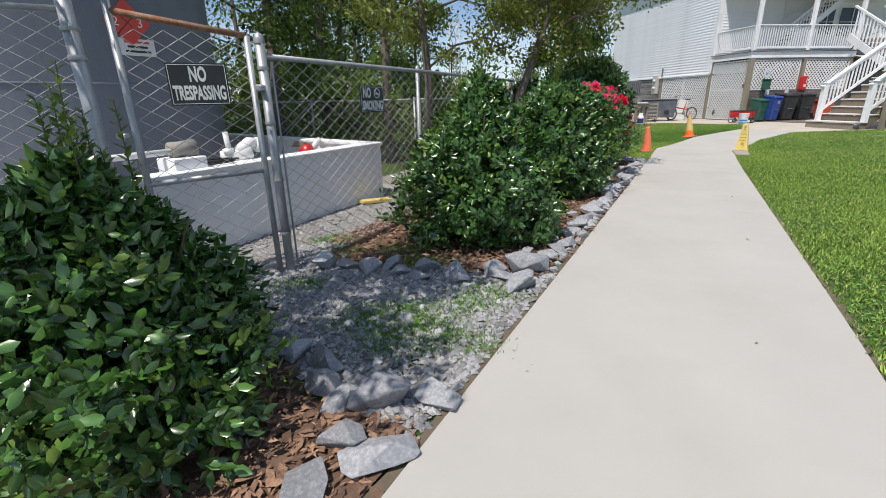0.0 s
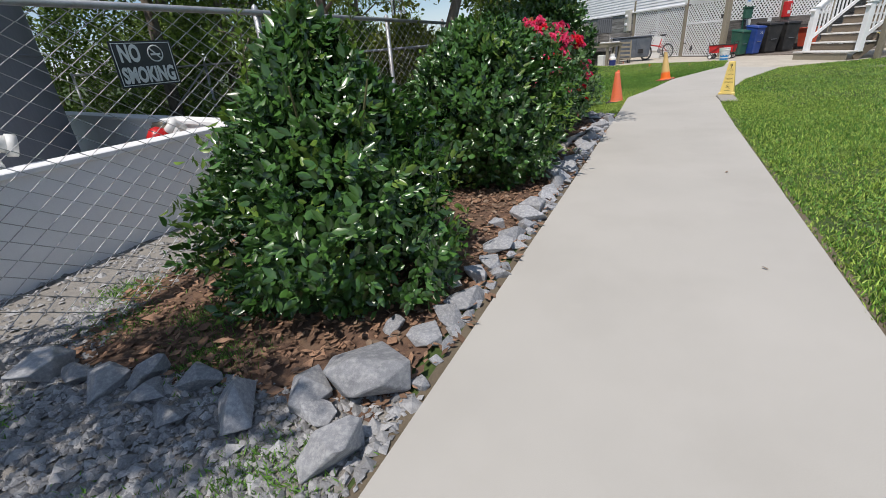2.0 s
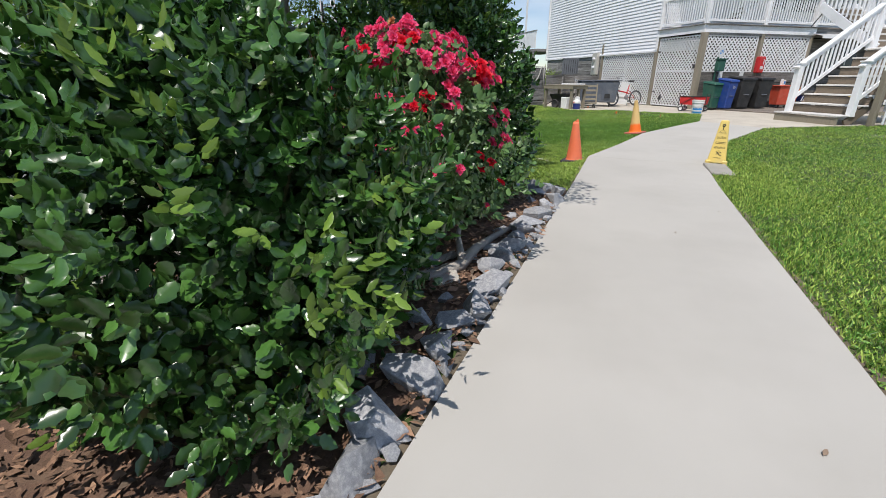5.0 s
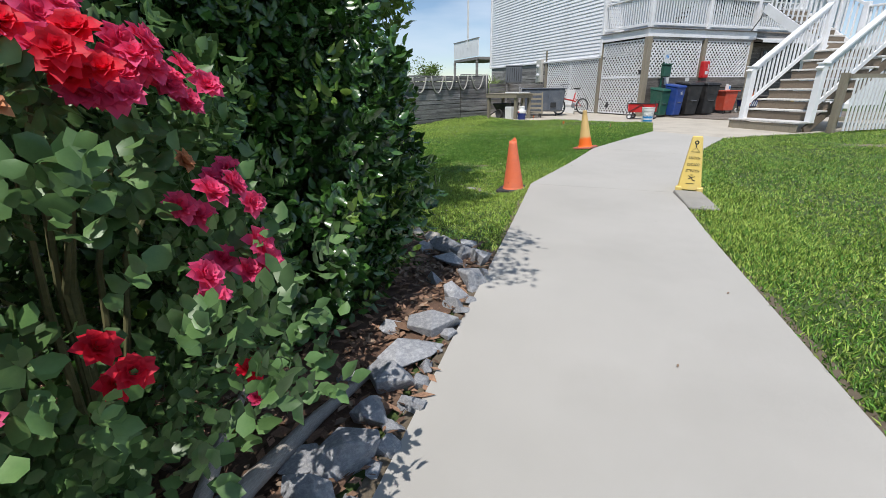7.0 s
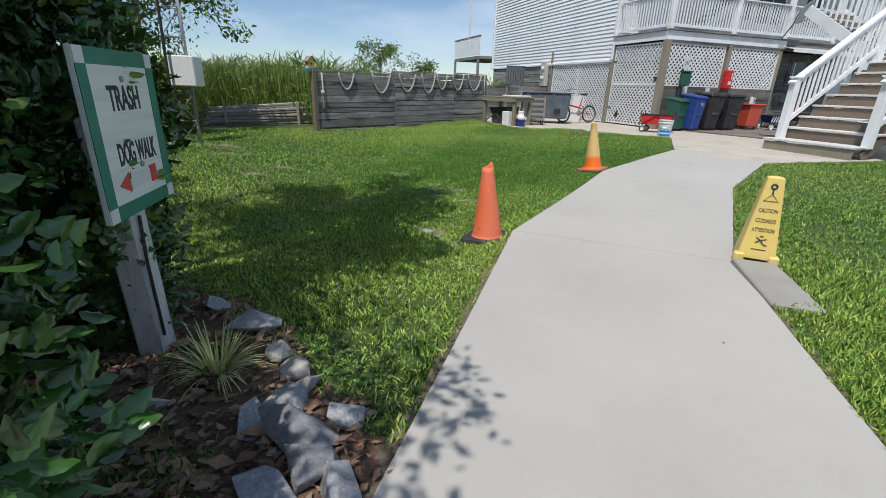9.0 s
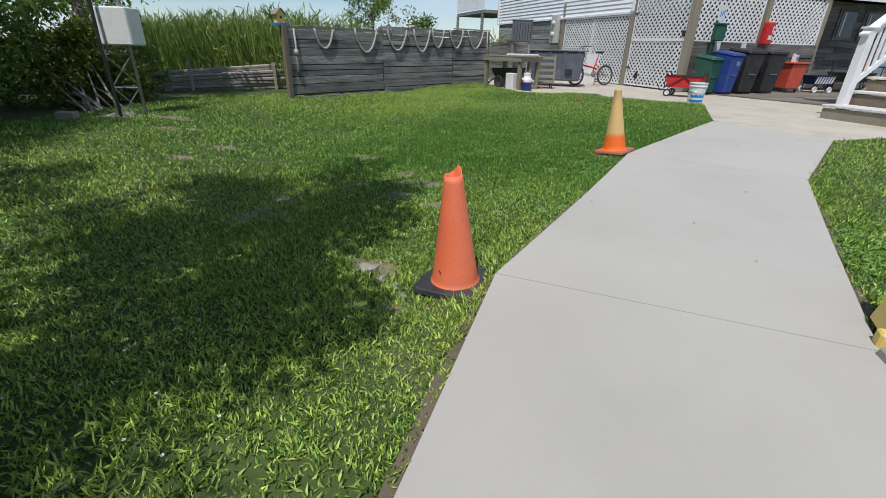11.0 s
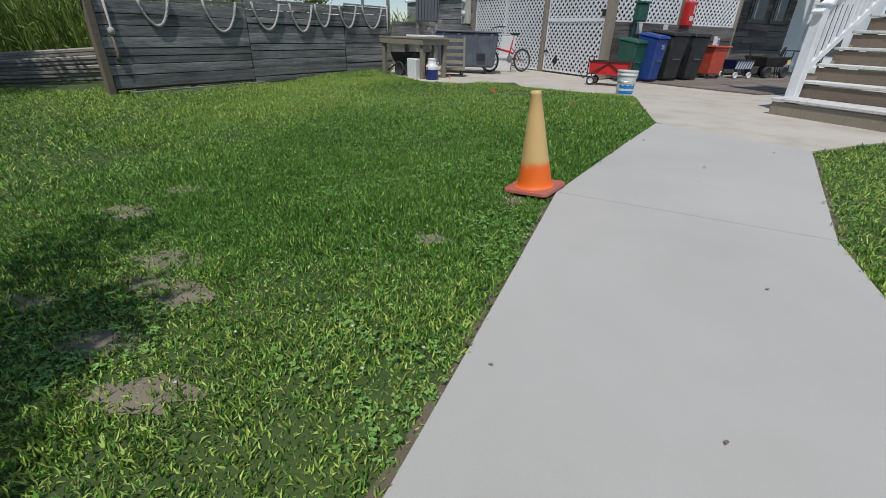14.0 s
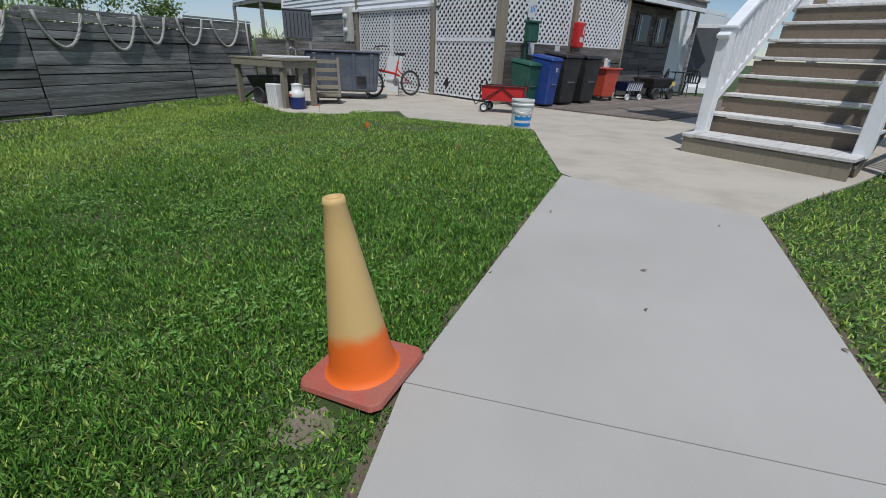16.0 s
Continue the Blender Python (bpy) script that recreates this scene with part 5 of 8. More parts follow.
    part("pipe", Shape().tube([(0.06, 0.16, 0.10), (0.0, 0.0, 0.07), (-0.1, -0.12, 0.06)], 0.075, 12), M["pvc"], p, smooth=True)
    part("elbow", Shape().tube([(0.0, 0.02, 0.10), (0.02, 0.18, 0.20), (0.04, 0.26, 0.18)], 0.07, 12), M["pvc"], p, smooth=True)
    part("riser", Shape().tube([(-0.02, -0.06, 0.06), (-0.02, -0.08, 0.34)], 0.03, 10), M["pvc"], p, smooth=True)
    part("collar", Shape().tube([(-0.02, -0.07, 0.10), (-0.02, -0.075, 0.16)], 0.06, 12), M["pvc"], p, smooth=True)
    part("cap", Shape().tube([(0.035, 0.24, 0.18), (0.05, 0.30, 0.165)], 0.085, 14), M["pvc"], p, smooth=True)
    q = thing("valve", "tan bell-shaped valve on a white block", "valve", pose(-4.46, 2.62, 0.62))
    part("block", Shape().box((0, 0, 0.07), (0.3, 0.34, 0.14)), M["white_wall"], q, bevel=0.01)
    part("bell", Shape().tube([(0.0, -0.1, 0.21), (0, 0.0, 0.215), (0.0, 0.14, 0.21)], [0.08, 0.075, 0.095], 14), M["slab"], q, smooth=True)
    part("mouth", Shape().tube([(0.0, 0.13, 0.21), (0.0, 0.17, 0.21)], [0.075, 0.06], 12), M["rusty"], q, smooth=True)
    part("pipe", Shape().tube([(-0.05, -0.95, 0.19), (0.0, -0.08, 0.2)], 0.03, 10), M["pvc"], q, smooth=True)
    h = thing("fire_hydrant", "red pump body with a white elbow beyond the wall", "pump", pose(-5.5, 5.3, -0.2))
    part("body", Shape().turn([(0.11, 0), (0.11, 0.66), (0.13, 0.67), (0.13, 0.72), (0.08, 0.80), (0.01, 0.83)], 16), M["red_gloss"], h, smooth=True)
    part("elbow", Shape().tube([(0.05, 0.08, 0.74), (0.08, 0.2, 0.86), (0.1, 0.28, 0.75)], 0.055, 10), M["pvc"], h, smooth=True)
    cable = thing("cable_coil", "tangle of dark cable lying on the wall", "cable", pose(-4.4, 2.98, 0.648))
    s = Shape()
    r = random.Random(2)
    for k in range(5):
        rx, ry, ox, oy = r.uniform(0.05, 0.09), r.uniform(0.14, 0.22), r.uniform(-0.02, 0.02), r.uniform(-0.06, 0.06)
        s.tube([(ox + rx * math.cos(a * 0.524), oy + ry * math.sin(a * 0.524), 0.012 + 0.008 * k) for a in range(12)], 0.006, 6, closed=True)
    part("coil", s, M["black"], cable)
    board = thing("yellow_board", "yellow plank lying against the wall foot", "plank", pose(-4.1, 5.2, -0.2, 0, 4, 70))
    part("plank", Shape().box((0, 0, 0.03), (0.5, 0.16, 0.045)), M["yellow"], board, bevel=0.006)
    crate = thing("timber_stack", "stack of grey boards inside the yard", "timber", pose(-6.0, 5.9, -0.2, 0, 0, 20))
    for k in range(3):
        part("board", Shape().box((0.03 * k, 0, 0.72 + 0.035 * k), (0.7, 0.16, 0.03)), M["timber"], crate)
    part("leg", Shape().beam((-0.3, 0, 0), (-0.2, 0, 0.72), 0.08, 0.08), M["pvc"], crate)
    part("leg", Shape().beam((0.3, 0, 0), (0.2, 0, 0.72), 0.08, 0.08), M["timber"], crate)


pipework()


def barrier_drum():
    """An orange barrel with pale bands, standing between the gate and the wall."""
    c = thing("traffic_barrel", "orange plastic traffic barrel with white bands behind the gate", "barrel", pose(-3.8, 1.42, float(land(-3.8, 1.42))))
    part("body", Shape().turn([(0.01, 0.06), (0.26, 0.06), (0.26, 0.3), (0.245, 0.31), (0.245, 0.55), (0.23, 0.56), (0.23, 0.8), (0.2, 0.82), (0.2, 0.98), (0.17, 1.0), (0.01, 1.0)], 28), M["orange"], c)
    for r, z0, z1 in ((0.249, 0.36, 0.5), (0.234, 0.62, 0.76)):
        part("band", Shape().turn([(r, z0), (r, z1)], 28), M["paint"], c, "white reflective band")
    part("base", Shape().turn([(0.01, 0.0), (0.33, 0.0), (0.33, 0.05), (0.27, 0.07)], 28), M["rubber"], c, "black rubber base ring")


barrier_drum()

back_fence = thing("chain_link_fence", "far chain-link fence at the wood's edge", "fence")
BL = [(-11.5, 7.6), (-8.6, 8.6), (-5.9, 9.2), (-3.4, 9.0)]
for x, y in BL:
    part("post", cap_post(x, y, -0.5, 1.3, 0.026), M["galv"], back_fence, smooth=True)
part("top_rail", Shape().tube([(x, y, 1.28) for x, y in BL], 0.021, 8), M["galv"], back_fence, smooth=True)
part("brace", Shape().tube([(-8.6, 8.6, 1.25), (-10.0, 8.1, 0.0)], 0.018, 8), M["galv"], back_fence, smooth=True)
for p, q in zip(BL, BL[1:]):
    part("wire_mesh", mesh_wires(p, q, -0.3, 1.3, cell=0.085, r=0.0026), M["wire"], back_fence, "woven diamond wire", kind="stuff")

# ---- plank screen with ropes ----
F0, F1 = Vector((-7.85, 20.7, -0.24)), Vector((-4.55, 28.05, -0.2))
FLEN = (F1 - F0).length
FTURN = math.degrees(math.atan2(F1.y - F0.y, F1.x - F0.x))
screen = thing("plank_fence", "tall fence of weathered grey horizontal planks", "fence", pose(*F0, 0, 0, FTURN))


def plank_screen():
    r = random.Random(11)
    panels = [(0.0, 3.0, 0.14), (3.0, 6.05, 0.06), (6.05, FLEN, 0.02)]
    for a, b, low in panels:
        z = low
        i = 0
        while True:
            top = 1.68 + 0.27 * (a + b) / 2 / FLEN
            h = r.choice((0.14, 0.19, 0.19, 0.235))
            if z + h > top:
                h = top - z
            if h < 0.05:
                break
            s = Shape().box(((a + b) / 2 + r.uniform(-0.015, 0.015), -0.02 - r.uniform(0, 0.012), z + h / 2), (b - a - 0.03, 0.035, h - r.uniform(0.008, 0.024)))
            part("plank", s, M["weathered"], screen, at=pose(0, 0, 0, 0, r.uniform(-0.15, 0.15), 0), bevel=0.004)
            z += h
            i += 1
    # one dark sheet added behind the planks, its colour giving the gaps their shade
    part("backing", Shape().box((FLEN / 2, 0.02, 0.86), (FLEN - 0.1, 0.02, 1.5)), M["under"], screen, "dark backing sheet standing in for shade between the planks")
    for x in (0.03, 1.55, 3.0, 4.5, 6.05, 7.5, FLEN - 0.05):
        part("post", Shape().box((x, 0.06, 0.8), (0.1, 0.1, 2.0)), M["weathered"], screen, bevel=0.006)
    part("end_post", Shape().box((-0.06, -0.02, 0.82), (0.12, 0.14, 1.9)), M["riser"], screen, "brown weathered end post", bevel=0.008)
    part("foot", Shape().box((1.7, -0.1, 0.05), (2.9, 0.1, 0.07)), M["weathered"], screen)


plank_screen()


def rope_swag(x0, x1, drop, z):
    """A thick twisted rope hung from two points in a deep loop."""
    rp = thing("rope", "thick grey dock rope hanging in a loop on the planks", "rope", screen.matrix_basis.copy(), group="ropes on the plank fence")
    n = 26
    axis = []
    for k in range(n + 1):
        t = k / n
        axis.append(Vector((x0 + (x1 - x0) * t, -0.075, z - drop * (1 - (2 * t - 1) ** 2) ** 0.75)))
    for strand in range(3):
        path = []
        for k, p in enumerate(axis):
            d = (axis[min(k + 1, n)] - axis[max(k - 1, 0)]).normalized()
            s = Vector((0, 1, 0))
            t = d.cross(s)
            a = k * 1.3 + strand * 2.094
            path.append(p + (s * math.cos(a) + t * math.sin(a)) * 0.014)
        part("strand", Shape().tube(path, 0.0155, 6), M["rope"], rp, smooth=True)


for x0, x1, drop in ((0.75, 1.3, 0.46), (2.0, 2.75, 0.58), (3.15, 3.9, 0.56), (4.2, 4.9, 0.62), (5.0, 5.55, 0.52), (5.85, 6.5, 0.55), (6.75, 7.6, 0.58)):
    rope_swag(x0, x1, drop, 1.66 + 0.27 * x0 / FLEN)
tail = thing("rope", "grey dock rope tied off at the fence end", "rope", screen.matrix_basis.copy(), group="ropes on the plank fence")
part("strand", Shape().tube([(0.18, -0.07, 1.66), (0.2, -0.075, 1.2), (0.17, -0.08, 1.12)], 0.022, 8), M["rope"], tail, smooth=True)
part("knot", Shape().turn([(0.01, 1.2), (0.05, 1.17), (0.06, 1.12), (0.04, 1.07), (0.01, 1.05)], 10, Matrix.Translation((0.19, -0.075, 0))), M["rope"], tail, smooth=True)
part("frayed_end", Shape().tube([(0.18, -0.075, 1.08), (0.2, -0.075, 0.75), (0.19, -0.075, 0.62)], [0.018, 0.03, 0.04], 8), M["riser"], tail, smooth=True)
tail2 = thing("rope", "grey dock rope hanging straight at the fence end", "rope", screen.matrix_basis.copy(), group="ropes on the plank fence")
part("strand", Shape().tube([(7.85, -0.07, 1.95), (7.86, -0.075, 1.0)], 0.022, 8), M["rope"], tail2, smooth=True)

birdhouse = thing("birdhouse", "small painted birdhouse on the fence end", "birdhouse", pose(-7.95, 20.65, 1.47, 0, 0, FTURN))
part("ledge", Shape().box((0, 0, 0.02), (0.34, 0.24, 0.05)), M["label_blue"], birdhouse, "blue ledge")
part("body", Shape().add([(-0.1, -0.08, 0.05), (0.1, -0.08, 0.05), (0.1, 0.08, 0.05), (-0.1, 0.08, 0.05), (-0.1, -0.08, 0.24), (0.1, -0.08, 0.24), (0.1, 0.08, 0.24), (-0.1, 0.08, 0.24), (0, -0.08, 0.36), (0, 0.08, 0.36)],
                         [(0, 3, 2, 1), (0, 1, 5, 8, 4), (2, 3, 7, 9, 6), (0, 4, 7, 3), (1, 2, 6, 5), (4, 8, 9, 7), (8, 5, 6, 9)]), M["yellow"], birdhouse)
part("roof", Shape().beam((-0.08, -0.12, 0.29), (-0.08, 0.12, 0.29), 0.2, 0.015, up=(-0.7, 0, 0.7)).beam((0.08, -0.12, 0.29), (0.08, 0.12, 0.29), 0.2, 0.015, up=(0.7, 0, 0.7)), M["timber"], birdhouse)
part("hole", Shape().turn([(0.001, 0), (0.03, 0), (0.03, 0.004)], 12, pose(0, -0.082, 0.17, 90, 0, 0)), M["black"], birdhouse)

low_wall = thing("plank_fence", "low weathered plank wall between the fence and the house", "fence", pose(-4.5, 28.1, -0.15, 0, 0, 64))
plank_wall(low_wall, 4.6, 0.0, 1.45, pose(0, 0, 0), M["weathered"], seed=9, breaks=1)

# stacked rails at the marsh edge
rails = thing("rail_fence", "low fence of stacked weathered split rails", "fence", pose(-12.6, 20.8, -0.33, 0, 0, 42))
rr = random.Random(3)
for k in range(9):
    z = 0.08 + k * 0.085
    x0 = 0.2 + rr.uniform(-0.1, 0.5) - (0.5 if k == 7 else 0)
    part("rail", Shape().tube([(x0, rr.uniform(-0.1, 0.1), z * (0.75 if k > 4 else 1)), (4.6 + rr.uniform(-0.3, 0.3), rr.uniform(-0.1, 0.1), z + 0.1)], 0.05, 6), M["drift"], rails)
for x in (1.0, 3.3):
    part("stake", Shape().box((x, -0.17, 0.4), (0.08, 0.06, 0.95)), M["drift"], rails)

# tower base with a white cabinet
tower = thing("radio_mast", "three-legged galvanised lattice mast with a white cabinet", "mast", pose(-9.05, 17.35, -0.33, 0, 0, 20))
legs = [(-0.26, -0.15), (0.26, -0.15), (0.0, 0.30)]
tops = [(-0.19, -0.11), (0.19, -0.11), (0.0, 0.22)]
for (x0, y0), (x1, y1) in zip(legs, tops):
    part("leg", Shape().tube([(x0, y0, 0), (x1, y1, 4.6)], 0.024, 8), M["galv"], tower, smooth=True)
for k in range(8):
    t0, t1 = k / 8, (k + 1) / 8
    for i in range(3):
        j = (i + 1) % 3
        pa = Vector((*legs[i], 0)).lerp(Vector((*tops[i], 4.6)), t0)
        pb = Vector((*legs[j], 0)).lerp(Vector((*tops[j], 4.6)), t1)
        pc = Vector((*legs[i], 0)).lerp(Vector((*tops[i], 4.6)), t1)
        part("brace", Shape().tube([pa, pb], 0.011, 6), M["galv"], tower)
        part("brace", Shape().tube([pc, pb], 0.011, 6), M["galv"], tower)
part("cabinet", Shape().box((0.1, -0.05, 1.62), (0.6, 0.42, 0.62)), M["pvc"], tower, "white plastic cabinet", bevel=0.02)
part("cable", Shape().tube([(-0.1, -0.34, 0.0), (-0.12, -0.36, 1.2), (-0.1, -0.3, 3.5)], 0.03, 6), M["black"], tower)
part("pad", Shape().box((0.0, 0.05, 0.03), (1.1, 0.9, 0.08)), M["slab"], tower, bevel=0.01)
block = solid("concrete_block", Shape().box((0, 0, 0.07), (0.32, 0.2, 0.15)), M["slab"], "grey concrete block lying by the mast", "block", pose(-9.9, 16.6, -0.33, 0, 0, 30), bevel=0.01)


# ---- stones along the beds ----
def stone_mesh(seed, mat, flat=0.62):
    """An angular quarried stone: the hull of a few uneven points, its edges worn."""
    r = random.Random(seed)
    bm = bmesh.new()
    for k in range(12):
        z = r.uniform(-1, 1)
        a = r.uniform(0, 6.283)
        q = math.sqrt(1 - z * z)
        bm.verts.new((q * math.cos(a) * r.uniform(0.8, 1.1), q * math.sin(a) * r.uniform(0.6, 0.85), z * flat * r.uniform(0.8, 1.05)))
    hull = bmesh.ops.convex_hull(bm, input=bm.verts)
    bmesh.ops.delete(bm, geom=[g for g in hull["geom_interior"] if isinstance(g, bmesh.types.BMVert)], context="VERTS")
    bmesh.ops.dissolve_limit(bm, angle_limit=radians(14), verts=bm.verts, edges=bm.edges)
    bmesh.ops.bevel(bm, geom=bm.edges[:], offset=0.025, segments=1, affect="EDGES", clamp_overlap=True)
    bmesh.ops.triangulate(bm, faces=bm.faces)
    me = bpy.data.meshes.new("stone")
    bm.to_mesh(me)
    bm.free()
    me.materials.append(mat)
    return me


STONES = [stone_mesh(k, M["rock"]) for k in range(9)]
PALE = [stone_mesh(40 + k, M["rock_pale"]) for k in range(3)]
sr = random.Random(21)


def stone(x, y, size, pale=False, up=0.3, turn=None):
    me = sr.choice(PALE if pale else STONES)
    ob = new("edging_stone", me)
    k = size / 2
    ob.matrix_basis = pose(x, y, float(land(x, y)) + size * up * 0.5 + 0.01, sr.uniform(-14, 14), sr.uniform(-14, 14), sr.uniform(0, 360) if turn is None else turn) @ Matrix.Diagonal((k * sr.uniform(0.95, 1.2), k, k * sr.uniform(0.7, 1.0), 1))
    tagged(ob, "pale tan quartz stone in the bed edging" if pale else "rough blue-grey granite stone in the bed edging", "stone", "edging stones")


for x, y, s in ((-2.71, 2.6, 0.36), (-2.46, 2.7, 0.26), (-2.23, 2.66, 0.28), (-2.05, 2.8, 0.26), (-1.92, 2.72, 0.22), (-1.77, 2.85, 0.27), (-1.72, 2.66, 0.2), (-1.46, 2.78, 0.32),
                (-1.22, 2.93, 0.30), (-1.12, 2.86, 0.2), (-0.98, 3.12, 0.44), (-0.90, 2.73, 0.34)):
    stone(x, y, s)
for x, y, s in ((-2.1, 1.5, 0.3), (-1.92, 1.4, 0.26), (-1.72, 1.45, 0.25), (-1.52, 1.42, 0.26), (-1.36, 1.24, 0.28), (-1.22, 1.36, 0.2), (-1.22, 1.2, 0.22), (-1.02, 1.25, 0.38), (-0.83, 1.39, 0.24), (-1.01, 0.98, 0.26), (-0.86, 1.0, 0.3)):
    stone(x, y, s)
y = 0.75
while y > -3:
    stone(-0.95 + sr.uniform(-0.05, 0.05), y, sr.uniform(0.22, 0.32))
    y -= 0.26
y = 3.45
while y < 9.75:
    s = sr.uniform(0.2, 0.35)
    stone(-0.89 + sr.uniform(-0.05, 0.02), y, s, up=0.22)
    if sr.random() < 0.55:
        stone(-1.10 + sr.uniform(-0.06, 0.05), y + sr.uniform(-0.08, 0.08), sr.uniform(0.14, 0.24), pale=sr.random() < 0.1, up=0.2)
    y += s * 0.80
y = 3.15
while y < 9.8:
    stone(-0.825 + sr.uniform(-0.015, 0.012), y, sr.uniform(0.08, 0.15), up=0.15)
    y += sr.uniform(0.09, 0.17)
for x, y, s, pale in ((-2.28, 10.94, 0.24, False), (-1.9, 10.81, 0.30, False), (-1.59, 10.62, 0.19, True), (-1.43, 10.5, 0.21, True), (-1.31, 10.44, 0.16, True), (-1.34, 10.31, 0.22, False),
                      (-1.18, 10.19, 0.34, False), (-1.07, 10.3, 0.2, False), (-1.05, 10.06, 0.26, False), (-1.38, 10.17, 0.2, False), (-1.09, 9.9, 0.26, False), (-0.92, 9.99, 0.26, False), (-1.84, 10.1, 0.24, True)):
    stone(x, y, s, pale)
for x, y, s in ((-1.55, 7.45, 0.3), (-1.38, 7.62, 0.24)):
    stone(x, y, s)

for k, (x, y, w) in enumerate(((-1.66, 12.87, 0.17), (-1.52, 12.8, 0.13), (-1.41, 12.76, 0.10), (-1.33, 12.66, 0.08))):
    ob = new("flat_stone", stone_mesh(70 + k, M["slab"], 0.3))
    ob.matrix_basis = pose(x, y, float(land(x, y)) + 0.012, 2, -2, 20 + 50 * k) @ Matrix.Diagonal((w / 2 * 1.2, w / 2, 0.09, 1))
    tagged(ob, "flat worn grey stone sunk in the lawn", "stone", "flat stones in the lawn")
for k in range(7):
    ob = new("bark_slab", stone_mesh(90 + k, M["drift"], 0.25))
    ob.matrix_basis = pose(-1.30 + 0.035 * (k % 4), 7.46 + 0.045 * k, float(land(-1.3, 7.5)) + 0.045 + 0.006 * k, 18, 10 - 5 * k, 62 + 6 * (k % 3)) @ Matrix.Diagonal((0.13 - 0.008 * k, 0.035, 0.03, 1))
    tagged(ob, "splintered slab of weathered grey bark on the mulch", "bark", "bark slabs by the driftwood")

log = thing("driftwood", "bleached grey driftwood branch lying on the mulch", "driftwood")
zl = [(-1.55, 7.2), (-1.4, 7.29), (-1.24, 7.42), (-1.14, 7.6), (-1.13, 7.85), (-1.11, 8.2), (-1.03, 8.52)]
part("branch", Shape().tube([(x, y, float(land(x, y)) + 0.06 + 0.02 * math.sin(k * 2)) for k, (x, y) in enumerate(zl)], [0.028, 0.03, 0.035, 0.04, 0.034, 0.026, 0.014], 9), M["drift"], log, smooth=True)
part("branch", Shape().tube([(-1.14, 7.62, float(land(-1.14, 7.62)) + 0.07), (-1.3, 7.95, 0.08), (-1.36, 8.2, 0.16)], [0.03, 0.022, 0.01], 7), M["drift"], log, smooth=True)


# ---- shrubs ----
def shrub_radius(t, shape):
    """Outline of a shrub by height share t, 0 at the ground."""
    if shape == "cone":
        return np.interp(t, [0, 0.06, 0.25, 0.5, 0.75, 0.92, 1.0], [0.55, 0.84, 1.0, 0.80, 0.46, 0.2, 0.06])
    if shape == "vase":
        return np.interp(t, [0, 0.1, 0.2, 0.3, 0.5, 0.85, 1.0], [0.05, 0.12, 0.45, 0.85, 1.0, 0.76, 0.25])
    return np.interp(t, [0, 0.06, 0.3, 0.6, 0.85, 1.0], [0.55, 0.80, 1.0, 0.97, 0.66, 0.2])


def foliage(seed, height, radius, sprigs, per, leaf_len, leaf_wide, shape, lumps=0.16, inner=0.25, spread=0.07):
    """Centres, ways and sides of leaves set in sprigs over an uneven body, with some deeper inside."""
    r = np.random.default_rng(seed)
    n = sprigs
    t = r.beta(1.25, 1.2, n)
    a = r.uniform(0, 2 * np.pi, n)
    lump = 1 + lumps * np.sin(a * 3 + t * 5 + seed) + lumps * 0.7 * np.sin(a * 5 - t * 9 + 2 * seed) + r.normal(0, 0.07, n)
    depth = np.where(r.random(n) < inner, r.uniform(0.55, 0.9, n), r.uniform(0.92, 1.04, n))
    rad = radius * shrub_radius(t, shape) * lump * depth
    base = np.stack([np.cos(a) * rad, np.sin(a) * rad, t * height], -1)
    out = np.stack([np.cos(a) * 0.9, np.sin(a) * 0.9, 0.15 + 0.9 * t + r.normal(0, 0.25, n)], -1) + r.normal(0, 0.22, (n, 3))
    out = unit(out)
    base = np.repeat(base, per, axis=0)
    way = np.repeat(out, per, axis=0)
    k = np.tile(np.arange(per), n)
    along = (k / per - 0.6) * spread * 2.2
    perp = unit(np.cross(way, r.normal(0, 1, way.shape)))
    c = base + way * along[:, None] + perp * 0.006
    d = unit(way * r.uniform(0.25, 0.9, (len(c), 1)) + perp * 0.9 + np.array([0, 0, 0.05]))
    s = np.cross(d, way + r.normal(0, 0.25, way.shape))
    L = leaf_len * r.uniform(0.65, 1.2, len(c))
    return c, d, s, L, leaf_wide / leaf_len * L * r.uniform(0.85, 1.15, len(c))


def shrub(x, y, height, radius, seed, sprigs=900, leader=3, shape="round", label="dense glossy dark green holly shrub", leaf=0.068, edge=True):
    z = float(land(x, y))
    sh = thing("shrub", label, "shrub", pose(x, y, z))
    part("foliage", leaves(*foliage(seed, height, radius, sprigs, 8, leaf, leaf * (0.6 if edge == "spiny" else 0.46), shape), fold=0.16, droop=0.22, fine=edge), M["holly"], sh, kind="stuff")
    c, d, s, L, W = foliage(seed + 500, height, radius * 1.02, max(20, sprigs // 9), 6, leaf * 0.9, leaf * 0.4, shape, inner=0.0)
    part("new_growth", leaves(c, d, s, L, W, fold=0.16, droop=0.1, fine=edge), M["holly_new"], sh, "bright yellow-green new leaves", kind="stuff")
    c, d, s, L, W = foliage(seed + 900, height * 0.9, radius * 0.66, sprigs // 4, 6, leaf * 1.3, leaf * 0.8, shape, inner=0.6)
    part("inner_foliage", leaves(c, d, s, L, W, fine=False), M["holly"], sh, kind="stuff")
    r = random.Random(seed)
    for k in range(7):
        a, q = r.uniform(0, 6.28), r.uniform(0.3, 0.7) * radius
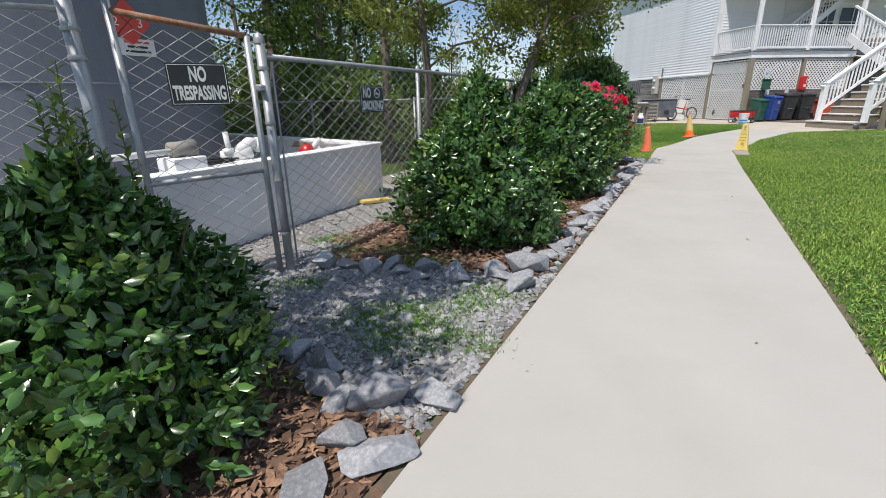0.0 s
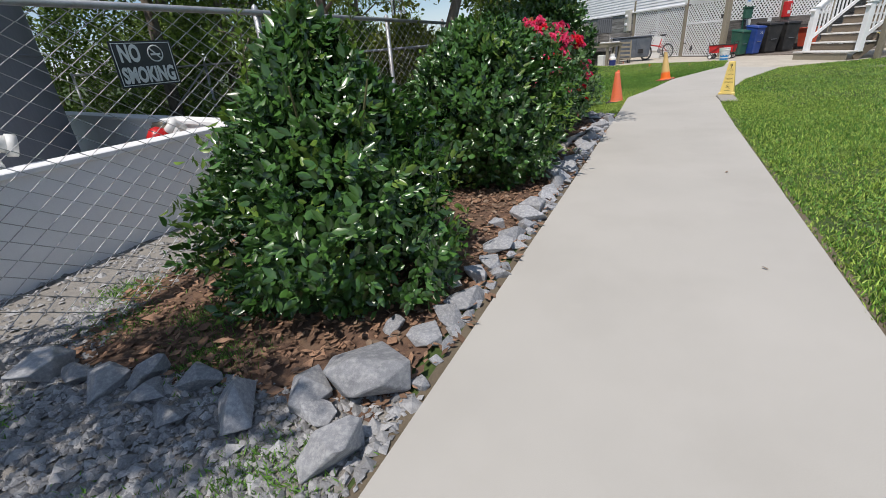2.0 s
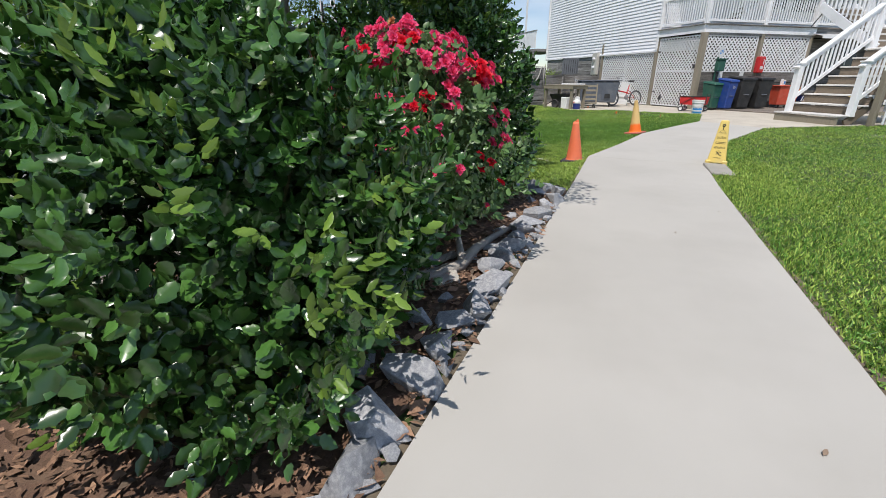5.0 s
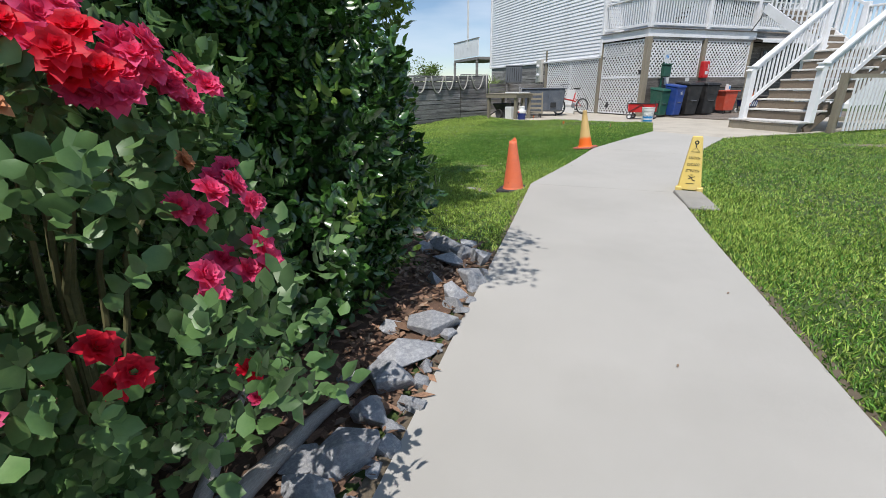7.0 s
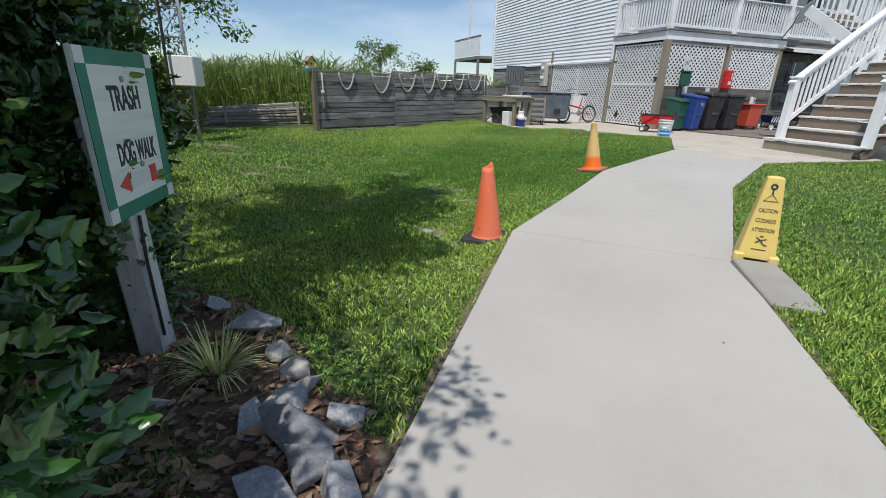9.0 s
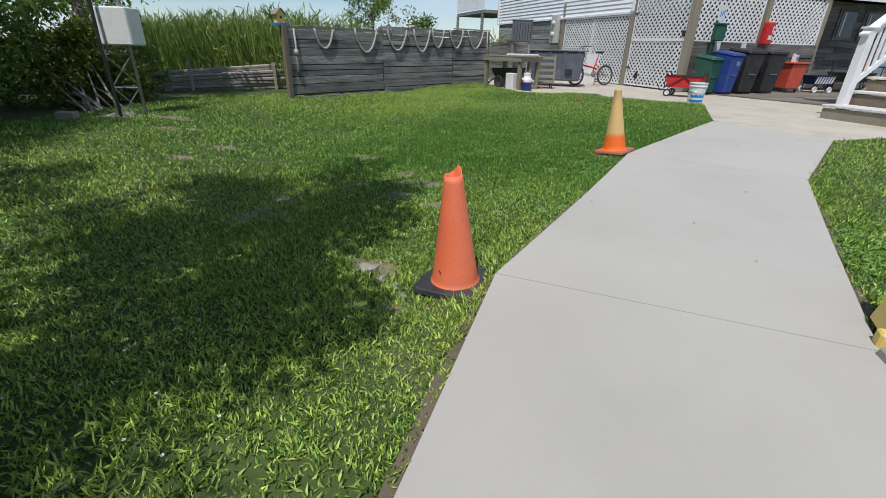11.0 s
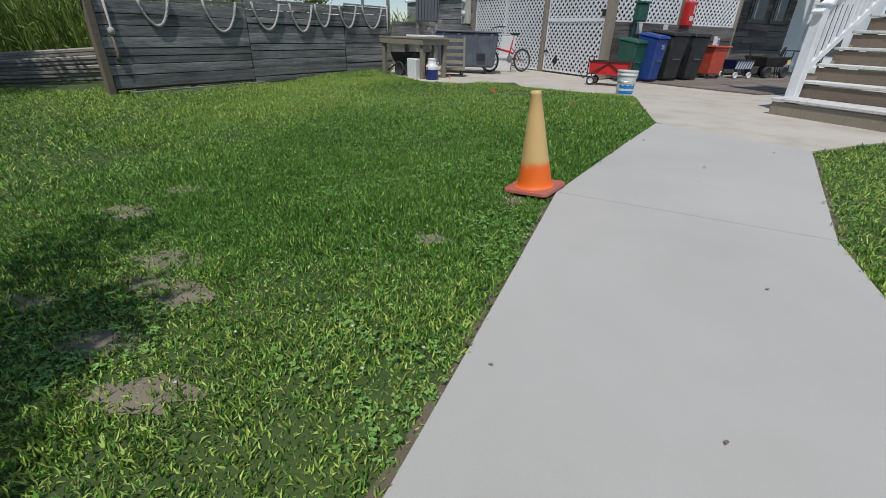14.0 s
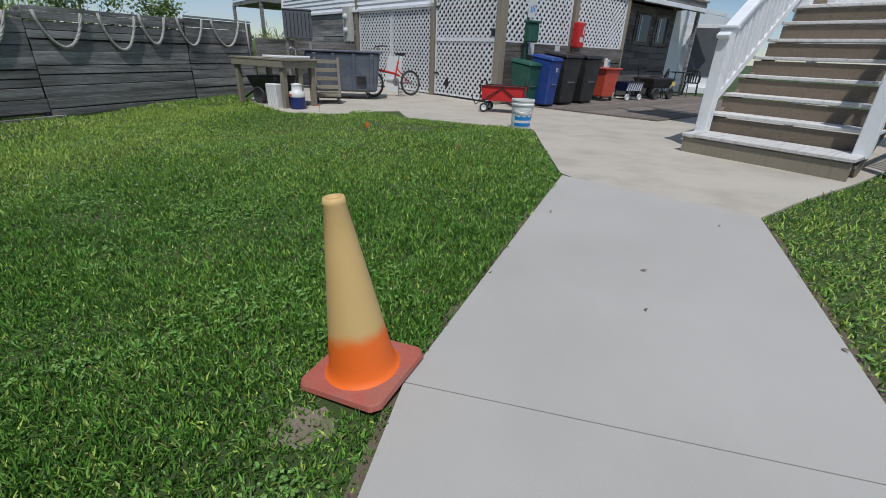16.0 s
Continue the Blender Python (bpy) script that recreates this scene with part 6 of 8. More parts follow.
        part("stem", Shape().tube([(0.04 * math.cos(a), 0.04 * math.sin(a), -0.02), (q * 0.5 * math.cos(a), q * 0.5 * math.sin(a), height * 0.4), (q * math.cos(a), q * math.sin(a), height * 0.8)], [0.022, 0.014, 0.005], 6), M["stem"], sh)
    # upright leading shoots
    cs, ds, ss, ls = [], [], [], []
    for k in range(leader):
        a, q = r.uniform(0, 6.28), r.uniform(0.0, 0.5) * radius
        b0 = Vector((q * math.cos(a), q * math.sin(a), height * (0.97 - 0.35 * q / radius)))
        tip = b0 + Vector((r.uniform(-0.06, 0.06), r.uniform(-0.06, 0.06), r.uniform(0.2, 0.5)))
        part("shoot", Shape().tube([b0 - Vector((0, 0, 0.2)), tip], [0.006, 0.002], 5), M["stem"], sh)
        for i in range(26):
            p = b0.lerp(tip, i / 26)
            an = i * 2.4
            cs.append(p)
            ds.append((math.cos(an), math.sin(an), 0.75))
            ss.append((-math.sin(an), math.cos(an), 0.1))
            ls.append(leaf * r.uniform(0.7, 1.05) * (1.1 - 0.45 * i / 26))
    if leader:
        part("shoot_leaves", leaves(np.array(cs), np.array(ds), np.array(ss), ls, np.array(ls) * 0.44, fold=0.18, droop=0.1), M["holly_new"], sh, "bright upright new shoots", kind="stuff")
    return sh


shrub(-1.98, 0.72, 1.14, 0.58, 1, 1500, 12, "cone", leaf=0.068)
shrub(-1.80, 3.92, 1.50, 0.74, 2, 2000, 6, "cone", leaf=0.070)
shrub(-1.72, 6.33, 1.5, 0.76, 3, 1900, 3, "round", "tall spiny dark green holly bush", leaf=0.066, edge="spiny")
shrub(-1.72, 9.12, 2.0, 0.55, 4, 1800, 6, "round", "tall spiny dark green holly bush", leaf=0.064, edge="spiny")
shrub(-3.25, 9.6, 1.8, 0.6, 5, 1200, 3, "round", "tall spiny dark green holly bush", leaf=0.066)
shrub(-2.66, 10.52, 1.9, 0.44, 7, 1100, 3, "round", "tall spiny dark green holly bush", leaf=0.066)
shrub(-2.3, 8.55, 1.9, 0.66, 6, 1200, 2, "round", "tall spiny dark green holly bush", leaf=0.066)


# ---- roses ----
def bloom_mesh(seed, mat):
    """A double rose: rings of cupped petals round a tight heart."""
    r = np.random.default_rng(seed)
    C, D, S, L, W = [], [], [], [], []
    for ring_n, tilt, length, off in ((7, 0.1, 0.034, 0.0), (7, 0.45, 0.032, 0.5), (6, 0.95, 0.028, 0.2), (5, 1.7, 0.023, 0.7), (4, 4.0, 0.018, 0.3)):
        for k in range(ring_n):
            a = 2 * math.pi * (k + off) / ring_n + r.normal(0, 0.15)
            C.append((0.003 * math.cos(a), 0.003 * math.sin(a), 0))
            D.append((math.cos(a), math.sin(a), tilt + r.normal(0, 0.12)))
            S.append((-math.sin(a), math.cos(a), r.normal(0, 0.15)))
            L.append(length * r.uniform(0.85, 1.15))
            W.append(length * 0.8)
    return mesh_of("bloom", leaves(np.array(C), np.array(D), np.array(S), L, W, fold=0.18, droop=0.12), mat, smooth=True)


BLOOMS = [bloom_mesh(1, M["petal"]), bloom_mesh(2, M["petal_red"]), bloom_mesh(3, M["petal"]), bloom_mesh(4, M["petal_old"])]


def rose_bush(x, y, height, radius, seed, clusters):
    z = float(land(x, y))
    rb = thing("rose_bush", "rose bush full of pink and red double blooms", "rose bush", pose(x, y, z))
    c, d, s, L, W = foliage(seed, height, radius, 1250, 7, 0.052, 0.034, "vase", lumps=0.2, inner=0.4, spread=0.06)
    part("foliage", leaves(c, d, s, L, W, fold=0.1, droop=0.15), M["rose_leaf"], rb, kind="stuff")
    r = random.Random(seed)
    for k in range(12):
        a, q = r.uniform(0, 6.28), r.uniform(0.4, 0.95) * radius
        part("cane", Shape().tube([(0.06 * math.cos(a), 0.06 * math.sin(a), -0.02), (q * 0.45 * math.cos(a), q * 0.45 * math.sin(a), height * 0.5), (q * math.cos(a), q * math.sin(a), height * r.uniform(0.7, 0.95))], [0.012, 0.009, 0.004], 6), M["stem"], rb)
    for k in range(clusters):
        a = r.uniform(-2.6, 0.3)
        t = min(0.99, 0.22 + 0.80 * r.random() ** 0.7)
        rad = radius * float(shrub_radius(t, "vase")) * r.uniform(0.97, 1.1)
        n = r.choice((2, 3, 4, 6, 8)) if t > 0.5 else r.choice((1, 1, 2))
        old = r.random() < 0.13
        kind = 3 if old else r.choice((0, 0, 2, 2, 1))
        for i in range(1 if old else n):
            p = Vector((rad * math.cos(a), rad * math.sin(a), t * height)) + Vector((r.uniform(-0.06, 0.06), r.uniform(-0.06, 0.06), r.uniform(-0.03, 0.06)))
            out = Vector((math.cos(a) + r.uniform(-0.5, 0.5), math.sin(a) + r.uniform(-0.5, 0.5), 0.5 + r.uniform(0, 0.6)))
            m = out.to_track_quat("Z", "Y").to_matrix().to_4x4()
            k2 = r.uniform(0.8, 1.15) * (0.75 if old else 1)
            part("bloom", BLOOMS[kind], None, rb, at=Matrix.Translation(p) @ m @ Matrix.Scale(k2, 4))


rose_bush(-1.60, 7.76, 1.5, 0.66, 31, 68)

# variegated clump by the sign
clump = thing("ornamental_grass", "clump of arching variegated yellow-green blades", "plant", pose(-1.78, 10.42, float(land(-1.78, 10.42))))
cr_ = np.random.default_rng(12)
n = 120
a = cr_.uniform(0, 6.28, n)
lean = cr_.uniform(0.25, 1.3, n)
pts, fcs = [], []
for k in range(n):
    d = Vector((math.cos(a[k]) * lean[k], math.sin(a[k]) * lean[k], 1)).normalized()
    L, w = cr_.uniform(0.2, 0.36), 0.006
    side = d.cross(Vector((0, 0, 1))).normalized() * w
    p = Vector((0.03 * math.cos(a[k]), 0.03 * math.sin(a[k]), 0))
    b = len(pts)
    for i in range(5):
        q = p + d * (L * i / 4) - Vector((0, 0, 0.5 * lean[k] * L * (i / 4) ** 2))
        pts += [tuple(q - side * (1 - i / 4.5)), tuple(q + side * (1 - i / 4.5))]
    fcs += [(b + 2 * i, b + 2 * i + 1, b + 2 * i + 3, b + 2 * i + 2) for i in range(4)]
part("blades", (pts, fcs), M["varieg"], clump, kind="stuff")


# ---- trees ----
def tree(x, y, height, crown, seed, leaf_mat, label, count=6000, leaf=0.11, low=0.35, trunk=0.13, name="tree", lean=(0, 0), limbs=9):
    """A tapered trunk with limbs and twigs, and leaves in uneven clumps at the twigs."""
    r = np.random.default_rng(seed)
    z = float(land(x, y))
    tr = thing(name, label, "tree", pose(x, y, z))
    wood = Shape()
    top = Vector((lean[0], lean[1], height * 0.82))
    path = [Vector((0, 0, -0.1)), top * 0.35 + Vector((r.normal(0, 0.1), r.normal(0, 0.1), 0)), top * 0.7 + Vector((r.normal(0, 0.15), r.normal(0, 0.15), 0)), top]
    wood.tube(path, [trunk, trunk * 0.75, trunk * 0.45, trunk * 0.12], 9)
    ends = []
    for k in range(limbs):
        t = low + (0.97 - low) * (k + 0.5) / limbs
        i = min(2, int(t * 3))
        p = path[i].lerp(path[i + 1], t * 3 - i)
        a = k * 2.4 + r.normal(0, 0.4)
        reach = crown * (0.6 + 0.5 * math.sin(math.pi * min(1, (t - low) / (1 - low) * 0.8 + 0.15))) * r.uniform(0.7, 1.15)
        e = p + Vector((math.cos(a) * reach, math.sin(a) * reach, r.uniform(0.0, 0.5) * reach))
        mid = p.lerp(e, 0.5) + Vector((0, 0, 0.12 * reach))
        wood.tube([p, mid, e], [trunk * 0.34 * (1 - 0.5 * t), trunk * 0.2, 0.012], 6)
        for j in range(5):
            b = mid.lerp(e, j / 4)
            w = b + Vector(r.normal(0, 1, 3)) * reach * 0.28
            wood.tube([b, w], [0.018, 0.006], 5)
            ends.append((w, 0.3 * reach))
        ends.append((e, 0.32 * reach))
    ends.append((top, crown * 0.4))
    part("trunk", wood, M["bark"], tr, smooth=True)
    per = count // len(ends)
    C = []
    for p, q in ends:
        q = max(0.35, q) * r.uniform(0.7, 1.25)
        pts = r.normal(0, 1, (per, 3))
        pts = unit(pts) * (r.random((per, 1)) ** 0.45) * q * np.array([1.15, 1.15, 0.72])
        C.append(pts + np.array(p))
    C = np.concatenate(C)
    d = unit(r.normal(0, 1, C.shape) + np.array([0, 0, -0.25]))
    s = r.normal(0, 1, C.shape) * np.array([1, 1, 0.35])
    L = leaf * r.uniform(0.6, 1.3, len(C))
    part("crown", leaves(C, d, s, L, L * 0.52, fold=0.1, droop=0.15, fine=False), leaf_mat, tr, kind="stuff")
    return tr


tree(-3.0, 8.1, 5.0, 1.15, 101, M["olive"], "small yellow-green tree leaning over the shrubs", 13000, 0.07, 0.5, 0.10, lean=(0.68, 0.0), limbs=12)
# second tree added, its crown mostly out of view, to cast the lawn's shade
tree(-3.3, 11.2, 5.6, 1.35, 103, M["oak"], "small leafy tree behind the shrubs", 17000, 0.10, 0.4, 0.09, lean=(0.42, 0.0), limbs=12)
tree(-4.5, 7.4, 6.2, 1.3, 104, M["olive"], "small leafy tree behind the shrubs", 9000, 0.085, 0.35, 0.1, limbs=11)
# added out of view so that its crown dapples the gravel with shade
tree(-3.15, 0.1, 5.0, 1.05, 102, M["oak"], "small unseen tree added to shade the gravel patch", 7000, 0.085, 0.6, 0.09, lean=(0.85, 0.5), limbs=9)
GREEN = "broadleaf tree with a loose green crown at the wood's edge"
for k, (x, y, h, c, mt, cnt) in enumerate(((-9.4, 9.9, 8.5, 2.4, "oak", 7000), (-11.5, 10.2, 10, 3.2, "oak", 7000), (-14.5, 7.6, 11, 3.6, "oak", 6000),
                                           (-12.0, 12.8, 8.0, 2.5, "oak", 7000), (-13.5, 16.5, 8.5, 2.9, "oak", 7000), (-12.0, 19.0, 6.4, 2.0, "oak", 6000), (-16.5, 20.5, 8.0, 3.0, "oak", 6000),
                                           (-18, 14, 11, 4.0, "oak", 6000), (-17, 3.5, 12, 4.2, "oak", 6000))):
    tree(x, y, h, c, 110 + k, M[mt], GREEN, cnt, 0.15, 0.22, 0.15)
for k, (x, y, h) in enumerate(((-9.5, 8.3, 10), (-6.8, 9.4, 9), (-10.8, 12.6, 10.5))):
    tree(x, y, h, 1.5, 140 + k, M["pine"], "tall thin pine with a bare lower trunk", 3500, 0.13, 0.4, 0.14, name="pine_tree", limbs=8)
tree(-10.6, 24.5 + 6, 4.0, 1.1, 150, M["oak"], "small dark evergreen beyond the fence", 4000, 0.12, 0.2, 0.08)
tree(-8.3, 31, 3.0, 0.7, 151, M["oak"], "small dark evergreen beyond the fence", 2200, 0.12, 0.2, 0.06)


def wild_shrub(x, y, h, r, seed, mat, label="bright green wild shrub at the lawn's far edge"):
    sh = thing("shrub", label, "shrub", pose(x, y, float(land(x, y))))
    c, d, s, L, W = foliage(seed, h, r, 950, 6, 0.12, 0.06, "round", lumps=0.25, inner=0.45, spread=0.12)
    part("foliage", leaves(c, d, s, L, W, fine=False), mat, sh, kind="stuff")
    rr_ = random.Random(seed)
    for k in range(5):
        a = rr_.uniform(0, 6.28)
        part("stem", Shape().tube([(0, 0, -0.05), (0.5 * r * math.cos(a), 0.5 * r * math.sin(a), h * 0.7)], [0.03, 0.01], 5), M["bark"], sh)


for k, (x, y, h, r, mt) in enumerate(((-11.3, 18.4, 1.7, 0.9, "olive"), (-12.6, 17.2, 1.9, 1.1, "oak"), (-11.3, 15.2, 1.9, 1.2, "oak"), (-10.4, 13.2, 2.0, 1.2, "oak"), (-8.5, 12.4, 1.9, 1.2, "oak"), (-5.0, 10.9, 1.7, 1.0, "oak"),
                                      (-13.3, 20.4, 1.6, 1.0, "oak"), (-9.6, 9.7, 2.9, 1.4, "oak"), (-12.2, 8.8, 3.2, 1.6, "oak"), (-7.4, 10.2, 2.7, 1.2, "oak"),
                                      (-6.2, 10.4, 2.2, 1.0, "oak"), (-11.0, 9.4, 2.8, 1.4, "oak"), (-13.8, 8.2, 3.6, 1.7, "oak"), (-4.6, 9.9, 2.0, 0.8, "olive"))):
    wild_shrub(x, y, h, r, 200 + k, M[mt])


def reed_bed():
    r = np.random.default_rng(77)
    n = 9000
    x = r.uniform(-24, -9.2, n)
    y = 23.6 + (x + 13) * -0.25 + r.gamma(1.6, 1.6, n)
    x2, y2 = r.uniform(-9.5, -5.0, 1200), r.uniform(31, 36, 1200)
    x, y = np.concatenate([x, x2]), np.concatenate([y, y2])
    n = len(x)
    c = np.stack([x, y, land(x, y) - 0.05], -1)
    d = np.stack([r.normal(0, 0.13, n), r.normal(0, 0.13, n), np.ones(n)], -1)
    s = r.normal(0, 1, (n, 3)) * np.array([1, 1, 0.1])
    L = r.uniform(1.3, 2.5, n)
    L[-1200:] *= 0.7
    one = leaves(c, d, s, L, np.full(n, 0.035), fold=0.1, droop=0.5)
    k = 16000
    i = r.integers(0, n, k)
    t = r.uniform(0.3, 0.95, k)
    c2 = c[i] + unit(d)[i] * (L[i] * t)[:, None]
    d2 = np.stack([r.normal(0, 0.7, k), r.normal(0, 0.7, k), r.uniform(0.3, 1.2, k)], -1)
    two = leaves(c2, d2, r.normal(0, 1, (k, 3)), r.uniform(0.3, 0.6, k), np.full(k, 0.035), fold=0.1, droop=1.5)
    v = np.concatenate([one[0], two[0]])
    f = np.concatenate([one[1], two[1] + len(one[0])])
    tagged(part("reeds", (v, f), M["reed"]), "tall green marsh reeds beyond the lawn", "reeds", kind="stuff")


reed_bed()


def brush_pile():
    bp = thing("brush_pile", "tangle of bare grey dead branches", "branches", pose(-10.6, 17.6, -0.32))
    r = random.Random(6)
    for k in range(16):
        a, l = r.uniform(2.0, 3.6), r.uniform(0.9, 1.9)
        p0 = Vector((r.uniform(-0.2, 0.7), r.uniform(-0.3, 0.3), 0.02))
        e = p0 + Vector((l * math.cos(a), l * math.sin(a) * 0.4, l * r.uniform(0.2, 0.7)))
        m = p0.lerp(e, 0.5) + Vector((0, r.uniform(-0.15, 0.15), r.uniform(-0.1, 0.1)))
        part("branch", Shape().tube([p0, m, e], [0.03, 0.02, 0.006], 5), M["drift"], bp)


brush_pile()


# ---- lawn ----
SAND = [(-3.0, 13.5, 0.42, 0.28), (-1.62, 12.92, 0.22, 0.13), (-3.1, 13.95, 0.25, 0.14), (-5.3, 15.6, 0.3, 0.16), (-5.4, 14.95, 0.3, 0.14), (-2.2, 14.85, 0.24, 0.14), (-1.62, 14.1, 0.26, 0.12), (-2.05, 14.35, 0.24, 0.11), (-2.7, 14.6, 0.2, 0.1), (-3.2, 15.8, 0.3, 0.2),
        (-3.05, 16.3, 0.25, 0.15), (-2.3, 15.1, 0.3, 0.16), (-1.95, 14.75, 0.2, 0.14), (-0.8, 15.5, 0.16, 0.1), (-7.2, 16.4, 0.6, 0.2), (-8.1, 17.3, 0.7, 0.25), (-0.36, 16.2, 0.15, 0.10), (-1.3, 12.5, 0.16, 0.1), (5.0, 17.6, 0.5, 0.2), (4.2, 15.2, 0.3, 0.2)]

SAND = [(x, y, a * 0.95, b * 0.95) for x, y, a, b in SAND]


def sand_patches():
    for x, y, a, b in SAND:
        s = Shape()
        n = 26
        pts = []
        for k in range(n):
            t = 2 * math.pi * k / n
            q = 0.85 + 0.8 * noise.noise((x + math.cos(t) * 1.6, y + math.sin(t) * 1.6, 3.1))
            px, py = x + a * q * math.cos(t), y + b * q * math.sin(t)
            pts.append((px, py, float(land(px, py)) + 0.005))
        s.add(pts + [(x, y, float(land(x, y)) + 0.010)], [(k, (k + 1) % n, n) for k in range(n)])
        solid("bare_patch", s, M["sand"], "worn bare sandy patch in the lawn", "bare soil", kind="structure", smooth=True)


sand_patches()


def lawn_mask(x, y):
    """True where grass grows."""
    ok = ((x < left_edge(y) - 0.015) & (y < 19.3)) | ((x > right_edge(y) + 0.015) & (y < 18.25))
    ok |= (y >= 19.3) & (x < np.interp(y, [19.28, 20.8, 22.25, 22.7, 23.4, 24.4], [1.38, 1.56, 1.74, 0.9, -0.3, -0.95])) & (y < 23.6 + 0.8 * (x > -1.4) * (x < -0.5))
    ok |= (x < -2.3) & (y > 23.5) & (y < 27.5) & (x < -2.5 - (y - 23.5) * 0.66)
    ok |= (x > 2.7) & (y >= 18.2) & (x > np.interp(y, [18.21, 18.66, 19.32, 22.6], [2.70, 3.40, 4.57, 9.6]))
    bed_b = (x > -3.6) & (x < -0.7) & (y < 10.15 - 0.55 * (x + 0.8)) & (y < 11.15)
    ok &= ~(bed_b & (x < 0))
    ok &= ~((x < 0) & (y < 10.2))
    ok &= ~((x < -3.4) & (y < 11))
    for sx, sy, a, b in SAND:
        q = ((x - sx) / a) ** 2 + ((y - sy) / b) ** 2
        ok &= (q > 0.75) | (np.sin(x * 91.7 + y * 57.3) * np.cos(x * 37.1 - y * 83.9) > 0.25 - 1.1 * q)
    ok &= ~((np.abs(x + 1.11) < 0.19) & (np.abs(y - 12.84) < 0.19))
    ok &= ~((x > 0.8) & (x < 1.16) & (y > 12.0 + (x - 0.8) * 0.4) & (y < 12.95))
    ok &= ~(((x + 0.18) ** 2 + (y - 16.45) ** 2) < 0.045)
    return ok


def grass(name, box, count, seed, length, width, mat="grass", label="green lawn grass blades", stand=1.0):
    r = np.random.default_rng(seed)
    x, y = r.uniform(box[0], box[2], count), r.uniform(box[1], box[3], count)
    keep = lawn_mask(x, y)
    patch = 0.5 + 0.5 * np.sin(x * 2.3 + 1.7 * np.sin(y * 1.1)) * np.sin(y * 2.9 + 1.3 * np.sin(x * 1.9))
    tuft = 0.5 + 0.25 * np.sin(x * 13.1 + 2.3 * np.sin(y * 7.3)) * np.sin(y * 14.7 + 2.1 * np.sin(x * 6.1)) + 0.25 * np.sin(x * 37.0 + 2.0 * np.sin(y * 21.0)) * np.sin(y * 33.0 + 2.0 * np.sin(x * 19.0))
    patch = 0.4 * patch + 0.6 * tuft
    keep &= r.random(count) < 0.38 + 0.85 * patch
    x, y, patch = x[keep], y[keep], patch[keep]
    n = len(x)
    c = np.stack([x, y, land(x, y) - 0.004], -1)
    d = np.stack([r.normal(0, 0.6, n), r.normal(0, 0.6, n), np.full(n, stand * 0.85)], -1)
    s = r.normal(0, 1, (n, 3)) * np.array([1, 1, 0.2])
    L = 0.74 * length * r.uniform(0.5, 1.25, n) * (0.35 + 1.25 * patch)
    W = np.full(n, width) * r.uniform(0.7, 1.3, n)
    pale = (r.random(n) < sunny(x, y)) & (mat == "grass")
    for pick, m, text in ((~pale, mat, label), (pale, "grass_light", "yellow-green lawn grass blades with sunlight put into their colour")):
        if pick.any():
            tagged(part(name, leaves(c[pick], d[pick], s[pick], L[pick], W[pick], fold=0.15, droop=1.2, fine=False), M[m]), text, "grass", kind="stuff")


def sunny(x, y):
    """Share of pale, drier blades, which also carry painted sunlight: most on the worn middle of the lawn and on the
    open side of the walk.
    """
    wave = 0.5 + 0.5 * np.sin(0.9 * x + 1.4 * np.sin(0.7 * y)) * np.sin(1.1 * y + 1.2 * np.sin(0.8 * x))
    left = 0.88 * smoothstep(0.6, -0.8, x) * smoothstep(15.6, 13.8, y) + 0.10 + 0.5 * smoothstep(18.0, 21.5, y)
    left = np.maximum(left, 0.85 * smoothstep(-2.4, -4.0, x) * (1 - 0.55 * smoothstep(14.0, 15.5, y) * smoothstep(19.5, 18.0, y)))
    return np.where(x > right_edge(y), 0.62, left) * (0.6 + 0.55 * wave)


grass("lawn_grass", (-4.2, 10.0, 1.7, 17.5), 190000, 1, 0.062, 0.0085)
grass("lawn_grass", (-5.5, 17.5, 2.0, 24.5), 130000, 2, 0.068, 0.0095)
grass("lawn_grass", (-10.5, 10.5, -4.2, 21.0), 75000, 3, 0.075, 0.013)
grass("lawn_grass", (-9.0, 21.0, -3.2, 27.0), 30000, 4, 0.08, 0.014)
grass("lawn_grass", (0.78, -1.0, 2.6, 12.0), 120000, 5, 0.062, 0.0075)
grass("lawn_grass", (2.6, 0.0, 6.5, 12.0), 75000, 6, 0.066, 0.011)
grass("lawn_grass", (0.8, 12.0, 7.5, 21.5), 100000, 7, 0.066, 0.010)
grass("lawn_grass", (6.5, 0.0, 14, 20.0), 40000, 8, 0.08, 0.018)
grass("lawn_grass", (-3.0, 11.5, 0.7, 17.5), 110000, 21, 0.052, 0.007)
grass("lawn_grass", (-3.6, 15.0, 1.6, 20.5), 130000, 22, 0.055, 0.008)
grass("dry_grass", (-4.6, 13.7, -1.3, 15.7), 9000, 19, 0.04, 0.006, "grass_dry", "straw-coloured dry grass blades", 0.25)
grass("dry_grass", (-8, 11.5, 1.7, 24), 14000, 9, 0.05, 0.007, "grass_dry", "straw-coloured dry grass blades", 0.3)
grass("dry_grass", (0.8, 0.0, 6, 21), 26000, 10, 0.05, 0.006, "grass_dry", "straw-coloured dry grass blades", 0.3)


def clover_leaves():
    """Round-leaved clover in patches through the lawn."""
    r = np.random.default_rng(61)
    x = np.concatenate([r.uniform(-5, 1.6, 60000), r.uniform(0.8, 5, 30000)])
    y = np.concatenate([r.uniform(10.5, 23.5, 60000), r.uniform(0, 20, 30000)])
    patch = np.sin(x * 2.1 + 1.9 * np.sin(y * 1.3)) * np.sin(y * 1.8 + 1.5 * np.sin(x * 1.7)) + 0.35 * np.sin(x * 9.0 + 2 * np.sin(y * 7.0)) * np.sin(y * 8.0)
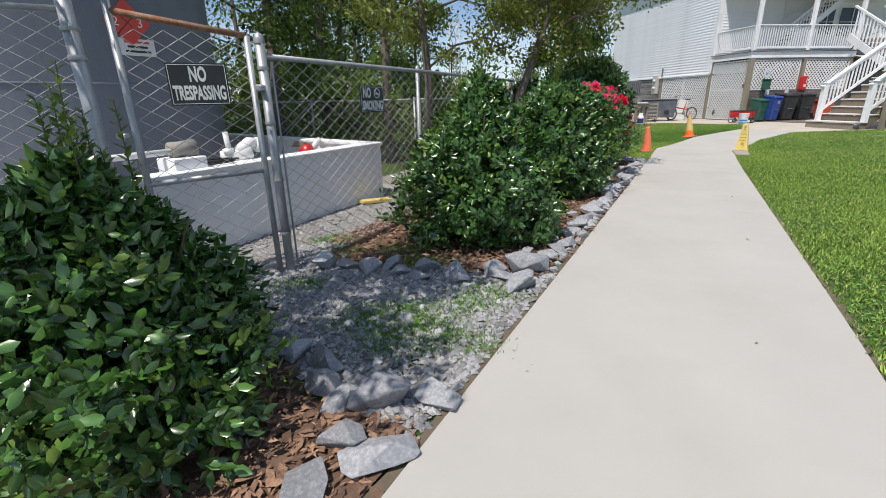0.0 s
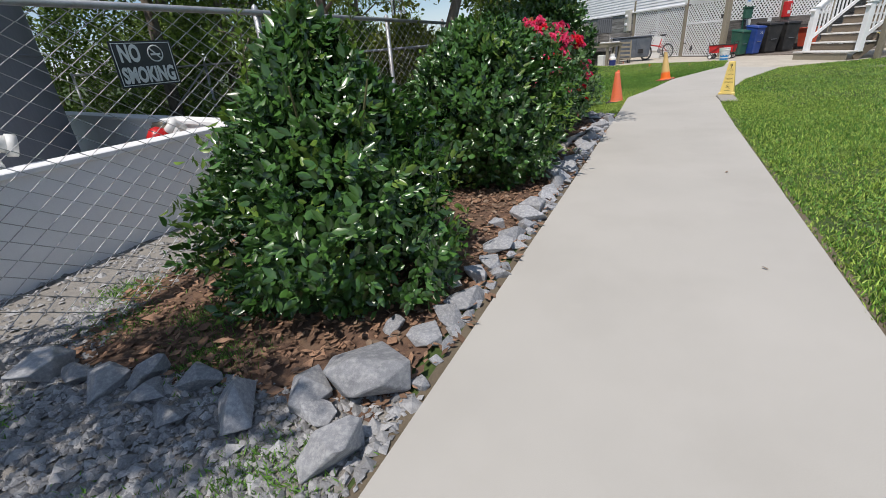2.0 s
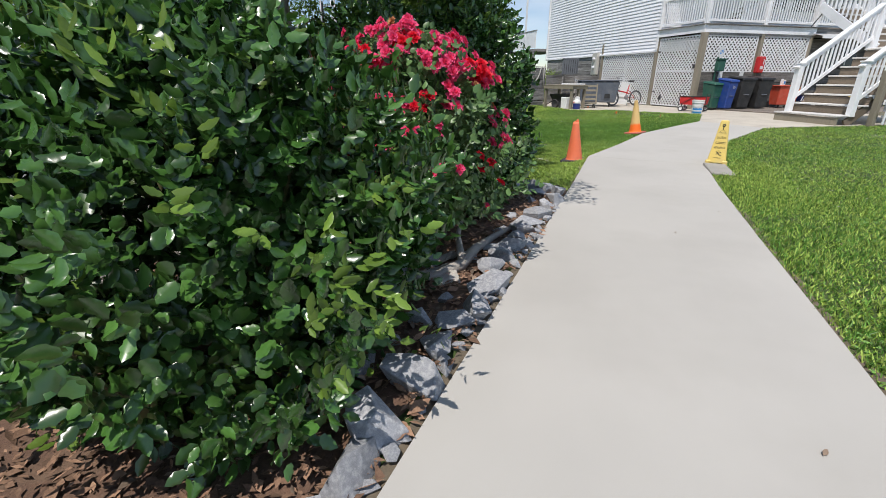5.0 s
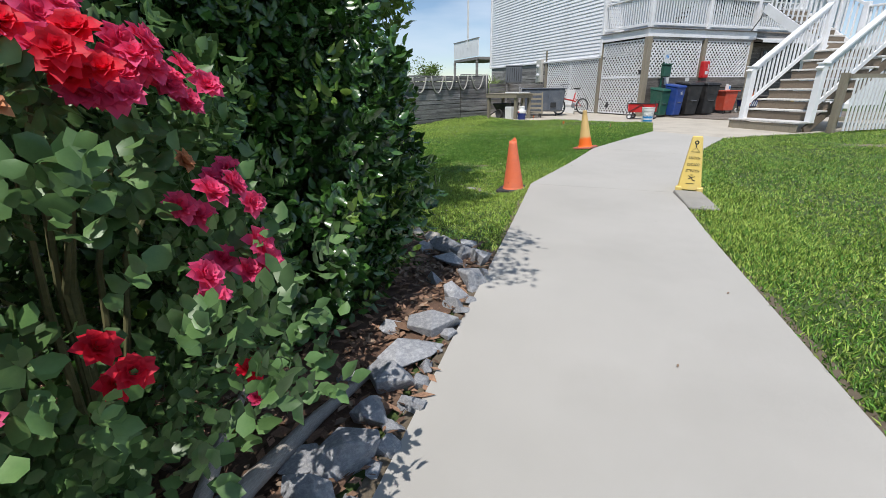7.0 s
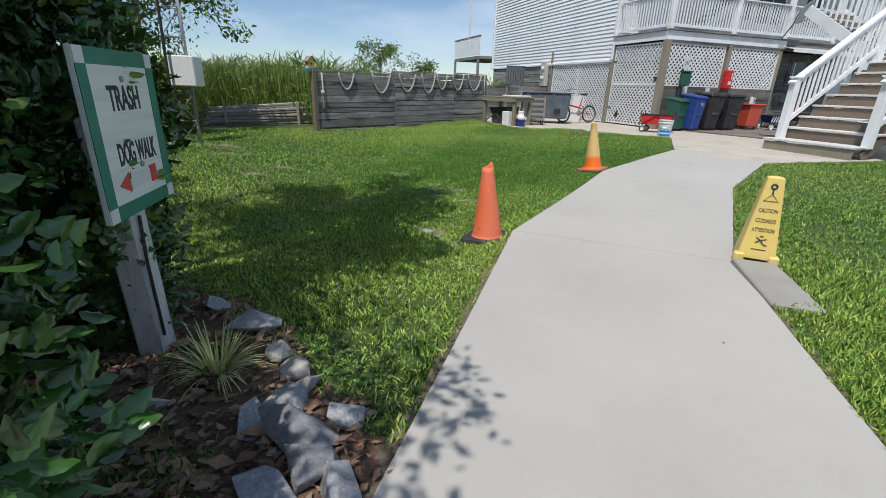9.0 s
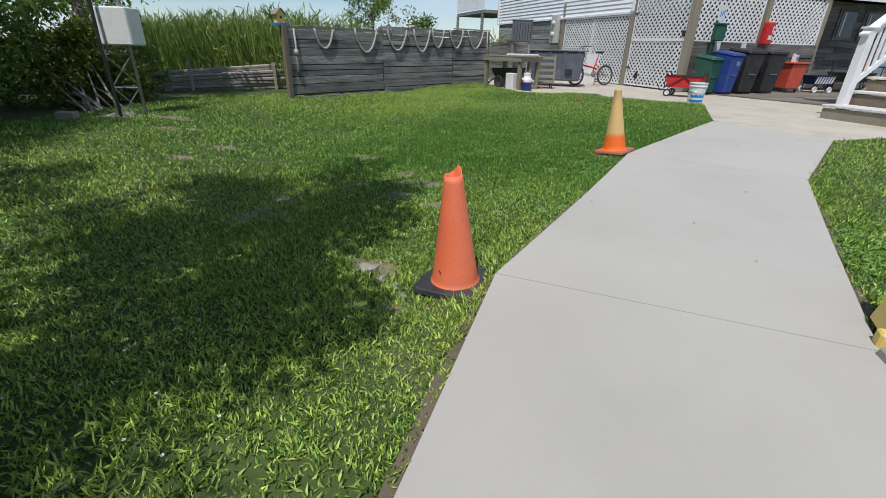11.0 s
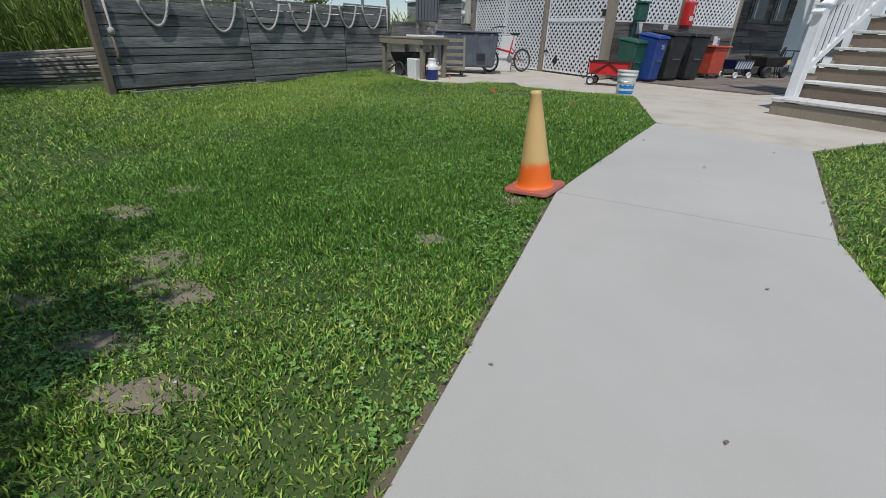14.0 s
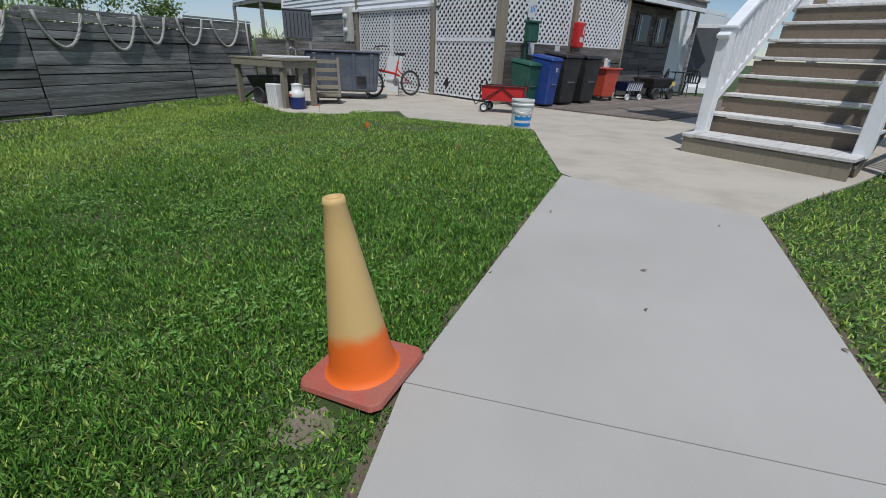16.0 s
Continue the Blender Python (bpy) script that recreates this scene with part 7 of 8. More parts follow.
    keep = lawn_mask(x, y) & (patch > 0.42)
    x, y = x[keep], y[keep]
    n = len(x)
    z = land(x, y) + r.uniform(0.012, 0.04, n)
    a0, size = r.uniform(0, 6.28, n), r.uniform(0.010, 0.018, n)
    C, D, S = [], [], []
    for k in range(3):
        a = a0 + k * 2.094
        C.append(np.stack([x, y, z], -1))
        D.append(np.stack([np.cos(a), np.sin(a), r.normal(0.15, 0.25, n)], -1))
        S.append(np.stack([-np.sin(a), np.cos(a), r.normal(0, 0.2, n)], -1))
    C, D, S = (np.concatenate(k) for k in (C, D, S))
    L = np.tile(size, 3)
    tagged(part("clover_leaves", leaves(C, D, S, L, L * 1.0, fold=0.1, droop=0.1, fine=False), M["clover_leaf"]), "green three-leaved clover in patches of the lawn", "clover", kind="stuff")


clover_leaves()


def clover_heads():
    r = np.random.default_rng(15)
    x = np.concatenate([r.uniform(-5, 1, 260), r.uniform(-5, 1.5, 1100), r.uniform(1.5, 6, 300)])
    y = np.concatenate([r.uniform(11, 16, 260), r.uniform(18.5, 23.5, 1100), r.uniform(4, 19, 300)])
    keep = lawn_mask(x, y) & (np.sin(x * 1.3 + 2) * np.sin(y * 0.9) > -0.1)
    x, y = x[keep], y[keep]
    n = len(x)
    C, D, S = [], [], []
    for k in range(4):
        C.append(np.stack([x, y, land(x, y) + 0.05], -1))
        a = k * np.pi / 2 + x * 50
        D.append(np.stack([np.cos(a) * 0.4, np.sin(a) * 0.4, np.ones(n) * 0.7], -1))
        S.append(np.stack([-np.sin(a), np.cos(a), np.zeros(n)], -1))
    C, D, S = (np.concatenate(k) for k in (C, D, S))
    tagged(part("clover_flowers", leaves(C, D, S, np.full(len(C), 0.014), np.full(len(C), 0.014), fine=False), M["clover"]), "small white clover heads in the lawn", "clover", kind="stuff")


clover_heads()


def weeds():
    """Thin tufts in the gravel and at the bed's edge, and dead leaves on the mulch."""
    r = np.random.default_rng(31)
    cx = np.array([-1.5, -1.3, -1.15, -1.7, -1.35, -1.0, -2.6, -2.9, -1.9, -2.3, -3.3, -1.1, -1.55, -2.0])
    cy = np.array([2.15, 2.0, 2.35, 1.95, 1.75, 1.9, 2.25, 3.1, 3.0, 3.3, 3.4, 2.6, 9.9, 10.5])
    i = r.integers(0, len(cx), 13000)
    x, y = cx[i] + r.normal(0, 0.13, 13000), cy[i] + r.normal(0, 0.10, 13000)
    n = len(x)
    c = np.stack([x, y, land(x, y) + 0.006], -1)
    d = np.stack([r.normal(0, 0.7, n), r.normal(0, 0.7, n), np.ones(n)], -1)
    L = r.uniform(0.015, 0.05, n)
    tagged(part("weeds", leaves(c, d, r.normal(0, 1, (n, 3)), L, np.full(n, 0.006), fine=False), M["grass"]), "low green weeds in gravel and mulch", "weeds", kind="stuff")
    n = 900
    x = np.concatenate([r.uniform(-2.4, -0.95, 500), r.uniform(-1.6, -0.95, 400)])
    y = np.concatenate([r.uniform(9.6, 10.4, 500), r.uniform(3.2, 9.6, 400)])
    c = np.stack([x, y, land(x, y) + 0.035], -1)
    d = np.stack([r.normal(0, 1, n), r.normal(0, 1, n), r.normal(0, 0.25, n)], -1)
    L = r.uniform(0.03, 0.065, n)
    tagged(part("leaf_litter", leaves(c, d, r.normal(0, 1, (n, 3)) * np.array([1, 1, 0.3]), L, L * 0.5, fold=0.2), M["litter"]), "curled brown dead leaves on the mulch", "leaves", kind="stuff")


weeds()


# ---- things along the walk ----
def square_base(size, mat_thick=0.03, notch=0.03):
    return Shape().box((0, 0, mat_thick / 2), (size, size, mat_thick), chamfer=notch, taper=0.97)


def torn_cone():
    c = thing("traffic_cone", "faded orange traffic cone with a torn top on a black base", "traffic cone", pose(-1.08, 12.84, float(land(-1.08, 12.84)) + 0.03, 1.5, -2.5, -8))
    part("base", square_base(0.38, 0.035), M["rubber"], c, "heavy black rubber base", bevel=0.006)
    s = Shape()
    n = 40
    prof = [(0.140, 0.034), (0.133, 0.042), (0.128, 0.06), (0.1, 0.25), (0.072, 0.45), (0.052, 0.60)]
    rows = []
    for r, z in prof:
        rows.append([(r * math.cos(2 * math.pi * k / n), r * math.sin(2 * math.pi * k / n), z) for k in range(n)])
    ragged = []
    for k in range(n):
        a = 2 * math.pi * k / n
        z = 0.635 + 0.045 * max(0, math.cos(a - 1.1)) ** 3 + 0.007 * noise.noise((math.cos(a) * 3, math.sin(a) * 3, 1))
        r = 0.052 - (z - 0.60) * 0.155
        ragged.append((r * math.cos(a), r * math.sin(a), z))
    rows.append(ragged)
    rows.append([(x * 0.86, y * 0.86, z - 0.004) for x, y, z in ragged])
    rows.append([(x * 0.86, y * 0.86, 0.5) for x, y, z in ragged])
    verts = [p for r in rows for p in r]
    s.add(verts, [(i * n + k, i * n + (k + 1) % n, (i + 1) * n + (k + 1) % n, (i + 1) * n + k) for i in range(len(rows) - 1) for k in range(n)])
    part("cone", s, M["orange"], c, smooth=True)
    nick = Shape()
    for a, z in ((-1.9, 0.13), (-1.8, 0.12), (0.3, 0.55), (0.35, 0.54)):
        r = 0.14 - z * 0.158 + 0.004
        nick.box((r * math.cos(a), r * math.sin(a), z), (0.004, 0.006, 0.007))
    part("nick", nick, M["rubber"], c, kind="stuff")


def faded_cone():
    c = thing("traffic_cone", "tall sun-bleached tan cone with a bright orange foot", "traffic cone", pose(-0.19, 16.46, float(land(-0.19, 16.46)) + 0.02, 0, -6.0, 0) @ pose(0, 0, 0, 0, 0, -28))
    part("base", Shape().box((0, 0, 0.014), (0.375, 0.375, 0.028), chamfer=0.03, taper=0.96), M["cone_red"], c, "dusty red rubber base", bevel=0.005)
    n = 48

    def band(z, k):
        a = 2 * math.pi * k / n
        return z + 0.016 * math.sin(3 * a + 1) + 0.012 * math.sin(7 * a)

    def radius(z):
        return 0.127 - (z - 0.05) * 0.1385

    s = Shape()
    low = [(0.150, 0.026), (0.138, 0.034), (0.129, 0.05), (0.122, 0.09)]
    rows = [[(r * math.cos(2 * math.pi * k / n), r * math.sin(2 * math.pi * k / n), z) for k in range(n)] for r, z in low]
    rows.append([(radius(band(0.20, k)) * math.cos(2 * math.pi * k / n), radius(band(0.20, k)) * math.sin(2 * math.pi * k / n), band(0.20, k)) for k in range(n)])
    s.add([p for r in rows for p in r], [(i * n + k, i * n + (k + 1) % n, (i + 1) * n + (k + 1) % n, (i + 1) * n + k) for i in range(len(rows) - 1) for k in range(n)])
    part("foot", s, M["cone_fade"], c, "bright orange foot", smooth=True)
    t = Shape()
    rows2 = [rows[-1]] + [[(radius(z) * math.cos(2 * math.pi * k / n), radius(z) * math.sin(2 * math.pi * k / n), z) for k in range(n)] for z in (0.26, 0.4, 0.55, 0.69)]
    rows2.append([(0.040 * math.cos(2 * math.pi * k / n), 0.040 * math.sin(2 * math.pi * k / n), 0.695) for k in range(n)])
    rows2.append([(0.036 * math.cos(2 * math.pi * k / n), 0.036 * math.sin(2 * math.pi * k / n), 0.715) for k in range(n)])
    rows2.append([(0.024 * math.cos(2 * math.pi * k / n), 0.024 * math.sin(2 * math.pi * k / n), 0.715) for k in range(n)])
    rows2.append([(0.022 * math.cos(2 * math.pi * k / n), 0.022 * math.sin(2 * math.pi * k / n), 0.6) for k in range(n)])
    t.add([p for r in rows2 for p in r], [(i * n + k, i * n + (k + 1) % n, (i + 1) * n + (k + 1) % n, (i + 1) * n + k) for i in range(len(rows2) - 1) for k in range(n)])
    part("cone", t, M["cone_fade"], c, "sun-bleached tan upper cone", smooth=True)


torn_cone()
faded_cone()


def caution_sign():
    c = thing("floor_sign", "yellow plastic caution floor sign standing behind a paver", "sign", pose(1.0, 12.9, -0.078, 0, 0, -10))
    w0, w1, d0, d1, h = 0.25, 0.105, 0.22, 0.08, 0.66
    s = Shape()
    s.add([(-w0 / 2, -d0 / 2, 0.05), (w0 / 2, -d0 / 2, 0.05), (w0 / 2, d0 / 2, 0.05), (-w0 / 2, d0 / 2, 0.05), (-w1 / 2, -d1 / 2, h), (w1 / 2, -d1 / 2, h), (w1 / 2, d1 / 2, h), (-w1 / 2, d1 / 2, h),
           (-w1 / 2 + 0.02, -d1 / 2 + 0.02, h), (w1 / 2 - 0.02, -d1 / 2 + 0.02, h), (w1 / 2 - 0.02, d1 / 2 - 0.02, h), (-w1 / 2 + 0.02, d1 / 2 - 0.02, h),
           (-w1 / 2 + 0.02, -d1 / 2 + 0.02, h - 0.08), (w1 / 2 - 0.02, -d1 / 2 + 0.02, h - 0.08), (w1 / 2 - 0.02, d1 / 2 - 0.02, h - 0.08), (-w1 / 2 + 0.02, d1 / 2 - 0.02, h - 0.08)],
          [(0, 1, 5, 4), (1, 2, 6, 5), (2, 3, 7, 6), (3, 0, 4, 7), (4, 5, 9, 8), (5, 6, 10, 9), (6, 7, 11, 10), (7, 4, 8, 11), (8, 9, 13, 12), (9, 10, 14, 13), (10, 11, 15, 14), (11, 8, 12, 15), (0, 3, 2, 1)])
    part("body", s, M["yellow"], c, bevel=0.008)
    for x in (-0.11, 0.11):
        part("foot", Shape().box((x, -0.09, 0.045), (0.07, 0.07, 0.09)), M["yellow"], c, bevel=0.01)
    tilt = math.degrees(math.atan2((d0 - d1) / 2, h - 0.05))

    def face(z):
        return pose(0, -d0 / 2 + (d0 - d1) / 2 * (z - 0.05) / (h - 0.05) - 0.003, z, 90 - tilt, 0, 0)

    words("CAUTION", 0.042, M["ink"], c, face(0.42), width=0.115)
    words("CUIDADO", 0.042, M["ink"], c, face(0.345), width=0.125)
    words("ATTENTION", 0.042, M["ink"], c, face(0.275), width=0.14)
    tri = Shape().tube([(-0.045, 0, 0), (0.045, 0, 0), (0, 0.05, 0)], 0.0025, 5, closed=True)
    part("triangle", tri, M["ink"], c, at=face(0.49))
    fig = Shape()
    for a, b in (((-0.03, 0.02), (0.0, 0.0)), ((0.0, 0.0), (0.035, 0.012)), ((0.0, 0.0), (0.02, -0.03)), ((0.02, -0.03), (0.045, -0.035)), ((0.0, 0.0), (-0.03, -0.02)), ((-0.01, 0.03), (0.012, 0.03))):
        fig.beam((*a, 0.001), (*b, 0.001), 0.007, 0.002)
    part("pictogram", fig, M["ink"], c, at=face(0.20))
    fig2 = Shape().tube([(0.017 * math.cos(k * 0.7), 0.02 + 0.017 * math.sin(k * 0.7), 0) for k in range(9)], 0.006, 5, closed=True).beam((0, 0.005, 0), (0, -0.035, 0), 0.01, 0.003)
    part("pictogram", fig2, M["ink"], c, at=face(0.575))
    part("line", Shape().box((0, 0, 0), (0.09, 0.006, 0.001)), M["ink"], c, at=face(0.13))
    pv = Shape()
    pv.add([(-0.15, -0.38, 0), (0.15, -0.38, 0), (0.15, 0.38, 0), (-0.15, 0.38, 0), (-0.145, -0.375, 0.05), (0.145, -0.375, 0.05), (0.145, 0.375, 0.05), (-0.145, 0.375, 0.05)],
           [(3, 2, 1, 0), (4, 5, 6, 7), (0, 1, 5, 4), (1, 2, 6, 5), (2, 3, 7, 6), (3, 0, 4, 7)])
    solid("paver", pv, M["slab"], "weathered concrete paver leaning against the yellow sign", "paver", pose(0.97, 12.38, -0.082, 1.5, 2, 2), bevel=0.008)


caution_sign()


def trash_sign():
    z = float(land(-2.19, 10.5))
    c = thing("sign_post", "hand-painted white board with green tape border on a peeling post", "sign", pose(-2.15, 10.49, z + 0.125, 0, 0, 117.0) @ Matrix.Diagonal((1, 1, 0.94, 1)))
    # local x runs along the board from its near to its far edge, the face looks to -y
    post = Shape().beam((0.05, 0.055, -0.35), (-0.03, 0.055, 1.05), 0.125, 0.125, up=(0, 1, 0))
    part("post", post, M["old_white"], c, "weathered square post with peeling white paint", bevel=0.012)
    part("cable", Shape().tube([(-0.03, -0.018, 0.0), (-0.05, -0.02, 0.4), (-0.03, -0.018, 0.62)], 0.007, 6), M["black"], c)
    b = part("board", Shape().box((0, -0.03, 0.98), (0.56, 0.022, 0.66)), M["board"], c, bevel=0.003)
    for x, zc, w, h in ((0, 1.28, 0.44, 0.06), (0, 0.68, 0.44, 0.06), (-0.25, 0.98, 0.06, 0.54), (0.25, 0.98, 0.06, 0.54)):
        part("border", Shape().box((x, -0.0425, zc), (w, 0.003, h)), M["green"], b, "green painted border")
    for x in (-0.25, 0.25):
        for zc in (1.28, 0.68):
            part("corner", Shape().box((x, -0.0425, zc), (0.058, 0.003, 0.058)), M["paint"], b, "pale corner patch")
    words("TRASH", 0.135, M["ink"], b, pose(0, -0.042, 1.12, 90, 0, 0), width=0.235, bold=0.003)
    words("DOG WALK", 0.125, M["ink"], b, pose(0.02, -0.042, 0.90, 90, 0, 0), width=0.31, bold=0.003)
    part("arrow_bar", Shape().box((0.0, -0.042, 0.785), (0.17, 0.003, 0.06)), M["paint"], b, "white arrow shaft")
    part("arrow_tail", Shape().box((0.115, -0.0425, 0.79), (0.06, 0.003, 0.075)), M["sign_red"], b, "red arrow tail")
    part("arrow_head", Shape().add([(-0.17, -0.0435, 0.785), (-0.09, -0.0435, 0.745), (-0.09, -0.0435, 0.83), (-0.17, -0.0405, 0.785), (-0.09, -0.0405, 0.745), (-0.09, -0.0405, 0.83)],
                                   [(0, 1, 2), (5, 4, 3), (0, 3, 4, 1), (1, 4, 5, 2), (2, 5, 3, 0)]), M["sign_red"], b, "red arrow head")
    for x, zc in ((0.0, 1.2), (0.03, 0.845)):
        part("bolt", Shape().turn([(0.014, 0), (0.012, 0.006), (0.001, 0.008)], 10, pose(x, -0.041, zc, 90, 0, 0)), M["steel"], b)


trash_sign()


# ---- along the house ----
def on_front(s, d, z=0.0, turn=0.0):
    """A pose s metres along the porch front and d metres before it."""
    return HOUSE @ pose(s, -d, z, 0, 0, turn)


def wheel_mesh(name, r, w, mat, n=20):
    return mesh_of(name, Shape().turn([(0.001, -w * 0.4), (r * 0.78, -w * 0.4), (r * 0.82, -w / 2), (r * 0.95, -w / 2), (r, -w / 3), (r, w / 3), (r * 0.95, w / 2), (r * 0.82, w / 2), (r * 0.78, w * 0.4), (0.001, w * 0.4)], n), mat, smooth=True)


def wheelie_bin(at, mat, label, h=1.02, w=0.56, d=0.60):
    c = thing("wheelie_bin", label, "rubbish bin", at, group="bins along the porch")
    s = Shape()
    w0, d0 = w * 0.78, d * 0.74
    s.add([(-w0 / 2, -d0 / 2, 0.04), (w0 / 2, -d0 / 2, 0.04), (w0 / 2, d0 / 2, 0.04), (-w0 / 2, d0 / 2, 0.04), (-w / 2, -d / 2, h - 0.1), (w / 2, -d / 2, h - 0.1), (w / 2, d / 2, h - 0.02), (-w / 2, d / 2, h - 0.02)],
          [(3, 2, 1, 0), (4, 5, 6, 7), (0, 1, 5, 4), (1, 2, 6, 5), (2, 3, 7, 6), (3, 0, 4, 7)])
    part("body", s, mat, c, bevel=0.03)
    lid = Shape()
    lid.add([(-w / 2 - 0.02, -d / 2 - 0.03, h - 0.11), (w / 2 + 0.02, -d / 2 - 0.03, h - 0.11), (w / 2 + 0.02, d / 2 + 0.02, h - 0.02), (-w / 2 - 0.02, d / 2 + 0.02, h - 0.02),
             (-w / 2, -d / 2, h - 0.04), (w / 2, -d / 2, h - 0.04), (w / 2 - 0.03, d / 2, h + 0.04), (-w / 2 + 0.03, d / 2, h + 0.04)],
            [(3, 2, 1, 0), (4, 5, 6, 7), (0, 1, 5, 4), (1, 2, 6, 5), (2, 3, 7, 6), (3, 0, 4, 7)])
    part("lid", lid, mat, c, bevel=0.012)
    part("handle", Shape().tube([(-w * 0.36, d / 2 + 0.03, h - 0.06), (w * 0.36, d / 2 + 0.03, h - 0.06)], 0.016, 8), M["black"], c)
    part("grab_bar", Shape().tube([(-w * 0.2, -d / 2 + 0.03, h * 0.45), (w * 0.2, -d / 2 + 0.03, h * 0.45)], 0.012, 8), M["steel"], c)
    part("front_recess", Shape().box((0, -d * 0.43, h * 0.52), (w * 0.55, 0.03, h * 0.16)), mat, c, bevel=0.01)
    me = wheel_mesh("wheel", 0.11, 0.05, M["rubber"])
    for x in (-w * 0.42, w * 0.42):
        part("wheel", me, None, c, at=pose(x, d * 0.36, 0.11, 0, 90, 0))
    return c


wheelie_bin(on_front(0.2, 0.72, 0.03, 8), M["bin_green"], "green plastic wheelie bin on the boardwalk", 1.0, 0.5, 0.55)
blue = wheelie_bin(on_front(0.66, 0.95, 0.03, 6), M["bin_blue"], "blue plastic recycling bin with white numerals", 1.12, 0.46, 0.56)
words("25", 0.13, M["paint"], blue, pose(0.0, -0.295, 0.82, 84, 0, 0))
wheelie_bin(on_front(1.48, 0.78, 0.03, 4), M["black"], "black plastic wheelie bin on the boardwalk", 1.2, 0.72, 0.68)
wheelie_bin(on_front(2.38, 0.76, 0.03, 3), M["black"], "black plastic wheelie bin on the boardwalk", 1.2, 0.72, 0.68)


def red_tote():
    c = thing("storage_tote", "tall red plastic tote on casters with papers on top", "bin", on_front(3.72, 0.62, 0.03, -5))
    part("tub", Shape().add([(-0.24, -0.2, 0.12), (0.24, -0.2, 0.12), (0.24, 0.2, 0.12), (-0.24, 0.2, 0.12), (-0.31, -0.26, 0.84), (0.31, -0.26, 0.84), (0.31, 0.26, 0.84), (-0.31, 0.26, 0.84)],
                            [(3, 2, 1, 0), (4, 5, 6, 7), (0, 1, 5, 4), (1, 2, 6, 5), (2, 3, 7, 6), (3, 0, 4, 7)]), M["bin_red"], c, bevel=0.025)
    part("rim", Shape().box((0, 0, 0.86), (0.70, 0.60, 0.045)), M["bin_red"], c, bevel=0.012)
    me = wheel_mesh("caster", 0.05, 0.03, M["rubber"])
    for x in (-0.2, 0.2):
        for y in (-0.16, 0.16):
            part("caster", me, None, c, at=pose(x, y, 0.055, 0, 90, 0))
    p = thing("paper_stack", "white and blue papers standing on the red tote", "papers", on_front(3.78, 0.60, 0.915, 12))
    part("sheet", Shape().box((0, 0, 0.10), (0.2, 0.05, 0.2)), M["paint"], p, bevel=0.004)
    part("sheet", Shape().box((-0.09, 0.03, 0.12), (0.14, 0.04, 0.24)), M["paint"], p, bevel=0.004)
    part("print", Shape().box((0.02, -0.028, 0.1), (0.1, 0.004, 0.1)), M["label_blue"], p)


red_tote()


def folding_cart():
    c = thing("folding_cart", "blue and white patterned wire cart on small wheels", "cart", on_front(4.9, 0.72, 0.03, -8))
    part("basket", Shape().add([(-0.3, -0.2, 0.25), (0.3, -0.2, 0.25), (0.3, 0.2, 0.25), (-0.3, 0.2, 0.25), (-0.36, -0.24, 0.5), (0.36, -0.24, 0.5), (0.36, 0.24, 0.5), (-0.36, 0.24, 0.5)],
                               [(3, 2, 1, 0), (0, 1, 5, 4), (1, 2, 6, 5), (2, 3, 7, 6), (3, 0, 4, 7)]), M["dark_blue"], c)
    s = Shape()
    for k in range(7):
        s.beam((-0.31 + k * 0.1, -0.225, 0.27), (-0.27 + k * 0.1, -0.245, 0.48), 0.045, 0.008)
    part("stripe", s, M["paint"], c, "white stripes", kind="stuff")
    part("rim", Shape().tube([(-0.37, -0.25, 0.5), (0.37, -0.25, 0.5), (0.37, 0.25, 0.5), (-0.37, 0.25, 0.5)], 0.014, 8, closed=True), M["black"], c)
    part("frame", Shape().tube([(-0.32, -0.2, 0.1), (0.32, -0.2, 0.1), (0.32, 0.2, 0.1), (-0.32, 0.2, 0.1)], 0.014, 8, closed=True), M["black"], c)
    part("handle", Shape().tube([(0.36, 0.0, 0.45), (0.55, 0.0, 0.85), (0.55, 0.0, 0.9)], 0.012, 8), M["black"], c)
    me = wheel_mesh("wheel", 0.09, 0.045, M["paint"])
    for x in (-0.28, 0.28):
        for y in (-0.24, 0.24):
            part("wheel", me, None, c, at=pose(x, y, 0.09, 90, 0, 0))
            part("axle", Shape().box((x, y * 0.85, 0.17), (0.03, 0.03, 0.18)), M["black"], c)


def garden_cart():
    c = thing("garden_cart", "black poly garden cart with black wheels and a yellow label", "cart", on_front(6.35, 0.75, 0.03, -6))
    part("tub", Shape().add([(-0.45, -0.28, 0.32), (0.45, -0.28, 0.32), (0.45, 0.28, 0.32), (-0.45, 0.28, 0.32), (-0.62, -0.38, 0.62), (0.6, -0.38, 0.62), (0.6, 0.38, 0.62), (-0.62, 0.38, 0.62)],
                            [(3, 2, 1, 0), (4, 5, 6, 7), (0, 1, 5, 4), (1, 2, 6, 5), (2, 3, 7, 6), (3, 0, 4, 7)]), M["black"], c, bevel=0.03)
    part("label", Shape().box((0.5, -0.37, 0.46), (0.16, 0.01, 0.14)), M["yellow"], c, "yellow label", at=pose(0, 0, 0, 0, 0, 0))
    me = wheel_mesh("wheel", 0.17, 0.09, M["rubber"])
    for x in (-0.36, 0.42):
        for y in (-0.34, 0.34):
            part("wheel", me, None, c, at=pose(x, y, 0.17, 90, 0, 0))
    part("handle", Shape().tube([(-0.5, 0, 0.3), (-0.85, 0, 0.6), (-0.95, 0, 0.95)], 0.016, 8), M["black"], c)


folding_cart()
garden_cart()


def plastic_chair(at, label):
    c = thing("chair", label, "chair", at, group="chairs by the side door")
    part("seat", Shape().box((0, 0, 0.43), (0.46, 0.44, 0.03)), M["black"], c, bevel=0.01)
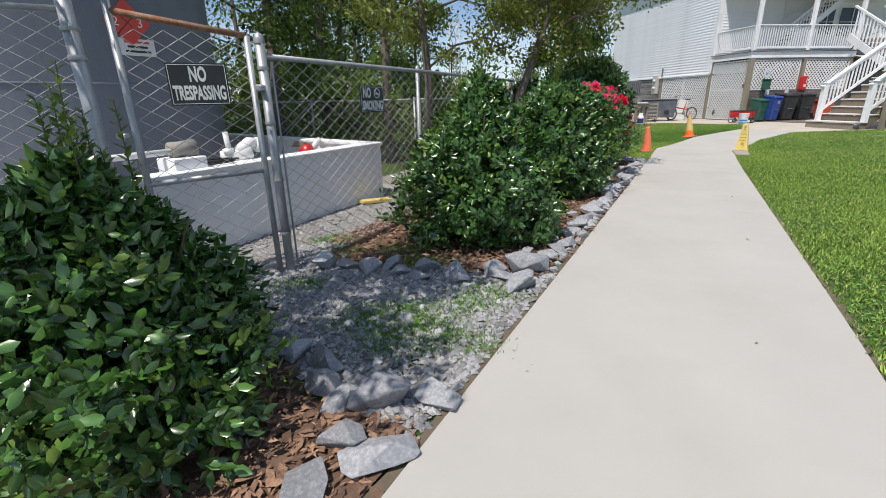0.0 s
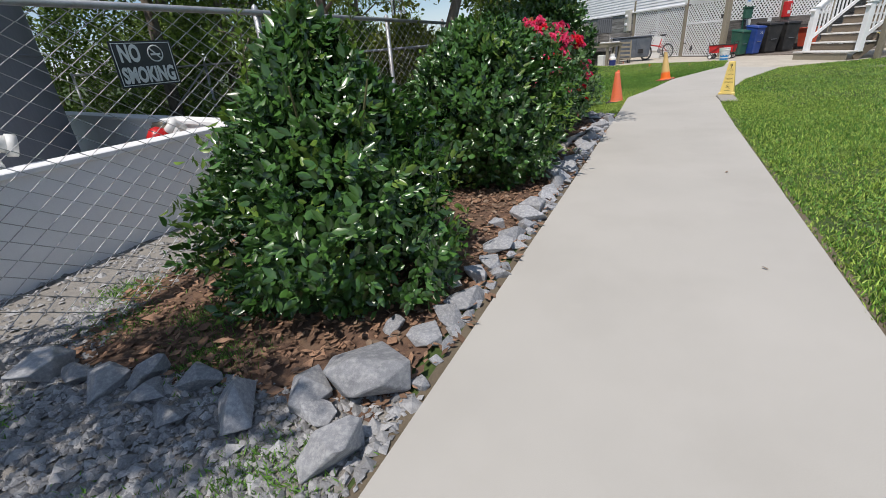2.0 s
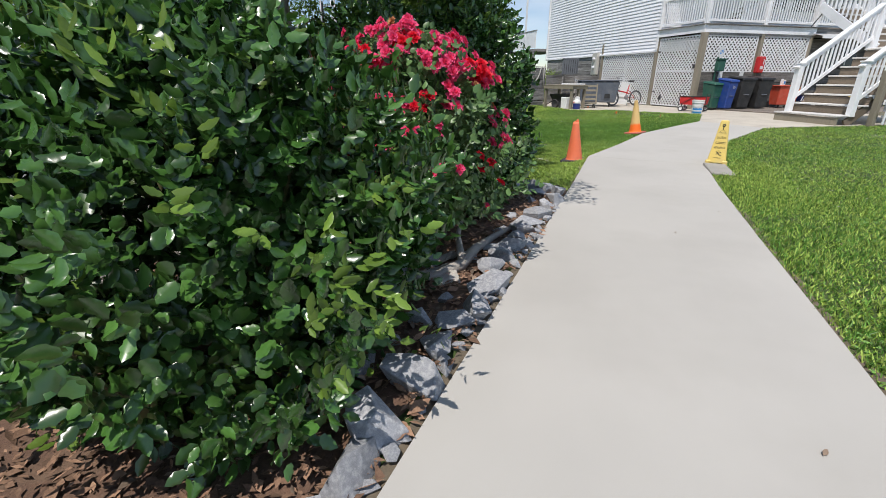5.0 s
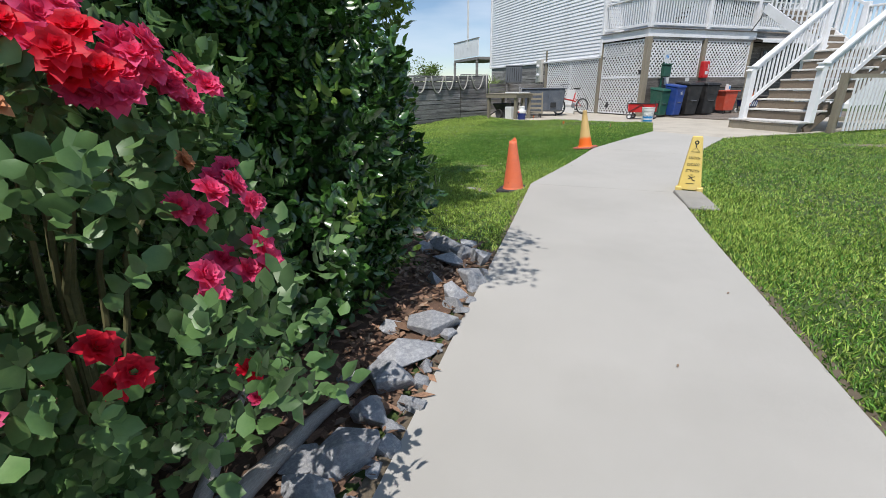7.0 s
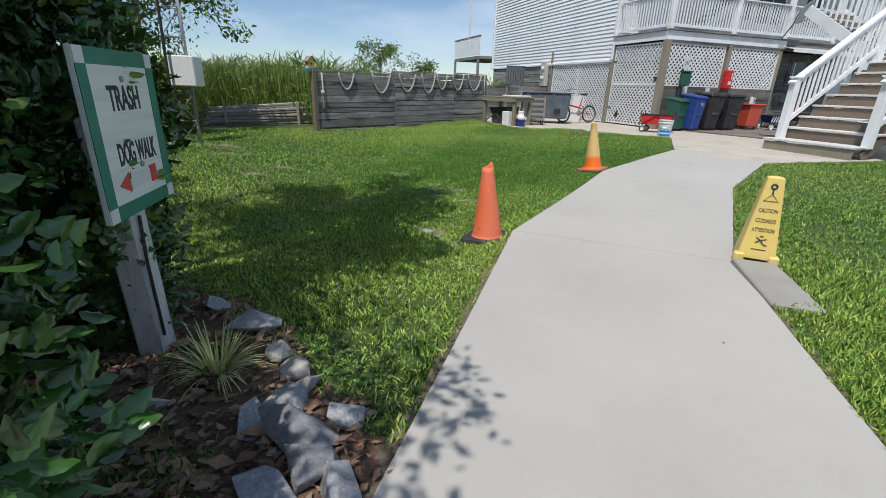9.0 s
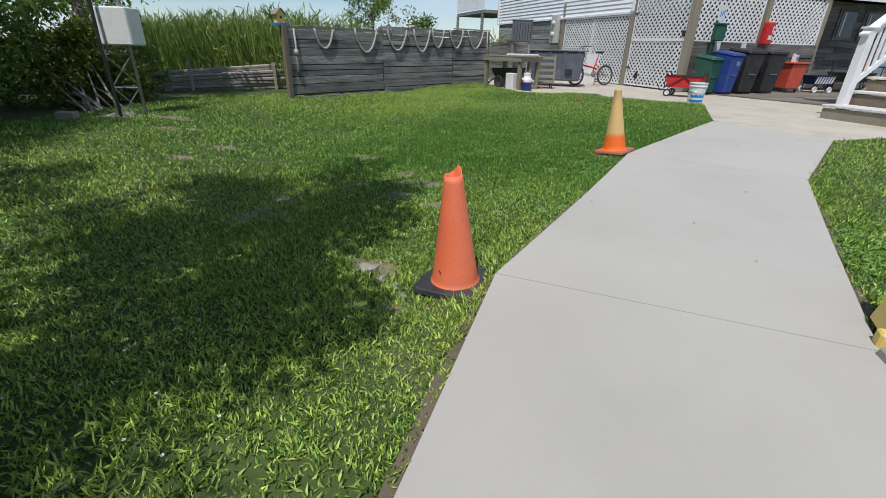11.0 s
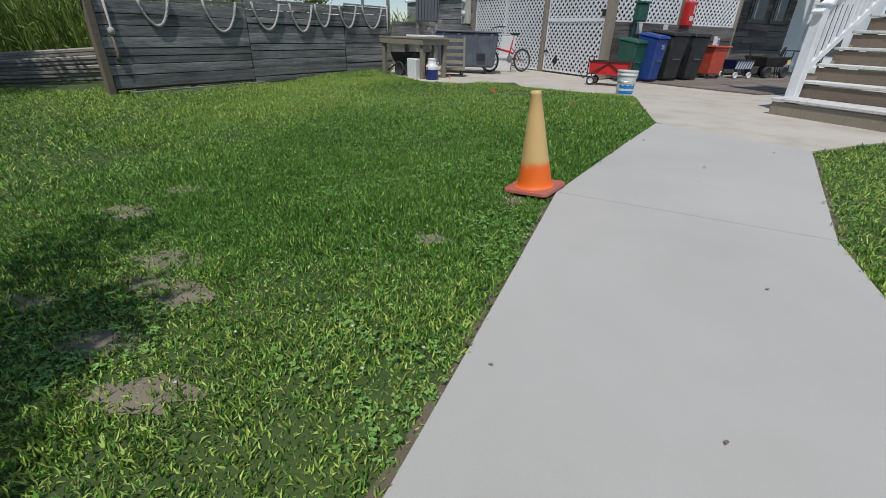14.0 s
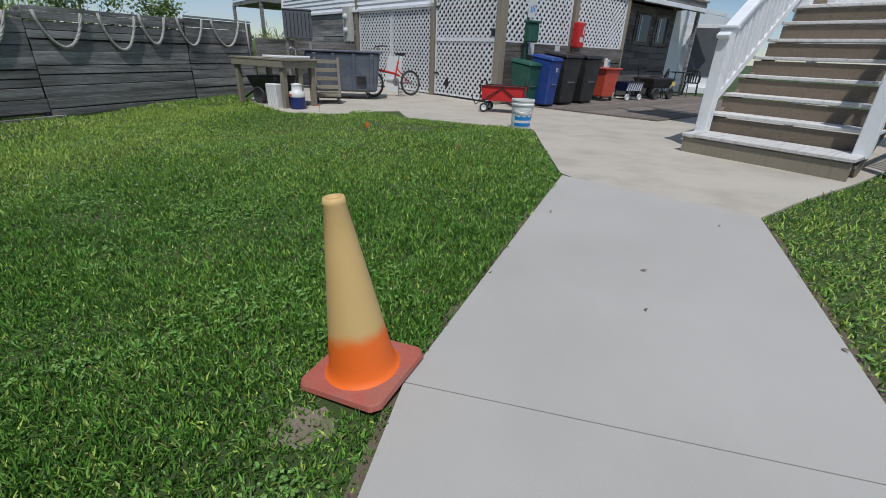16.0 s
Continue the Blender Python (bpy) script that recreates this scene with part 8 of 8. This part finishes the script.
    for x in (-0.2, 0.2):
        part("leg", Shape().tube([(x, -0.19, 0.43), (x * 1.15, -0.24, 0)], 0.018, 8), M["black"], c)
        part("leg", Shape().tube([(x, 0.19, 0.43), (x * 1.15, 0.27, 0)], 0.018, 8), M["black"], c)
        part("arm", Shape().tube([(x * 1.15, -0.2, 0.43), (x * 1.18, -0.2, 0.64), (x * 1.15, 0.2, 0.67)], 0.018, 8), M["black"], c)
    part("backrest", Shape().tube([(-0.21, 0.2, 0.43), (-0.22, 0.27, 0.78), (-0.1, 0.3, 0.88), (0.1, 0.3, 0.88), (0.22, 0.27, 0.78), (0.21, 0.2, 0.43)], 0.02, 8), M["black"], c)
    for k in range(4):
        x = -0.12 + k * 0.08
        part("back_slat", Shape().beam((x, 0.21, 0.45), (x, 0.29, 0.87), 0.045, 0.012, up=(0, 1, 0)), M["black"], c)


plastic_chair(on_front(7.2, 0.4, 0.03, 200), "black plastic slatted armchair near the cart")
plastic_chair(on_front(9.3, 0.65, 0.03, 110), "black plastic slatted armchair beside the bistro table")
bt = thing("bistro_table", "small dark square table by the side door", "table", on_front(8.3, 0.6, 0.03))
part("tabletop", Shape().box((0, 0, 0.78), (0.6, 0.6, 0.03)), M["black"], bt, bevel=0.006)
for x in (-0.25, 0.25):
    for y in (-0.25, 0.25):
        part("leg", Shape().tube([(x, y, 0.77), (x * 1.1, y * 1.1, 0)], 0.015, 8), M["black"], bt)

st = thing("waste_station", "green pet-waste bag dispenser on a slim post", "dispenser", on_front(0.55, 0.32, 0.02))
part("post", Shape().box((0, 0, 1.05), (0.05, 0.05, 2.1)), M["bin_green"], st, bevel=0.005)
part("box", Shape().box((0.1, -0.06, 1.62), (0.34, 0.2, 0.42)), M["bin_green"], st, bevel=0.03)
part("lid", Shape().box((0.1, -0.07, 1.85), (0.38, 0.24, 0.05)), M["bin_green"], st, bevel=0.012)
part("placard", Shape().box((0.06, -0.04, 2.12), (0.26, 0.01, 0.36)), M["paint"], st, "white notice plate")
for k in range(3):
    part("notice_line", Shape().box((0.02 + 0.06 * k, -0.047, 2.1 + 0.02 * k), (0.03, 0.003, 0.14)), M["label_blue"], st)
ex = thing("extinguisher_box", "red metal extinguisher cabinet on the timber post", "cabinet", on_front(2.78, 0.19, 1.38))
part("case", Shape().box((0, 0, 0.31), (0.3, 0.22, 0.62)), M["red_gloss"], ex, bevel=0.03)
part("label", Shape().box((0.0, -0.115, 0.2), (0.14, 0.008, 0.12)), M["paint"], ex, "white label")
part("label", Shape().box((0.06, -0.115, 0.42), (0.04, 0.008, 0.2)), M["paint"], ex, "white label")
for s_, w_ in ((1.05, 0.22), (2.1, 0.2)):
    nt_ = thing("paper_notice", "white paper notice tacked to the plank wall", "notice", on_front(s_, 0.075, 1.28))
    part("sheet", Shape().box((0, 0, 0), (w_, 0.006, 0.26)), M["paint"], nt_)


def wagon():
    c = thing("folding_wagon", "red canvas folding wagon with a black frame", "wagon", pose(1.72, 24.95, 0.0, 0, 0, -20))
    tub = Shape()
    tub.add([(-0.42, -0.22, 0.24), (0.42, -0.22, 0.24), (0.42, 0.22, 0.24), (-0.42, 0.22, 0.24), (-0.45, -0.24, 0.52), (0.45, -0.24, 0.52), (0.45, 0.24, 0.52), (-0.45, 0.24, 0.52),
             (-0.43, -0.22, 0.52), (0.43, -0.22, 0.52), (0.43, 0.22, 0.52), (-0.43, 0.22, 0.52), (-0.41, -0.2, 0.27), (0.41, -0.2, 0.27), (0.41, 0.2, 0.27), (-0.41, 0.2, 0.27)],
            [(3, 2, 1, 0), (0, 1, 5, 4), (1, 2, 6, 5), (2, 3, 7, 6), (3, 0, 4, 7), (4, 5, 9, 8), (5, 6, 10, 9), (6, 7, 11, 10), (7, 4, 8, 11), (9, 13, 12, 8), (10, 14, 13, 9), (11, 15, 14, 10), (8, 12, 15, 11), (12, 13, 14, 15)])
    part("tub", tub, M["red_cloth"], c)
    for y in (-0.25, 0.25):
        part("cross_brace", Shape().tube([(-0.4, y, 0.24), (0.0, y, 0.5)], 0.011, 6), M["black"], c)
        part("cross_brace", Shape().tube([(0.4, y, 0.24), (0.0, y, 0.5)], 0.011, 6), M["black"], c)
        part("rail", Shape().tube([(-0.46, y, 0.53), (0.46, y, 0.53)], 0.012, 6), M["black"], c)
    for x in (-0.46, 0.46):
        part("end_loop", Shape().tube([(x, -0.25, 0.2), (x, -0.25, 0.62), (x, 0.25, 0.62), (x, 0.25, 0.2)], 0.012, 6), M["black"], c)
    tyre, hub = wheel_mesh("wheel", 0.095, 0.05, M["rubber"]), wheel_mesh("hub", 0.06, 0.056, M["paint"])
    for x in (-0.36, 0.36):
        for y in (-0.25, 0.25):
            w = part("wheel", tyre, None, c, at=pose(x, y, 0.095, 90, 0, 0))
            part("hub", hub, None, w)
            part("fork", Shape().tube([(x, y * 0.9, 0.1), (x, y * 0.9, 0.26)], 0.012, 6), M["black"], c)
    part("handle", Shape().tube([(-0.46, 0, 0.25), (-0.6, 0.0, 0.12), (-0.72, 0, 0.3)], 0.012, 6), M["black"], c)


wagon()
bk = thing("bucket", "white plastic pail with a blue wave label on the lawn's corner", "bucket", pose(1.60, 22.38, float(paved(0, 22.4)) - 0.01))
part("pail", Shape().turn([(0.01, 0.0), (0.145, 0.0), (0.15, 0.02), (0.172, 0.36), (0.185, 0.365), (0.185, 0.385), (0.174, 0.39), (0.18, 0.42), (0.187, 0.43), (0.187, 0.45), (0.165, 0.45), (0.16, 0.1), (0.01, 0.1)], 40), M["pvc"], bk)
lb = Shape()
n = 14
for k in range(n + 1):
    a = -2.5 + 1.9 * k / n
    top = 0.2 + 0.012 * math.sin(k * 1.5)
    lb.v += [(0.156 * math.cos(a), 0.156 * math.sin(a), 0.05), ((0.153 + top * 0.053) * math.cos(a), (0.153 + top * 0.053) * math.sin(a), top)]
lb.f = [(2 * k, 2 * k + 2, 2 * k + 3, 2 * k + 1) for k in range(n)]
part("label", lb, M["label_blue"], bk, "blue wave label")
part("bail", Shape().tube([(0.187 * math.cos(a), 0.187 * math.sin(a), 0.36 - 0.1 * math.sin(k * math.pi / 8)) for k, a in ((k, -3.0 + k * 0.35) for k in range(9))], 0.004, 5), M["steel"], bk)


# ---- work corner by the plank fence ----
TABLE = pose(-4.0, 25.2, -0.02, 0, 0, -36)


def work_table():
    c = thing("work_table", "rough outdoor work table of weathered timber with a white sink", "table", TABLE)
    for k in range(5):
        part("top_board", Shape().box((0.80, 0.06 + k * 0.18, 0.91), (1.7, 0.172, 0.035)), M["timber"], c, bevel=0.005)
    part("apron", Shape().box((0.80, 0.0, 0.83), (1.64, 0.035, 0.12)), M["timber"], c, bevel=0.004)
    part("apron", Shape().box((1.60, 0.42, 0.83), (0.035, 0.8, 0.12)), M["timber"], c, bevel=0.004)
    part("apron", Shape().box((0.80, 0.84, 0.83), (1.64, 0.035, 0.12)), M["timber"], c, bevel=0.004)
    for x, y in ((0.06, 0.07), (0.12, 0.78), (1.52, 0.07), (1.52, 0.45), (1.52, 0.78)):
        part("leg", Shape().box((x, y, 0.39), (0.1, 0.1, 0.78)), M["timber"], c, bevel=0.006)
    sink = Shape()
    sink.box((1.22, 0.42, 0.955), (0.74, 0.6, 0.05))
    part("sink", sink, M["pvc"], c, "white sink top", bevel=0.012)
    part("basin", Shape().box((1.22, 0.4, 0.9815), (0.5, 0.36, 0.003)), M["slab"], c)
    part("tap", Shape().tube([(1.22, 0.66, 0.98), (1.22, 0.66, 1.1), (1.22, 0.56, 1.14), (1.22, 0.5, 1.1)], 0.014, 8), M["steel"], c, "steel tap", smooth=True)
    t = thing("cart_wheels", "black twin-wheel cart stored under the table", "cart", TABLE @ pose(0.6, 0.4, 0.0))
    me = wheel_mesh("wheel", 0.18, 0.1, M["rubber"])
    for x, y in ((-0.1, -0.18), (0.3, -0.18), (-0.1, 0.22), (0.3, 0.22)):
        part("wheel", me, None, t, at=pose(x, y, 0.18, 90, 0, 0))
    part("tub", Shape().add([(-0.3, -0.2, 0.3), (0.5, -0.2, 0.3), (0.5, 0.2, 0.3), (-0.3, 0.2, 0.3), (-0.42, -0.28, 0.56), (0.58, -0.28, 0.6), (0.58, 0.28, 0.6), (-0.42, 0.28, 0.56)],
                            [(3, 2, 1, 0), (4, 5, 6, 7), (0, 1, 5, 4), (1, 2, 6, 5), (2, 3, 7, 6), (3, 0, 4, 7)]), M["black"], t, bevel=0.03)
    part("drawbar", Shape().tube([(-0.3, -0.1, 0.3), (-0.75, -0.15, 0.06)], 0.02, 8), M["black"], t)
    wb = thing("storage_bin", "white ribbed plastic bin under the table", "bin", TABLE @ pose(1.22, 0.1, 0.0))
    part("body", Shape().box((0, 0, 0.23), (0.3, 0.26, 0.46), taper=1.08), M["pvc"], wb, bevel=0.015)
    for k in range(5):
        part("rib", Shape().box((-0.11 + k * 0.055, -0.138, 0.22), (0.014, 0.01, 0.38)), M["pvc"], wb)
    ck = thing("drink_cooler", "blue and white round drink cooler with a spigot", "cooler", TABLE @ pose(1.72, 0.2, 0.0))
    part("body", Shape().turn([(0.01, 0), (0.13, 0), (0.145, 0.02), (0.145, 0.24)], 22), M["dark_blue"], ck, "navy lower body", smooth=True)
    part("upper", Shape().turn([(0.145, 0.24), (0.15, 0.25), (0.145, 0.34), (0.1, 0.36), (0.1, 0.46), (0.11, 0.48), (0.01, 0.5)], 22), M["pvc"], ck, "white upper body", smooth=True)
    part("spigot", Shape().box((0.0, -0.16, 0.28), (0.03, 0.05, 0.05)), M["sign_red"], ck, bevel=0.006)


work_table()


def ladder_cart():
    c = thing("platform_cart", "wooden platform cart with a slatted back", "cart", pose(-2.12, 25.5, -0.01, 0, 0, 12) @ Matrix.Scale(0.85, 4))
    part("platform", Shape().box((0, 0.25, 0.22), (0.66, 0.9, 0.06)), M["timber"], c, bevel=0.006)
    for x in (-0.3, 0.3):
        part("upright", Shape().beam((x, -0.12, 0.2), (x * 0.95, -0.02, 1.12), 0.06, 0.05, up=(0, 1, 0)), M["timber"], c)
    for k in range(4):
        part("slat", Shape().box((0, -0.10 + 0.03 * k, 0.42 + 0.2 * k), (0.58, 0.025, 0.09)), M["timber"], c, bevel=0.004)
    me = wheel_mesh("caster", 0.085, 0.04, M["rubber"])
    for x in (-0.26, 0.26):
        for y in (-0.1, 0.55):
            part("caster", me, None, c, at=pose(x, y, 0.085, 0, 90, 0))
            part("fork", Shape().box((x, y, 0.15), (0.06, 0.05, 0.09)), M["steel"], c)


def tilt_truck():
    c = thing("cube_truck", "large slate-grey plastic bulk cart on casters", "cart", pose(-1.95, 26.95, -0.01, 0, 0, 5) @ Matrix.Scale(0.9, 4))
    s = Shape()
    s.add([(-0.85, -0.5, 0.2), (0.85, -0.5, 0.2), (0.85, 0.5, 0.2), (-0.85, 0.5, 0.2), (-1.0, -0.6, 1.18), (0.95, -0.6, 1.18), (0.95, 0.6, 1.18), (-1.0, 0.6, 1.18)],
          [(3, 2, 1, 0), (4, 5, 6, 7), (0, 1, 5, 4), (1, 2, 6, 5), (2, 3, 7, 6), (3, 0, 4, 7)])
    part("tub", s, M["bin_grey"], c, bevel=0.05)
    part("rim", Shape().box((-0.02, 0, 1.2), (2.08, 1.28, 0.05)), M["bin_grey"], c, bevel=0.015)
    for x in (-0.7, -0.25, 0.25, 0.7):
        part("rib", Shape().beam((x, -0.52, 0.25), (x * 1.06, -0.61, 1.15), 0.1, 0.03, up=(0, 1, 0)), M["bin_grey"], c, bevel=0.008)
    part("label", Shape().box((0.45, -0.565, 0.5), (0.25, 0.015, 0.2)), M["black"], c)
    me = wheel_mesh("caster", 0.09, 0.045, M["rubber"])
    for x in (-0.6, 0.6):
        for y in (-0.35, 0.35):
            part("caster", me, None, c, at=pose(x, y, 0.09, 0, 90, 0))
            part("fork", Shape().box((x, y, 0.16), (0.05, 0.07, 0.1)), M["steel"], c)


ladder_cart()
tilt_truck()


def bicycle():
    c = thing("bicycle", "small red folding bicycle leaning by the lattice", "bicycle", pose(-0.82, 27.6, 0.0, 0, 0, 40) @ pose(0, 0, 0, -6, 0, 0) @ Matrix.Scale(1.22, 4))
    tyre = mesh_of("tyre", Shape().tube([(0.25 * math.cos(k * 0.2618), 0, 0.25 * math.sin(k * 0.2618)) for k in range(24)], 0.022, 8, closed=True), M["rubber"], smooth=True)
    rim = mesh_of("rim", Shape().tube([(0.222 * math.cos(k * 0.2618), 0, 0.222 * math.sin(k * 0.2618)) for k in range(24)], 0.010, 6, closed=True), M["steel"], smooth=True)
    sp = Shape()
    for k in range(14):
        a = k * 0.4488
        sp.tube([(0.02 * math.cos(a), 0.012, 0.02 * math.sin(a)), (0.22 * math.cos(a), 0, 0.22 * math.sin(a))], 0.0025, 4)
    spokes = mesh_of("spokes", sp, M["steel"])
    hub = mesh_of("hub", Shape().tube([(0, -0.04, 0), (0, 0.04, 0)], 0.025, 10), M["steel"])
    for x in (-0.5, 0.5):
        w = part("wheel", tyre, None, c, at=pose(x, 0, 0.272, 0, 0, 0))
        for me in (rim, hub):
            part(me.name.split(".")[0], me, None, w)
        part("spokes", spokes, None, w, kind="stuff")
    red = M["red_gloss"]
    part("frame_tube", Shape().tube([(-0.38, 0, 0.55), (0.12, 0, 0.46), (0.2, 0, 0.42)], 0.024, 10), red, c, smooth=True)
    part("seat_tube", Shape().tube([(0.05, 0, 0.3), (0.2, 0, 0.72)], 0.018, 10), red, c, smooth=True)
    part("chain_stay", Shape().tube([(0.07, 0.03, 0.3), (0.5, 0.04, 0.272)], 0.012, 8), red, c, smooth=True)
    part("seat_stay", Shape().tube([(0.16, 0.03, 0.58), (0.5, 0.04, 0.272)], 0.012, 8), red, c, smooth=True)
    part("fork", Shape().tube([(-0.37, 0.0, 0.58), (-0.43, 0.04, 0.45), (-0.5, 0.04, 0.272)], 0.014, 8), red, c, smooth=True)
    part("handle_post", Shape().tube([(-0.38, 0, 0.5), (-0.3, 0, 0.98)], 0.015, 8), M["steel"], c, smooth=True)
    part("handlebar", Shape().tube([(-0.24, -0.26, 0.98), (-0.3, -0.1, 1.0), (-0.3, 0.1, 1.0), (-0.24, 0.26, 0.98)], 0.012, 8), M["black"], c, smooth=True)
    part("seat_post", Shape().tube([(0.19, 0, 0.68), (0.24, 0, 0.86)], 0.012, 8), M["steel"], c)
    part("saddle", Shape().add([(0.1, 0, 0.88), (0.2, -0.05, 0.88), (0.37, -0.085, 0.89), (0.37, 0.085, 0.89), (0.2, 0.05, 0.88), (0.12, 0, 0.84), (0.35, -0.05, 0.83), (0.35, 0.05, 0.83)],
                               [(0, 1, 4), (1, 2, 3, 4), (0, 5, 6, 2, 1), (0, 4, 3, 7, 5), (5, 7, 6), (2, 6, 7, 3)]), M["black"], c, bevel=0.012)
    part("chain_ring", Shape().turn([(0.02, -0.006), (0.085, -0.006), (0.09, 0), (0.085, 0.006), (0.02, 0.006)], 20, pose(0.06, -0.05, 0.3, 90, 0, 0)), M["steel"], c)
    part("crank", Shape().beam((0.06, -0.07, 0.3), (0.14, -0.07, 0.16), 0.02, 0.015), M["steel"], c)
    part("pedal", Shape().box((0.15, -0.11, 0.15), (0.09, 0.07, 0.02)), M["black"], c)
    part("kickstand", Shape().tube([(0.2, 0.03, 0.28), (0.26, 0.16, 0.01)], 0.009, 6), M["steel"], c)


bicycle()
pn = thing("white_panel", "white board leaning against the lattice behind the bicycle", "board", pose(-0.95, 28.95, -0.01, 0, 0, -53) @ pose(0, 0, 0, -7, 0, 0))
part("sheet", Shape().box((0, 0, 0.5), (0.75, 0.03, 1.0)), M["pvc"], pn, bevel=0.01)
part("ledge", Shape().box((0, -0.03, 0.36), (0.7, 0.04, 0.06)), M["pvc"], pn)


def meter_box():
    c = thing("meter_box", "beige double electric meter box on the house wall", "meter", HOUSE @ pose(-0.03, 7.35, 1.35, 0, 0, -90))
    part("case", Shape().box((0, -0.07, 0.55), (0.5, 0.16, 1.1)), M["beige"], c, bevel=0.012)
    for z in (0.35, 0.78):
        m_ = part("meter", Shape().turn([(0.1, 0), (0.1, 0.05), (0.085, 0.09), (0.01, 0.1)], 18, pose(-0.02, -0.15, z, 90, 0, 0)), M["dish"], c, "round glass-faced meter", smooth=True)
    part("conduit", Shape().tube([(-0.1, -0.06, 0.0), (-0.1, -0.06, -1.3)], 0.03, 8), M["beige"], c)
    part("conduit", Shape().tube([(0.1, -0.06, 0.0), (0.1, -0.06, -1.3)], 0.03, 8), M["beige"], c)


meter_box()
ac = thing("air_conditioner", "grey louvred outdoor air-conditioning unit on a stand", "air conditioner", pose(-3.5, 28.75, 1.32, 0, 0, 10) @ Matrix.Scale(0.85, 4))
part("case", Shape().box((0, 0.1, 0.42), (0.86, 0.5, 0.82)), M["ac"], ac, bevel=0.03)
for k in range(14):
    part("louvre", Shape().box((-0.38 + k * 0.058, -0.16, 0.42), (0.022, 0.02, 0.68)), M["black"] if k % 2 else M["ac"], ac)
part("top_cover", Shape().box((0, 0.1, 0.85), (0.9, 0.54, 0.05)), M["ac"], ac, bevel=0.012)
for x in (-0.36, 0.36):
    part("stand_leg", Shape().box((x, 0.1, -0.7), (0.09, 0.4, 1.42)), M["weathered"], ac)


def sat_dish():
    c = thing("satellite_dish", "grey satellite dish on a bracket at the porch rim", "satellite dish", HOUSE @ pose(5.25, -0.35, 3.55, 0, 0, 14))
    rows = [(0.001, 0.0), (0.12, 0.008), (0.24, 0.035), (0.34, 0.075), (0.345, 0.07), (0.24, 0.025), (0.12, -0.004), (0.001, -0.012)]
    part("reflector", Shape().turn(rows, 28, pose(0, -0.1, 0.45, 118, 0, 0) @ Matrix.Diagonal((1, 1.15, 1, 1))), M["dish"], c, smooth=True)
    part("mast", Shape().tube([(0, 0.02, 0.4), (-0.05, 0.08, 0.05), (-0.3, 0.22, -0.4)], 0.022, 8), M["black"], c)
    part("arm", Shape().tube([(0, -0.05, 0.1), (0.25, -0.42, 0.3), (0.42, -0.5, 0.5)], 0.012, 8), M["black"], c)
    part("receiver", Shape().box((0.43, -0.5, 0.53), (0.07, 0.07, 0.1)), M["dish"], c, bevel=0.01)
    part("cable", Shape().tube([(0, 0.0, 0.3), (-0.2, 0.1, -0.1), (-0.35, 0.2, -0.45)], 0.008, 6), M["black"], c)


sat_dish()


def marker_flag(x, y, turn):
    z = float(land(x, y))
    c = thing("marker_flag", "small orange survey flag in the lawn", "flag", pose(x, y, z, 8, 6, turn), group="flags in the lawn")
    part("stem", Shape().tube([(0, 0, -0.03), (0, 0, 0.17)], 0.003, 5), M["steel"], c)
    part("flag", Shape().add([(0, 0, 0.17), (0.07, 0.01, 0.15), (0.06, -0.01, 0.08), (0, 0, 0.09), (0, 0.002, 0.17), (0.07, 0.012, 0.15), (0.06, -0.008, 0.08), (0, 0.002, 0.09)],
                             [(0, 1, 2, 3), (7, 6, 5, 4), (0, 4, 5, 1), (1, 5, 6, 2), (2, 6, 7, 3), (3, 7, 4, 0)]), M["cone_bright"], c)


marker_flag(-0.92, 22.2, 30)
marker_flag(0.42, 20.35, 70)
marker_flag(-2.0, 24.0, 120)


def path_litter():
    """Small dry leaves and specks lying on the walk."""
    r = np.random.default_rng(44)
    spots = [(0.42, 2.55), (0.55, 4.6), (0.5, 6.6), (0.62, 9.8), (0.35, 14.2), (0.9, 15.2), (1.3, 17.3), (0.75, 17.9), (1.9, 16.6), (0.6, 13.6), (1.0, 18.2), (2.2, 18.0), (0.2, 8.9), (-0.4, 14.4), (1.15, 16.9), (0.45, 11.4), (0.6, 1.5)]
    for x, y in spots:
        z = float(paved(x, y))
        a = r.uniform(0, 6.28)
        c, d = np.array([[x, y, z + 0.005]]), np.array([[math.cos(a), math.sin(a), 0.15]])
        size = r.uniform(0.015, 0.04)
        ob = part("fallen_leaf", leaves(c, d, np.array([[-math.sin(a), math.cos(a), 0.3]]), [size], [size * 0.45], fold=0.2, droop=-0.1), M["litter"])
        tagged(ob, "small dry brown leaf on the footpath", "leaf", "leaves on the walk")


path_litter()

stake = thing("survey_stake", "thin orange stake leaning on the stair railing", "stake", STAIR @ pose(0.42, 0.05, RISE * 2))
part("stake", Shape().beam((0, 0, 0.0), (0.14, 0.0, 0.52), 0.03, 0.012), M["cone_bright"], stake)
